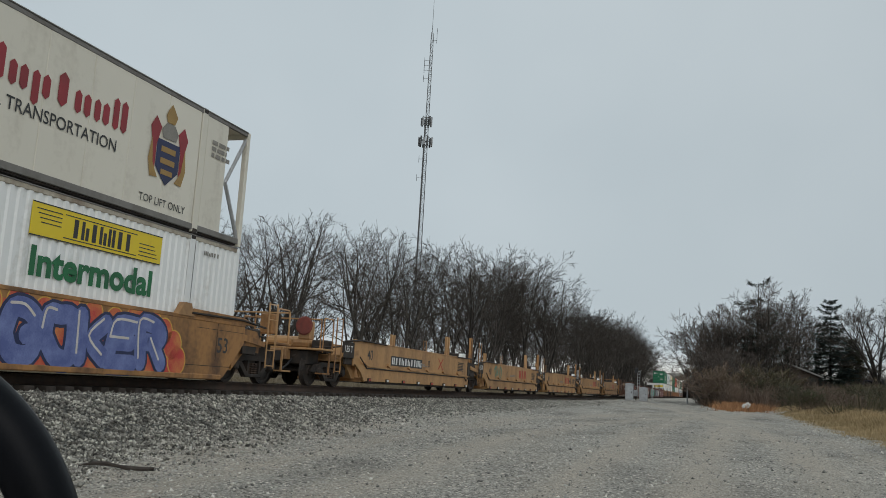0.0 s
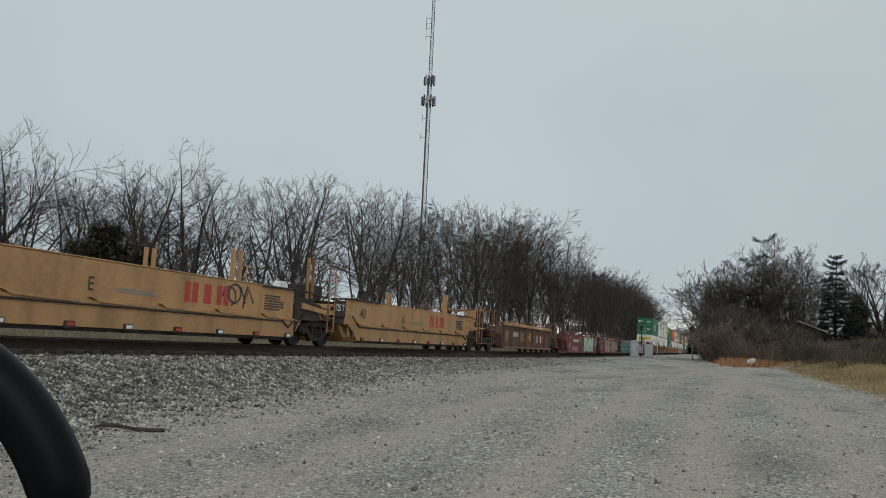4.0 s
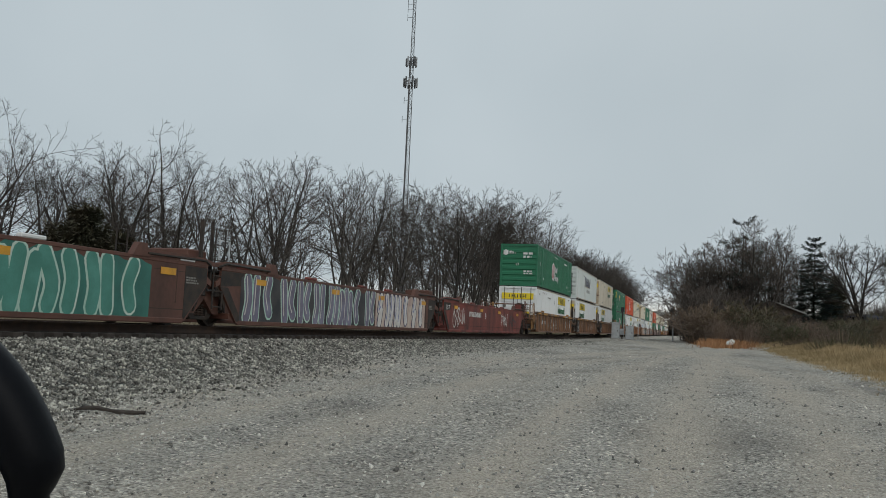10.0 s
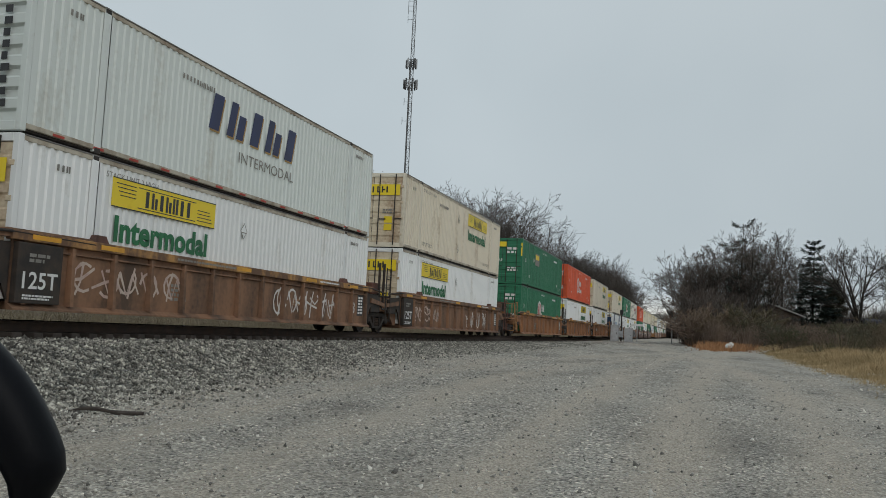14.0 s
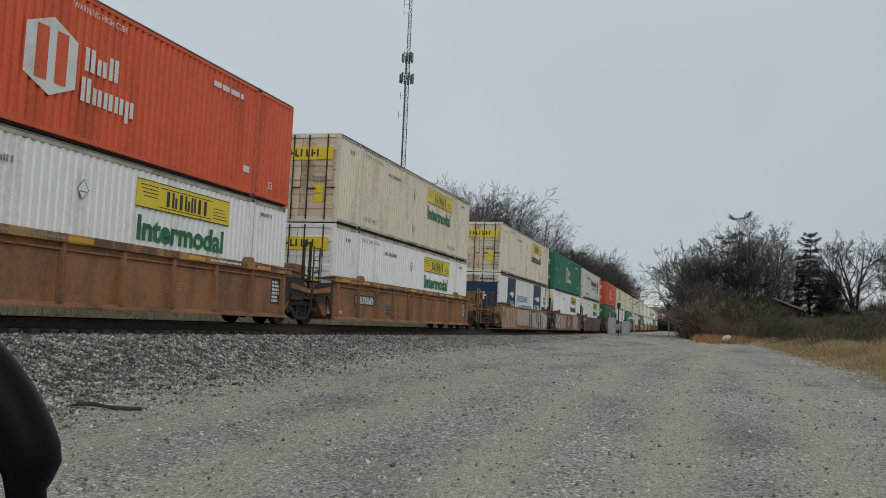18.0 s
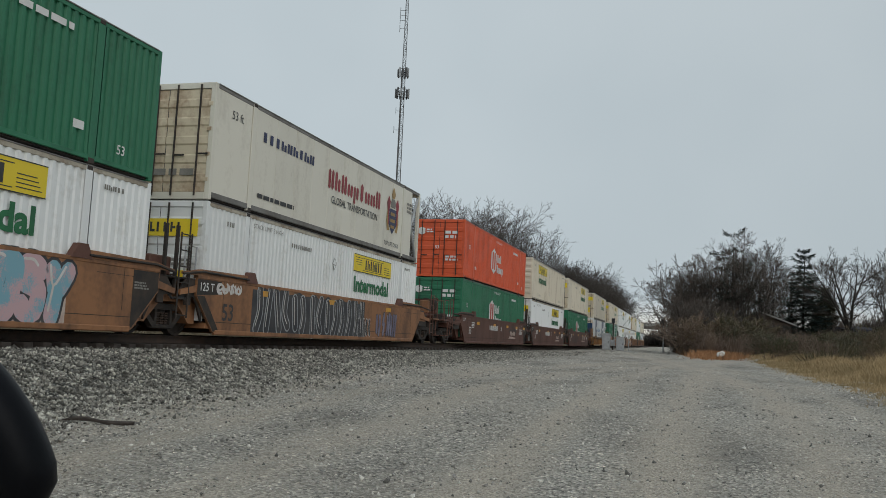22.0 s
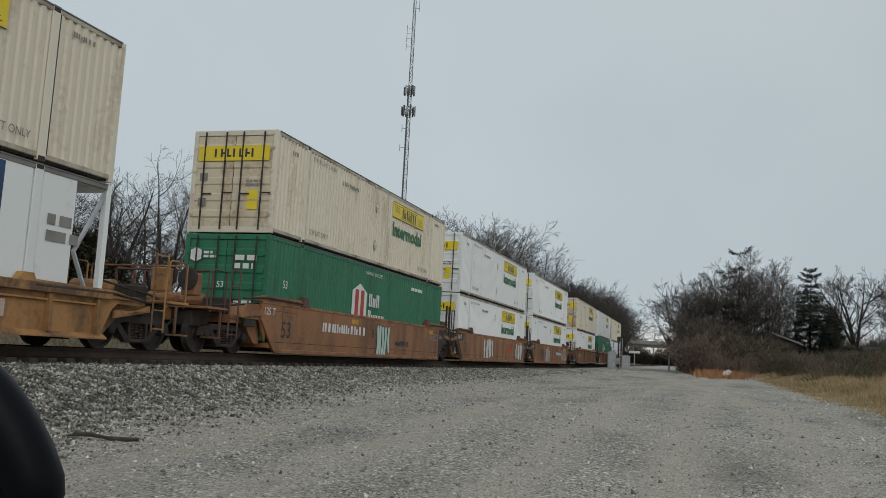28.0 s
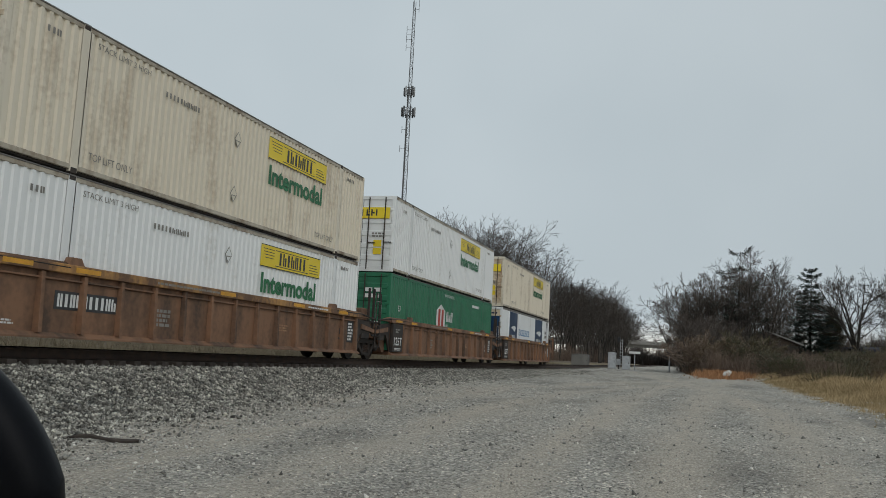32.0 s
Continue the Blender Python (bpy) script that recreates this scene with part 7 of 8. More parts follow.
def scribble(parent, y0, y1, z0, z1, mat, seed, x, n=5, pen=0.035):
    """A quick tag: crooked strokes in a row, each a ribbon of paint."""
    rs = random.Random(seed)
    w, h = (y1 - y0) / n, z1 - z0
    tag = []
    for i in range(n):
        m = Mesh()
        for k in range(3):
            form = rs.randrange(4)
            cy, cz = y0 + (i + rs.uniform(0.3, 0.7)) * w, z0 + h * rs.uniform(0.4, 0.6)
            if form == 0:
                pts = [(cy - 0.1 * w, z0 + 0.05 * h), (cy + rs.uniform(-0.1, 0.1) * w, cz), (cy + 0.15 * w, z1 - 0.05 * h)]
            elif form == 1:
                a0 = rs.uniform(0, 6.28)
                pts = [(cy + 0.4 * w * math.cos(a0 + 0.55 * q), cz + 0.38 * h * math.sin(a0 + 0.55 * q)) for q in range(9)]
            elif form == 2:
                pts = [(cy - 0.45 * w, cz + 0.3 * h), (cy - 0.1 * w, cz - 0.35 * h), (cy + 0.1 * w, cz + 0.25 * h), (cy + 0.45 * w, cz - 0.3 * h)]
            else:
                pts = [(cy - 0.5 * w, cz + rs.uniform(-0.3, 0.3) * h), (cy, cz + rs.uniform(-0.1, 0.1) * h), (cy + 0.5 * w, cz + rs.uniform(-0.3, 0.3) * h)]
            lift = x + 0.001 * (k + 1)
            v = []
            for q, (p, r) in enumerate(pts):
                p2, r2 = pts[min(q + 1, len(pts) - 1)]
                p1, r1 = pts[max(q - 1, 0)]
                d = math.hypot(p2 - p1, r2 - r1) or 1.0
                t = pen * rs.uniform(0.6, 1.1)
                v += [(lift, p - (r2 - r1) / d * t, r + (p2 - p1) / d * t), (lift, p + (r2 - r1) / d * t, r - (p2 - p1) / d * t)]
            m.add(v, [(2 * q, 2 * q + 1, 2 * q + 3, 2 * q + 2) for q in range(len(pts) - 1)])
        tag.append(m)
    part("spray_stroke", tag, mat, parent, "thin sprayed tag")


def reflectors(t, x, z, places):
    for y in places:
        part("reflector", Mesh().box(x, x + 0.004, y - 0.28, y + 0.28, z - 0.075, z + 0.075), REFLECT, t)


def ribbed_side(t, s, half, mat, chord, ribs, top=1.56, bottom=0.2):
    """A side of pressed plate between two chords, stiffened by upright ribs."""
    x = 1.36 * s
    p = part("side_wall", Mesh().box(*sorted((x, x - 0.02 * s)), -half, half, bottom + 0.05, top - 0.1), mat, t)
    part("top_chord", Mesh().box(*sorted((1.32 * s, 1.48 * s)), -half - 0.1, half + 0.1, top - 0.17, top, 0.012), chord, p, "worn yellow-streaked top chord")
    part("bottom_chord", Mesh().prism([(1.35 * s, bottom), (1.5 * s, bottom), (1.5 * s, bottom + 0.03), (1.38 * s, bottom + 0.11), (1.35 * s, bottom + 0.11)], -half, half, 1), mat, p)
    part("pipe", Mesh().tube([(1.4 * s, -half + 0.2, top - 0.29), (1.4 * s, half - 0.2, top - 0.29)], 0.024, 5), mat, p)
    shared = None
    for k in range(ribs if s > 0 else 0):
        y = -half + 0.25 + (2 * half - 0.5) * k / (ribs - 1)
        if shared is None:
            m = Mesh()
            lo, hi = 0.125, 0.085
            m.add([(1.362 * s, -0.06, bottom + 0.1), (1.362 * s, 0.06, bottom + 0.1), (1.362 * s + lo * s, 0.045, bottom + 0.1), (1.362 * s + lo * s, -0.045, bottom + 0.1),
                   (1.362 * s, -0.06, top - 0.18), (1.362 * s, 0.06, top - 0.18), (1.362 * s + hi * s, 0.045, top - 0.18), (1.362 * s + hi * s, -0.045, top - 0.18)],
                  [(0, 1, 2, 3), (7, 6, 5, 4), (0, 4, 5, 1), (1, 5, 6, 2), (2, 6, 7, 3), (3, 7, 4, 0)])
            shared = m.data("rib", mat)
        part("rib", shared, None, p).location = (0, y, 0)
    return p


def smooth_side(t, s, half, mat, top=1.42, bottom=0.08, ledge=False, trim=None):
    """A smooth plate side whose lower corners are cut away towards the trucks."""
    if not ledge:
        out = [(-half - 0.45, top), (half + 0.45, top), (half + 0.45, 0.95), (half - 0.35, bottom + 0.05), (half - 0.5, bottom), (-half + 0.5, bottom), (-half + 0.35, bottom + 0.05), (-half - 0.45, 0.95)]
        p = part("side_wall", Mesh().prism(out, *sorted((1.36 * s, 1.42 * s)), 0), mat, t)
        part("top_chord", Mesh().box(*sorted((1.3 * s, 1.435 * s)), -half - 0.45, half + 0.45, top - 0.06, top + 0.02, 0.01), mat, p)
        part("bottom_chord", Mesh().box(*sorted((1.34 * s, 1.44 * s)), -half + 0.45, half - 0.45, bottom - 0.02, bottom + 0.1, 0.02), mat, p)
        part("weld_seam", Mesh().box(*sorted((1.42 * s, 1.4225 * s)), -half + 0.1, half - 0.1, 0.36, 0.374), DARKSTEEL, p)
        for e in (-1, 1)[:2 if s > 0 else 0]:
            part("panel_joint", Mesh().box(*sorted((1.42 * s, 1.4225 * s)), e * (half - 0.75) - 0.006, e * (half - 0.75) + 0.006, 0.5, top - 0.07), DARKSTEEL, p)
            part("panel_joint", Mesh().box(*sorted((1.42 * s, 1.4225 * s)), *sorted((e * (half - 1.6), e * (half + 0.4))), 1.2, 1.21), DARKSTEEL, p)
        return p
    p = part("side_wall", Mesh().box(*sorted((1.34 * s, 1.4 * s)), -half - 0.65, half - 0.25, 0.7, 1.5, 0.012), mat, t)
    part("lower_skirt", Mesh().prism([(-half - 0.6, 0.74), (half - 0.25, 0.74), (half - 0.25, 0.3), (half - 0.35, 0.24), (-half + 0.2, 0.24), (-half - 0.1, 0.5)], *sorted((1.38 * s, 1.45 * s)), 0), mat, p)
    n = 6
    w = 2 * half / n
    for k in range(n):
        a = -half + k * w
        part("ledge", Mesh().prism([(a + 0.15, 0.8), (a + 0.35, 0.72), (a + w - 0.1, 0.68), (a + w - 0.1, 0.73), (a + 0.4, 0.78), (a + 0.2, 0.86)], *sorted((1.4 * s, 1.48 * s)), 0), mat, p)
    for k in range(8 if s > 0 else 0):
        a = -half + 0.6 + k * (2 * half - 1.2) / 7
        lug = part("tie_lug", Mesh().box(*sorted((1.4 * s, 1.49 * s)), a - 0.13, a + 0.13, 0.2, 0.34, 0.01), DARKSTEEL, p)
        part("lug_plate", Mesh().box(*sorted((1.492 * s, 1.497 * s)), a - 0.09, a + 0.09, 0.25, 0.32), INK_WHITE if k % 2 else INK_RED, lug)
    part("conduit", Mesh().tube([(1.475 * s, -half - 0.3, 0.98), (1.475 * s, -half + 0.3, 0.66), (1.475 * s, half - 0.9, 0.655), (1.475 * s, half - 0.6, 0.5), (1.475 * s, half - 0.2, 0.74), (1.475 * s, half + 0.4, 0.74)], 0.022, 5), DARKSTEEL, p, "dark pipe along the ledge")
    part("top_lip", Mesh().box(*sorted((1.33 * s, 1.415 * s)), -half - 0.65, half - 0.25, 1.502, 1.53, 0.006), mat, p)
    part("under_sill", Mesh().box(*sorted((1.2 * s, 1.36 * s)), -half + 0.5, half - 0.5, 0.16, 0.26), DARKSTEEL, p)
    return p


def well_car(label, style, well, mat, trim, back, front, joint_back, joint_front, chord=None, ribs=14, top=1.56, group="well cars of the train"):
    """One unit. well: length of the trough; back, front: reach from the middle to the coupling or joint."""
    t = tagged(new("well_car"), label, "rail car", group)
    half = well / 2
    for s in (1, -1):
        if style == "ribbed":
            ribbed_side(t, s, half, mat, chord or mat, ribs, top)
        elif style == "smooth_yellow":
            smooth_side(t, s, half, mat, ledge=True, trim=trim)
        else:
            smooth_side(t, s, half - 0.1, mat)
    for e, reach, joint in ((-1, back, joint_back), (1, front, joint_front)):
        car_end(t, e, half, reach, joint, mat, trim, style, 1.56 - top)
        if not joint:
            truck(t, (reach - 1.78) * e)
        elif e > 0:
            truck(t, reach)
    for k in range(5):
        y = -half + 0.4 + k * (well - 0.8) / 4
        part("floor_beam", Mesh().box(-1.35, 1.35, y - 0.18, y + 0.18, 0.2, 0.34, 0.01), mat, t)
    part("floor_strap", Mesh().box(-0.2, 0.2, -half, half, 0.22, 0.3), mat, t)
    return t


def number_plate(t, y0, y1, z0, z1, x, dark=True, ink=INK_WHITE, chars=10, seed=1):
    p = part("number_panel", Mesh().box(x, x + 0.004, y0 - 0.06, y1 + 0.06, z0 - 0.05, z1 + 0.05), BLACK, t) if dark else t
    small_print(p, "number_bar", glyph_bars(y0, y1, z0, z1, chars, x + 0.006, seed), ink)


def data_mark(t, half, x, ink, seed=1, size="53", z=0.75):
    """Small stencilled data near both ends of a car side."""
    bars_side(t, "data_mark", -half + 1.6, -half + 2.3, 0.85, 1.15, 4, x, ink, seed)
    bars_side(t, "data_mark", half - 1.9, half - 0.9, 0.7, 1.05, 5, x, ink, seed + 1)
    bars_side(t, "data_mark", half - 3.0, half - 2.5, 1.0, 1.2, 3, x, ink, seed + 2)
    if size:
        write_side("size_mark", size, -half + 0.85, z, 0.34, x, ink, t, 0.01)


CLEAR = 0.36
STACK = CLEAR + CH + 0.012
TRAIN = []


def on_train(ob, s0, lift=0.0):
    TRAIN.append((ob, s0, lift))
    return ob


# prototypes of the boxes; each is placed once and copied for the rest
PROTO = {}


def load(kind, s0, lift):
    makers = {
        "jc": lambda: banner_box("container", "weathered cream corrugated container with a yellow name board", CREAM, DOOR_CREAM),
        "jw": lambda: banner_box("container", "white corrugated container with a yellow name board", WHITE, WHITE),
        "jl": lambda: banner_box("container", "white corrugated container, yellow board towards its doors", WHITE, DOOR_CREAM, left=True),
        "jf": lambda: banner_box("container", "dented cream container with a closed ribbed end", CREAM, CREAM, left=True, front=True),
        "jp": lambda: banner_box("container", "clean white container with a black-edged yellow board", WHITE, WHITE, plain=True),
        "hg": lambda: badge_box("container", "dark green corrugated container with a white badge", GREEN, INK_RED),
        "hf": lambda: badge_box("container", "dark green corrugated container with a ribbed closed end", GREEN, INK_RED, front=True),
        "ho": lambda: badge_box("container", "orange-red corrugated container with a white badge", ORANGE, ORANGE),
        "em": lambda: badge_box("container", "green corrugated container with yellow corner marks", GREEN, INK_RED, yellow_mark=True),
        "cr": crest_box, "kl": blue_panel_box, "sw": shape_box,
    }
    if kind not in PROTO:
        PROTO[kind] = makers[kind]()
        ob = PROTO[kind]
    else:
        ob = copy_thing(PROTO[kind], Matrix.Identity(4))
    return on_train(ob, s0, lift)


# (middle on the train, upper box, lower box)
LOADS = [(-253.5, "cr", "jw"), (-33.2, "hf", "jw"), (-13.55, "sw", "jl"), (6.05, "jc", "jl"), (28.7, "em", "hg"), (48.25, "ho", "jw"), (67.7, "jc", "jw"),
         (91.2, "jc", "kl"), (110.6, "hg", "jw"), (129.0, "cr", "jw"), (152.55, "ho", "hg"), (171.4, "jf", "jw"), (190.5, "jc", "hg"), (213.4, "jc", "kl"),
         (236.2, "jc", "hg"), (255.25, "jw", "jw"), (274.1, "jp", "jw"), (297.0, "jc", "jw"), (316.35, "jw", "hg"), (335.2, "jc", "kl")]
for s0, up, low in LOADS:
    load(low, s0, CLEAR)
    load(up, s0, STACK)


def car_set(middles, well, make, lead, tail):
    """The units of one articulated car, end to end. lead, tail: reach of its outer couplers."""
    out = []
    for i, c in enumerate(middles):
        back = lead if i == 0 else (c - middles[i - 1]) / 2
        front = tail if i == len(middles) - 1 else (middles[i + 1] - c) / 2
        out.append(on_train(make(i, back, front, i > 0, i < len(middles) - 1), c))
    return out


def marks_ribbed(t, x, seed, number=True, size="53"):
    if number:
        number_plate(t, -6.25, -4.55, 0.78, 1.02, 1.362, True, INK_WHITE, 10, seed)
    for k, y in enumerate((-7.4, -5.6, -0.5, 3.4, 6.6)):
        part("reflector", Mesh().box(1.482, 1.486, y - 0.35, y + 0.35, 1.43, 1.52), REFLECT, t)
    bars_side(t, "chord_mark", -3.4, -0.9, 1.44, 1.51, 1, 1.482, INK_GREY, seed)
    bars_side(t, "chord_mark", 4.0, 5.4, 1.44, 1.51, 1, 1.482, INK_WHITE, seed + 3)
    bars_side(t, "panel_mark", -3.4, -2.6, 0.55, 0.95, 4, 1.362, INK_GREY, seed + 1)
    bars_side(t, "panel_mark", 2.5, 3.1, 0.7, 0.9, 3, 1.362, GRAF_ORANGE, seed + 2)
    bars_side(t, "panel_mark", -7.7, -7.2, 0.4, 0.5, 2, 1.362, INK_WHITE, seed + 5)
    part("black_plate", Mesh().box(1.362, 1.366, 7.25, 7.75, 0.55, 1.25), BLACK, t)
    bars_side(t, "plate_line", 7.3, 7.7, 0.6, 1.2, 6, 1.368, INK_WHITE, seed + 6)
    if size:
        write_side("size_mark", size, 6.8, 0.8, 0.36, 1.366, BLACK if number else INK_WHITE, t, 0.01)


def end_plate(t):
    p = part("end_plate", Mesh().box(1.37, 1.495, -8.06, -6.98, 0.32, 1.36, 0.01), DARKSTEEL, t, "black end plate with white figures")
    write_side("size_mark", "125T", -7.5, 0.72, 0.3, 1.498, INK_WHITE, p, 0.015, 0.85)
    bars_side(p, "plate_line", -7.9, -7.15, 0.38, 0.48, 2, 1.498, INK_WHITE, 66)
    bars_side(p, "plate_line", -7.8, -7.3, 1.02, 1.2, 2, 1.498, INK_GREY, 67)


def make_rib_lead(i, b, f, jb, jf):
    t = well_car("rust-brown ribbed well car with a worn yellow top chord", "ribbed", 16.2, BROWN, DARKBROWN if i else CHORD, b, f, jb, jf, CHORD if i < 2 else BROWN, 14)
    marks_ribbed(t, 1.37, 60 + i, i == 0)
    if i == 0:
        spray(t, -2.1, 1.2, 0.35, 1.2, GRAF_WHITE, GRAF_WHITE, 7, 1.366, 4, thin=True)
        spray(t, 4.7, 5.6, 0.4, 1.2, GRAF_WHITE, GRAF_WHITE, 9, 1.366, 2, thin=True)
    else:
        spray(t, -6.6, -3.0, 0.5, 1.2, GRAF_WHITE, GRAF_PINK, 11 + i, 1.366, 5, thin=True)
        spray(t, 1.4, 5.6, 0.35, 1.2, GRAF_WHITE, GRAF_WHITE, 17 + i, 1.366, 6, thin=True)
        end_plate(t)
    return t


def make_rib_orange(i, b, f, jb, jf):
    t = well_car("red-brown ribbed well car with an ochre top chord", "ribbed", 16.2, TAN, OCHRE, b, f, jb, jf, CHORD, 10)
    marks_ribbed(t, 1.37, 70 + i, i == 2, None)
    write_side("size_mark", "53", -3.0, 0.62, 0.36, 1.366, BLACK, t, 0.01)
    return t


def make_rib_tan(i, b, f, jb, jf):
    t = well_car("brown smooth-sided well car covered in graffiti", "smooth", 16.2, TAN, DARKBROWN, b, f, jb, jf)
    if i == 0:
        spray(t, -7.6, -3.6, 0.12, 1.4, GRAF_ORANGE, GRAF_WHITE, 81, 1.424, 5, GRAF_ORANGE, fat=0.1)
        spray(t, -3.4, 0.4, 0.3, 1.3, GRAF_PINK, GRAF_WHITE, 82, 1.424, 7)
        spray(t, 0.6, 6.6, 0.1, 1.4, GRAF_WHITE, GRAF_BLACK, 83, 1.424, 7, GRAF_UMBER, fat=0.085)
        spray(t, 6.5, 7.7, 0.2, 1.2, GRAF_MINT, GRAF_TEAL, 89, 1.424, 2, fat=0.1)
    elif i == 1:
        spray(t, -7.7, -5.3, 0.2, 1.35, GRAF_WHITE, INK_NAVY, 84, 1.424, word="CHAS", fat=0.1, shine=GRAF_VIOLET)
        spray(t, -5.1, -2.2, 0.1, 1.4, GRAF_PINK, GRAF_BLACK, 73, 1.424, 4, GRAF_ORANGE, fat=0.13)
        spray(t, -0.6, 0.6, 0.3, 1.2, GRAF_WHITE, GRAF_WHITE, 85, 1.424, 3, thin=True)
        spray(t, 2.4, 5.6, 0.1, 1.4, GRAF_SKY, GRAF_BLACK, 86, 1.424, word="BOOSY", fat=0.15, wash=GRAF_PINK, shine=GRAF_WHITE)
    else:
        spray(t, -5.8, 2.2, 0.08, 1.4, GRAF_BLACK, GRAF_GREY, 87, 1.424, 7, GRAF_BLACK, fat=0.1, shine=GRAF_WHITE)
        spray(t, 1.6, 3.0, 0.12, 0.8, GRAF_BLACK, GRAF_WHITE, 74, 1.424, 3, fat=0.1)
        spray(t, 3.3, 5.6, 0.2, 1.1, GRAF_VIOLET, GRAF_BLACK, 75, 1.424, 4, fat=0.09)
        spray(t, -7.6, -6.4, 1.05, 1.35, GRAF_WHITE, GRAF_WHITE, 88, 1.424, 4, thin=True)
        write_side("size_mark", "53", -7.0, 0.62, 0.42, 1.426, BLACK, t, 0.01)
        write_side("size_mark", "125 T", -8.0, 1.18, 0.2, 1.426, INK_WHITE, t, 0.01)
    reflectors(t, 1.426, 1.2, (-5.2, -0.6, 4.6))
    return t


def make_sprayed(i, b, f, jb, jf):
    t = well_car("dark brown smooth-sided well car with white stencils", "smooth", 16.2, DARKBROWN, DARKBROWN, b, f, jb, jf)
    x = 1.426
    reflectors(t, x, 1.12, (-5.0, -1.1, 2.4, 5.2, 7.7))
    if i < 2:
        number_plate(t, -2.4, -0.2, 0.82, 1.08, x - 0.004, False, INK_WHITE, 10, 90 + i)
        write_side("unit_letter", "BC"[i], 0.7, 0.95, 0.28, x, INK_WHITE, t, 0.01)
        spray(t, 3.0, 5.2, 0.5, 1.3, GRAF_BLACK, GRAF_BLACK, 91 + i, x, 3, thin=True)
        part("swoosh", Mesh().prism([(2.8, 0.42), (4.9, 0.42), (5.0, 0.5), (3.2, 0.56)], x, x + 0.002, 0), GRAF_PINK, t)
        part("emblem_bar", glyph_bars(3.2, 4.9, 0.62, 0.86, 4, x + 0.003, 93), GRAF_PINK, t)
    else:
        part("emblem_bar", glyph_bars(2.2, 5.0, 0.72, 1.12, 4, x, 94), GRAF_PINK, t)
        part("swoosh", Mesh().prism([(1.6, 0.48), (4.6, 0.52), (4.6, 0.6), (2.2, 0.62)], x, x + 0.002, 0), GRAF_PINK, t)
        spray(t, -6.0, -1.0, 0.3, 1.3, GRAF_BLACK, GRAF_BLACK, 95, x, 6, thin=True)
    write_side("size_mark", "53", -6.7, 0.72, 0.36, x, INK_WHITE, t, 0.01)
    write_side("size_mark", "125 T", -7.9, 1.22, 0.16, x, INK_WHITE, t)
    data_mark(t, 8.0, x, INK_WHITE, 96 + i, None)
    for k, y in enumerate((6.0, 6.7)):
        write_side("line_mark", ("45", "48")[k], y, 1.22, 0.14, x, INK_WHITE, t)
    return t


def make_yellow_lone(i, b, f, jb, jf):
    t = well_car("ochre-tan ribbed well car, standing alone between couplers", "ribbed", 16.2, OCHRE, CHORD, b, f, jb, jf, CHORD, 13, 1.15)
    number_plate(t, -5.0, -2.9, 0.55, 0.78, 1.366, True, INK_WHITE, 10, 110)
    part("valve_box", Mesh().box(1.366, 1.45, -7.3, -6.95, 0.5, 0.75, 0.02), OCHRE, t)
    write_side("size_mark", "53", -0.1, 0.52, 0.34, 1.366, BLACK, t, 0.01)
    part("emblem_bar", glyph_bars(4.4, 5.6, 0.5, 0.8, 3, 1.366, 111), GRAF_PINK, t)
    return t


def make_plain_brown(i, b, f, jb, jf):
    t = well_car("orange-tan smooth-sided well car with black numerals", "smooth", 16.2, TAN, DARKBROWN, b, f, jb, jf)
    x = 1.426
    reflectors(t, x, 1.2, (-2.0, 6.4))
    if i == 0:
        number_plate(t, -4.6, -1.0, 0.78, 1.05, x - 0.004, False, INK_WHITE, 10, 120)
        write_side("unit_letter", "B", -0.3, 0.9, 0.28, x, BLACK, t, 0.01)
        spray(t, 0.0, 1.6, 0.1, 1.2, GRAF_MINT, INK_NAVY, 121, x, 3, fat=0.09)
        spray(t, 2.0, 3.5, 0.5, 0.72, GRAF_BLACK, GRAF_BLACK, 119, x, 6, thin=True)
    elif i == 1:
        spray(t, -3.4, -0.9, 0.16, 1.25, GRAF_WHITE, GRAF_BLACK, 122, x, 4, None)
        part("emblem_bar", glyph_bars(2.3, 4.0, 0.6, 1.1, 3, x, 123), INK_RED, t)
        spray(t, 4.8, 6.9, 0.16, 1.28, GRAF_WHITE, GRAF_BLACK, 124, x, 3, None)
        write_side("unit_letter", "C", 0.9, 0.95, 0.28, x, BLACK, t, 0.01)
    else:
        number_plate(t, 2.0, 4.6, 0.72, 0.95, x, True, INK_WHITE, 10, 125)
        spray(t, -5.6, -3.6, 0.15, 1.2, TAN, GRAF_BLACK, 126, x, 2, thin=True)
        spray(t, -2.9, -1.0, 0.14, 1.1, GRAF_GREY, GRAF_WHITE, 127, x, 4, fat=0.12)
        spray(t, 4.8, 7.6, 0.2, 1.3, GRAF_WHITE, GRAF_WHITE, 128, x, 4, thin=True)
        write_side("unit_letter", "A", 1.5, 0.85, 0.26, x, BLACK, t, 0.01)
    write_side("size_mark", "53", -7.0, 0.72, 0.46, x, BLACK, t, 0.012)
    write_side("size_mark", "125 T", -8.0, 1.18, 0.2, x, INK_WHITE, t, 0.01)
    bars_side(t, "data_mark", 6.2, 7.4, 0.85, 1.15, 4, x, INK_GREY, 129)
    return t


def make_last_brown(i, b, f, jb, jf):
    t = well_car("brown ribbed well car with orange-streaked top chord", "ribbed", 16.2, BROWN, BROWN, b, f, jb, jf, CHORD if i == 0 else BROWN, 15)
    marks_ribbed(t, 1.37, 130 + i, i == 0)
    if i:
        end_plate(t)
    return t


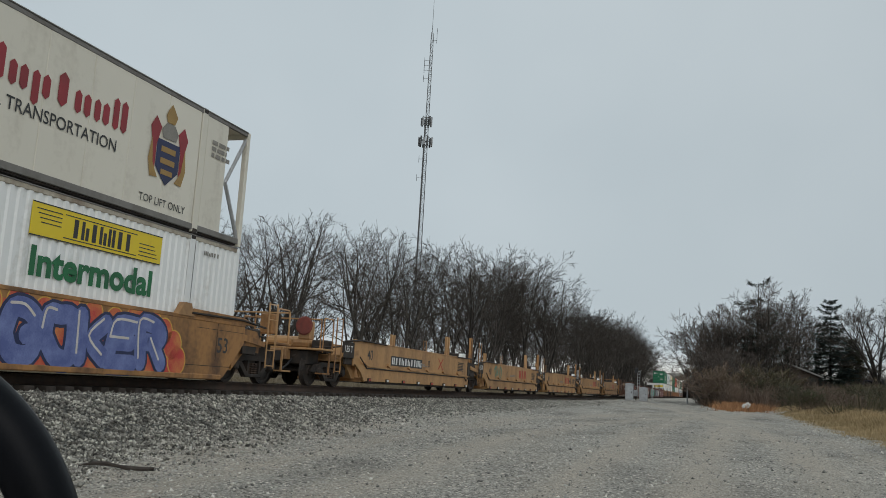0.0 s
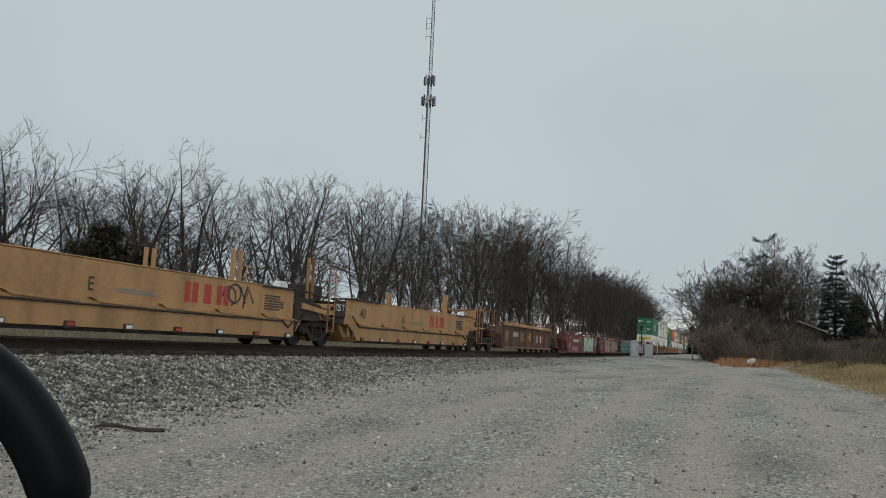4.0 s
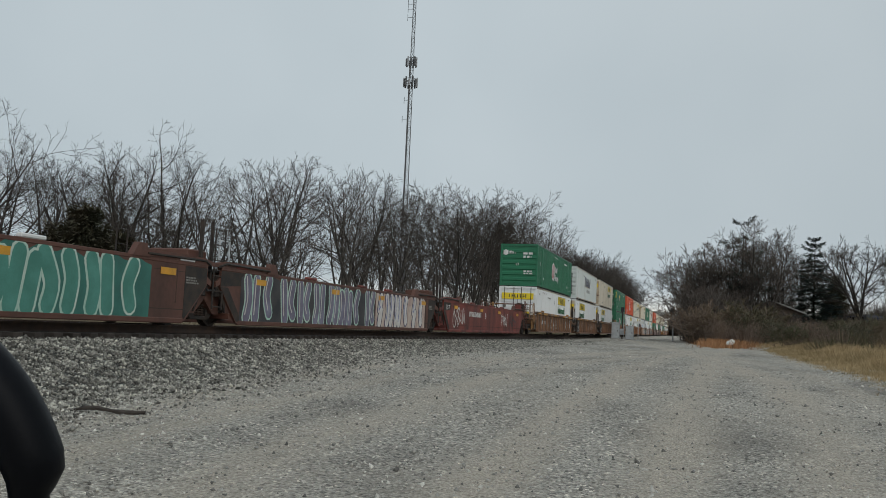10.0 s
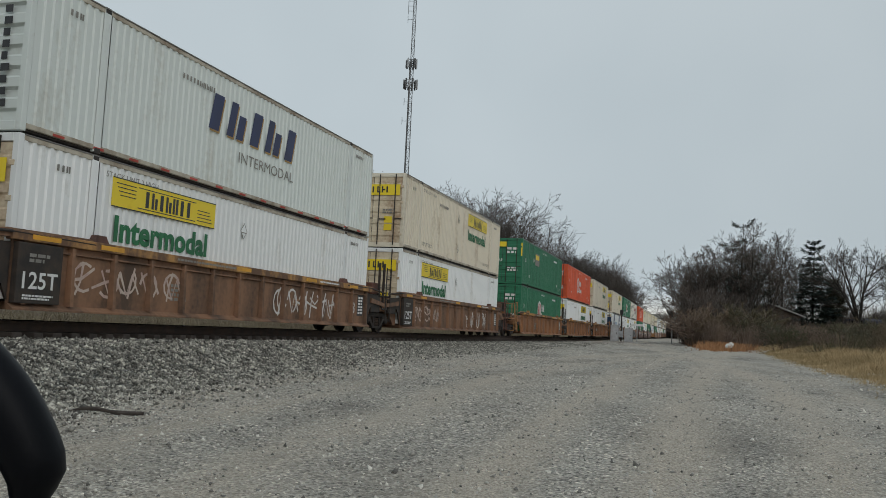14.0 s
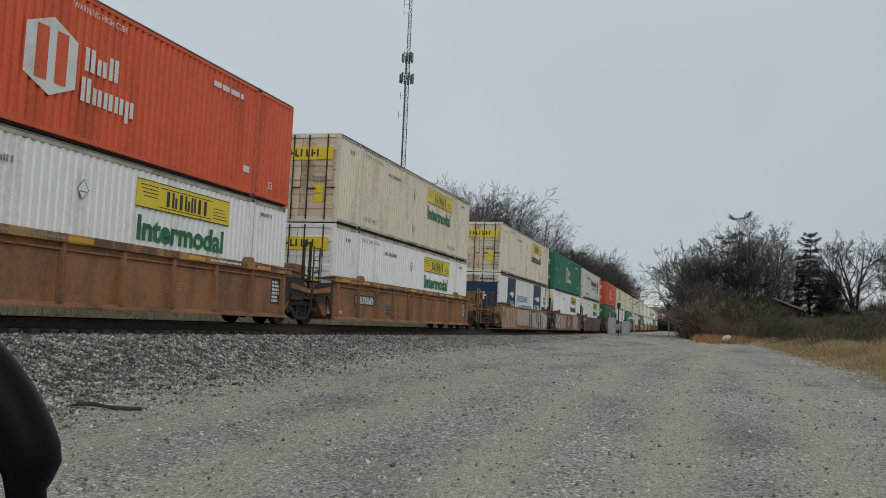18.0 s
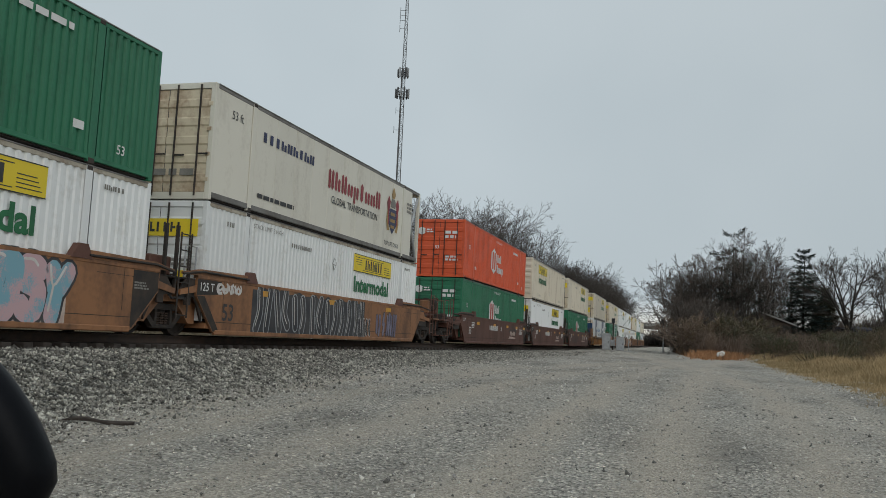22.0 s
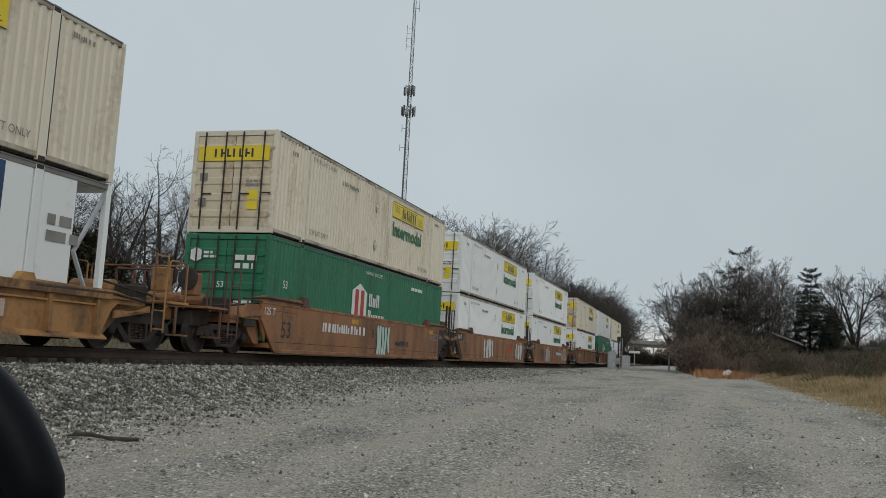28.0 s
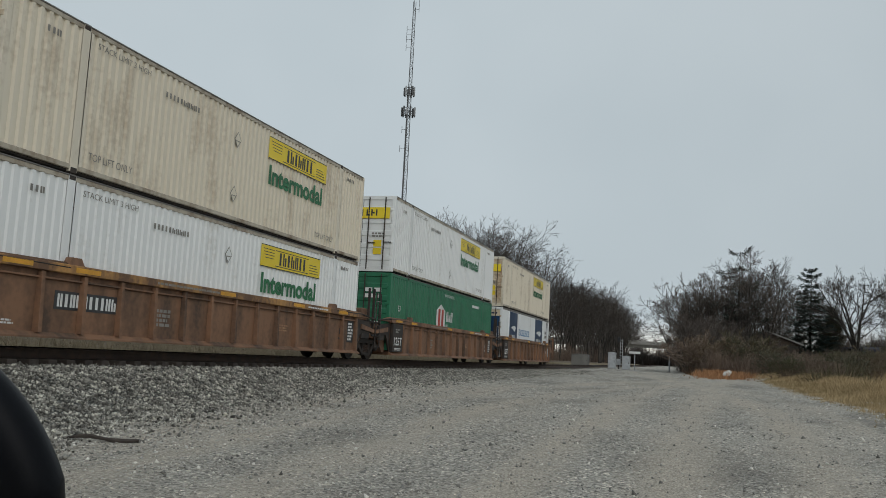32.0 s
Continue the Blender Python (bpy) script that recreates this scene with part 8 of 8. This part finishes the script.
def make_smooth_red(i, b, f, jb, jf):
    t = well_car("empty yellow smooth-sided well car with stepped ledges", "smooth_yellow", 12.6, YELLOWCAR, OCHRE, b, f, jb, jf)
    x = 1.404
    if i == 0:
        number_plate(t, -3.6, -0.35, 0.88, 1.12, x, True, INK_WHITE, 10, 140)
    else:
        part("emblem_bar", glyph_bars(1.0, 2.9, 0.9, 1.34, 3, x, 141), INK_RED, t)
    write_side("unit_letter", "BCDEA"[i], 0.55 if i == 0 else -1.9, 1.05, 0.26, x, BLACK, t, 0.01)
    write_side("size_mark", "40", -5.6, 1.1, 0.34, x, BLACK, t, 0.01)
    part("black_plate", Mesh().box(1.36, 1.416, -7.8, -6.98, 0.92, 1.42, 0.01), DARKSTEEL, t, "black end plate")
    write_side("size_mark", "125 T", -7.4, 1.2, 0.2, 1.418, INK_WHITE, t, 0.01)
    bars_side(t, "data_mark", 4.5, 5.6, 0.9, 1.3, 6, x, BLACK, 142 + i)
    bars_side(t, "data_mark", -1.2, 0.4, 0.92, 1.04, 2, x, INK_GREY, 150 + i)
    if i == 0:
        m = Mesh()
        for a in (0.55, -0.55):
            m.prism([(1.7, 1.1 - a * 0.4), (1.8, 1.1 - a * 0.4), (2.4, 1.1 + a * 0.4), (2.3, 1.1 + a * 0.4)], x, x + 0.002, 0)
        part("cross_mark", m, INK_RED, t)
    if i in (2, 3):
        spray(t, 2.6, 4.0, 0.85, 1.45, GRAF_YELLOW, GRAF_BLACK, 143 + i, x, 2, thin=True)
    elif i == 1:
        spray(t, -4.8, -3.2, 0.75, 1.4, GRAF_MINT, GRAF_TEAL, 146, x, 3, thin=True)
    for s in (1, -1):
        for y in (3.1, 3.42):
            part("guide_post", Mesh().box(*sorted((1.2 * s, 1.3 * s)), y, y + 0.08, 1.3, 2.3, 0.01), YELLOWCAR, t)
    part("lock_plate", Mesh().prism([(5.2, 1.53), (5.7, 1.53), (5.62, 1.7), (5.28, 1.7)], 1.2, 1.4, 0), INK_WHITE, t, "pale worn latch plate")
    return t


def make_dark_lone(i, b, f, jb, jf):
    t = well_car("empty brown ribbed well car with a faded yellow top chord", "ribbed", 12.9, WARMBROWN, BROWN, b, f, jb, jf, YELLOWCAR, 8)
    part("number_bar", glyph_bars(-3.9, -2.6, 0.85, 1.1, 6, 1.366, 160), INK_WHITE, t)
    for y0, y1, mat in ((-5.9, -4.9, GRAF_ORANGE), (-2.1, -1.1, GRAF_ORANGE), (4.0, 4.6, GRAF_ORANGE)):
        bars_side(t, "faded_mark", y0, y1, 0.6, 1.12, 5, 1.366, mat, int(10 * y1) + 80)
    write_side("size_mark", "40", 0.35, 0.9, 0.5, 1.366, GRAF_YELLOW, t, 0.02)
    part("emblem_bar", glyph_bars(2.2, 3.8, 0.6, 1.02, 3, 1.366, 162), INK_WHITE, t)
    for y in (-5.2, -1.5, 1.6, 5.0):
        part("reflector", Mesh().box(1.482, 1.486, y - 0.4, y + 0.4, 1.42, 1.53), REFLECT, t)
    bars_side(t, "chord_mark", 1.9, 3.6, 1.43, 1.52, 1, 1.482, INK_WHITE, 163)
    return t


def make_five_red(i, b, f, jb, jf):
    label = ("empty faded red well car with mint graffiti", "empty faded red well car with large pale graffiti", "empty dark well car with teal graffiti", "empty well car under a grey mural", "empty faded red well car with white numerals")[i]
    t = well_car(label, "smooth", 16.4, (RED, RED, DARKBROWN, DARKBROWN, RED)[i], DARKBROWN, b, f, jb, jf)
    x = 1.426
    if i == 0:
        spray(t, 0.2, 5.6, 0.1, 1.42, GRAF_MINT, GRAF_BLACK, 171, x, word="STASHR", fat=0.15, shine=GRAF_WHITE)
        spray(t, 6.6, 7.6, 0.5, 1.35, GRAF_WHITE, GRAF_WHITE, 183, x, 3, thin=True)
        write_side("size_mark", "48", -6.8, 0.6, 0.5, x, GRAF_PINK, t, 0.02)
        part("number_bar", glyph_bars(-5.2, -2.4, 0.88, 1.1, 10, x, 172), INK_WHITE, t)
        spray(t, -5.6, -2.6, 0.2, 0.6, GRAF_PINK, GRAF_PINK, 173, x, 6, thin=True)
        write_side("unit_letter", "A", -1.0, 0.95, 0.28, x, INK_WHITE, t, 0.01)
    elif i == 1:
        spray(t, -3.9, -0.8, 0.12, 1.4, GRAF_PINK, GRAF_BLACK, 174, x, 5, fat=0.1)
        spray(t, 1.0, 5.4, 0.12, 1.35, GRAF_PINK, GRAF_BLACK, 184, x, 7, fat=0.1)
        ring = Mesh()
        paint_stroke(ring, [(0.08 + 0.72 * math.cos(k * 0.5236), 0.78 + 0.5 * math.sin(k * 0.5236)) for k in range(13)], 0.07, x, 0)
        for k in (90, 270, 225, 315):
            paint_stroke(ring, [(0.08, 0.78), (0.08 + 0.7 * math.cos(radians(k)), 0.78 + 0.48 * math.sin(radians(k)))], 0.055, x + 0.006, 8)
        part("peace_sign", ring, GRAF_PINK, t, "pale sprayed peace sign")
        spray(t, 5.0, 5.9, 0.4, 1.1, GRAF_WHITE, GRAF_WHITE, 186, x + 0.008, 3, thin=True)
        spray(t, 5.9, 6.8, 0.5, 1.1, GRAF_WHITE, GRAF_WHITE, 187, x, 3, thin=True)
        bars_side(t, "data_mark", 6.3, 7.6, 0.42, 0.62, 3, x, GRAF_WHITE, 188)
        write_side("size_mark", "40", -6.4, 0.62, 0.5, x, GRAF_PINK, t, 0.02)
        write_side("size_mark", "125 T", -7.9, 1.15, 0.22, x, GRAF_PINK, t, 0.01)
    elif i == 2:
        spray(t, -5.6, 0.2, 0.1, 1.42, GRAF_TEAL, GRAF_MINT, 175, x, word="PODES", fat=0.125, wash=GRAF_DEEP)
        spray(t, 1.0, 6.4, 0.1, 1.42, GRAF_TEAL, GRAF_MINT, 185, x, 5, GRAF_DEEP, fat=0.125)
        write_side("size_mark", "48", -6.9, 0.62, 0.5, x, GRAF_ORANGE, t, 0.02)
        spray(t, -6.4, -5.6, 0.25, 1.1, GRAF_WHITE, GRAF_BLACK, 176, x, 2, fat=0.08)
    elif i == 3:
        spray(t, -7.6, 1.6, 0.08, 1.42, GRAF_VIOLET, GRAF_MINT, 177, x, 9, GRAF_BLACK, fat=0.12, shine=GRAF_WHITE)
        spray(t, 1.7, 7.2, 0.1, 1.42, GRAF_WHITE, INK_NAVY, 178, x, 6, GRAF_PINK, fat=0.13, shine=GRAF_BLUE)
    else:
        part("number_bar", glyph_bars(-4.2, -1.8, 0.82, 1.06, 10, x, 179), INK_WHITE, t)
        spray(t, -7.0, -5.0, 0.25, 1.25, GRAF_PINK, GRAF_WHITE, 180, x, 3, thin=True)
        spray(t, 2.6, 4.4, 0.4, 1.2, GRAF_PINK, GRAF_WHITE, 181, x, 3, thin=True)
        spray(t, 5.0, 6.6, 0.3, 1.2, GRAF_BLACK, GRAF_BLACK, 182, x, 3, thin=True)
        write_side("unit_letter", "B", -0.9, 0.92, 0.28, x, INK_WHITE, t, 0.01)
        write_side("size_mark", "125 T", -7.9, 1.15, 0.2, x, INK_WHITE, t, 0.01)
    reflectors(t, x + 0.006, 1.18, (-6.6, -1.8, 2.2, 7.0))
    lock = Mesh()
    for k in (-7.6, -3.5, 0.5, 3.0, 7.7):
        lock.box(1.3, 1.44, k - 0.3, k + 0.3, 1.44, 1.52, 0.02)
    part("lid_plate", lock, INK_WHITE if i < 3 else RED, t)
    return t


def make_first(i, b, f, jb, jf):
    t = well_car("ochre smooth-sided well car with blue and red graffiti", "smooth", 16.2, OCHRE, YELLOWCAR, b, f, jb, jf)
    part("spray_ground", Mesh().prism([(0.2, 0.1), (5.5, 0.1), (5.6, 0.9), (5.0, 1.1), (0.2, 1.25)], 1.424, 1.4244, 0), GRAF_RED, t)
    cloud(t, [(0.5 + 0.62 * k, 1.16 + 0.07 * math.sin(2.3 * k), 0.25) for k in range(8)] + [(5.2, 1.0, 0.28), (5.55, 0.75, 0.3), (5.75, 0.42, 0.3)], GRAF_RED, GRAF_YELLOW, 1.4252)
    spray(t, 0.75, 5.2, 0.1, 1.3, GRAF_BLUE, INK_NAVY, 190, 1.4265, word="GOKER", fat=0.15, shine=GRAF_WHITE)
    spray(t, -5.6, 0.1, 0.12, 1.3, GRAF_WHITE, GRAF_BLACK, 191, 1.424, 5, GRAF_ORANGE)
    write_side("size_mark", "53", 7.5, 0.86, 0.36, 1.426, BLACK, t, 0.01)
    return t


car_set([-253.5], 16.2, make_first, 11.4, 11.4)
car_set([-231.3, -215.5, -199.7, -184.0, -167.6], 12.6, make_smooth_red, 9.7, 9.6)
car_set([-148.4], 12.9, make_dark_lone, 9.6, 9.7)
car_set([-127.5, -109.4, -91.1, -73.4, -55.0], 16.4, make_five_red, 11.0, 10.9)
car_set([-33.2, -13.55, 6.05], 16.2, make_rib_lead, 10.9, 11.3)
car_set([28.7, 48.25, 67.7], 16.2, make_rib_orange, 11.3, 11.7)
car_set([91.2, 110.6, 129.0], 16.2, make_rib_tan, 11.7, 11.75)
car_set([152.55, 171.4, 190.5], 16.2, make_sprayed, 11.75, 11.45)
car_set([213.4], 16.2, make_yellow_lone, 11.45, 11.4)
car_set([236.2, 255.25, 274.1], 16.2, make_plain_brown, 11.4, 11.45)
car_set([297.0, 316.35, 335.2], 16.2, make_last_brown, 11.45, 11.0)


def build_ties():
    """Cross-ties: those nearest the lot as pieces of their own, the rest as one."""
    ends = Mesh().box(-1.3, 1.3, -0.115, 0.115, -0.36, -0.185, 0.012).data("tie", WOOD)
    for k in range(180):
        s = 4 + 0.5 * k
        o = part("tie", ends, None, bed)
        o.matrix_basis = track_pose(s) @ pose(0.02 * math.sin(7.1 * k), 0, 0, 0, 0, 1.2 * math.sin(3.3 * k))
    far = Mesh()
    for k in range(420):
        s = 94.5 + 0.75 * k if k > 120 else -57 + 0.5 * k
        if s < 4 or s > 94:
            x, y, z = along(s, 0, 0)
            far.box(x - 1.3, x + 1.3, y - 0.115, y + 0.115, z - 0.36, z - 0.185)
    tagged(part("far_ties", far, WOOD, bed), kind="stuff")


build_ties()


def travel(t):
    return 16.927 * (t - 16) + 0.02572 * (t - 16) ** 2


def motions():
    """The whole train rolls by, every unit and every box along the line of the track."""
    times = [0, 2, 4, 6, 8, 10, 12, 14, 16, 18, 20, 22, 24, 26, 28, 30, 32]
    for ob, s0, lift in TRAIN:
        walk(ob, [(t, track_pose(s0 - travel(t)) @ pose(0, 0, lift)) for t in times])


motions()
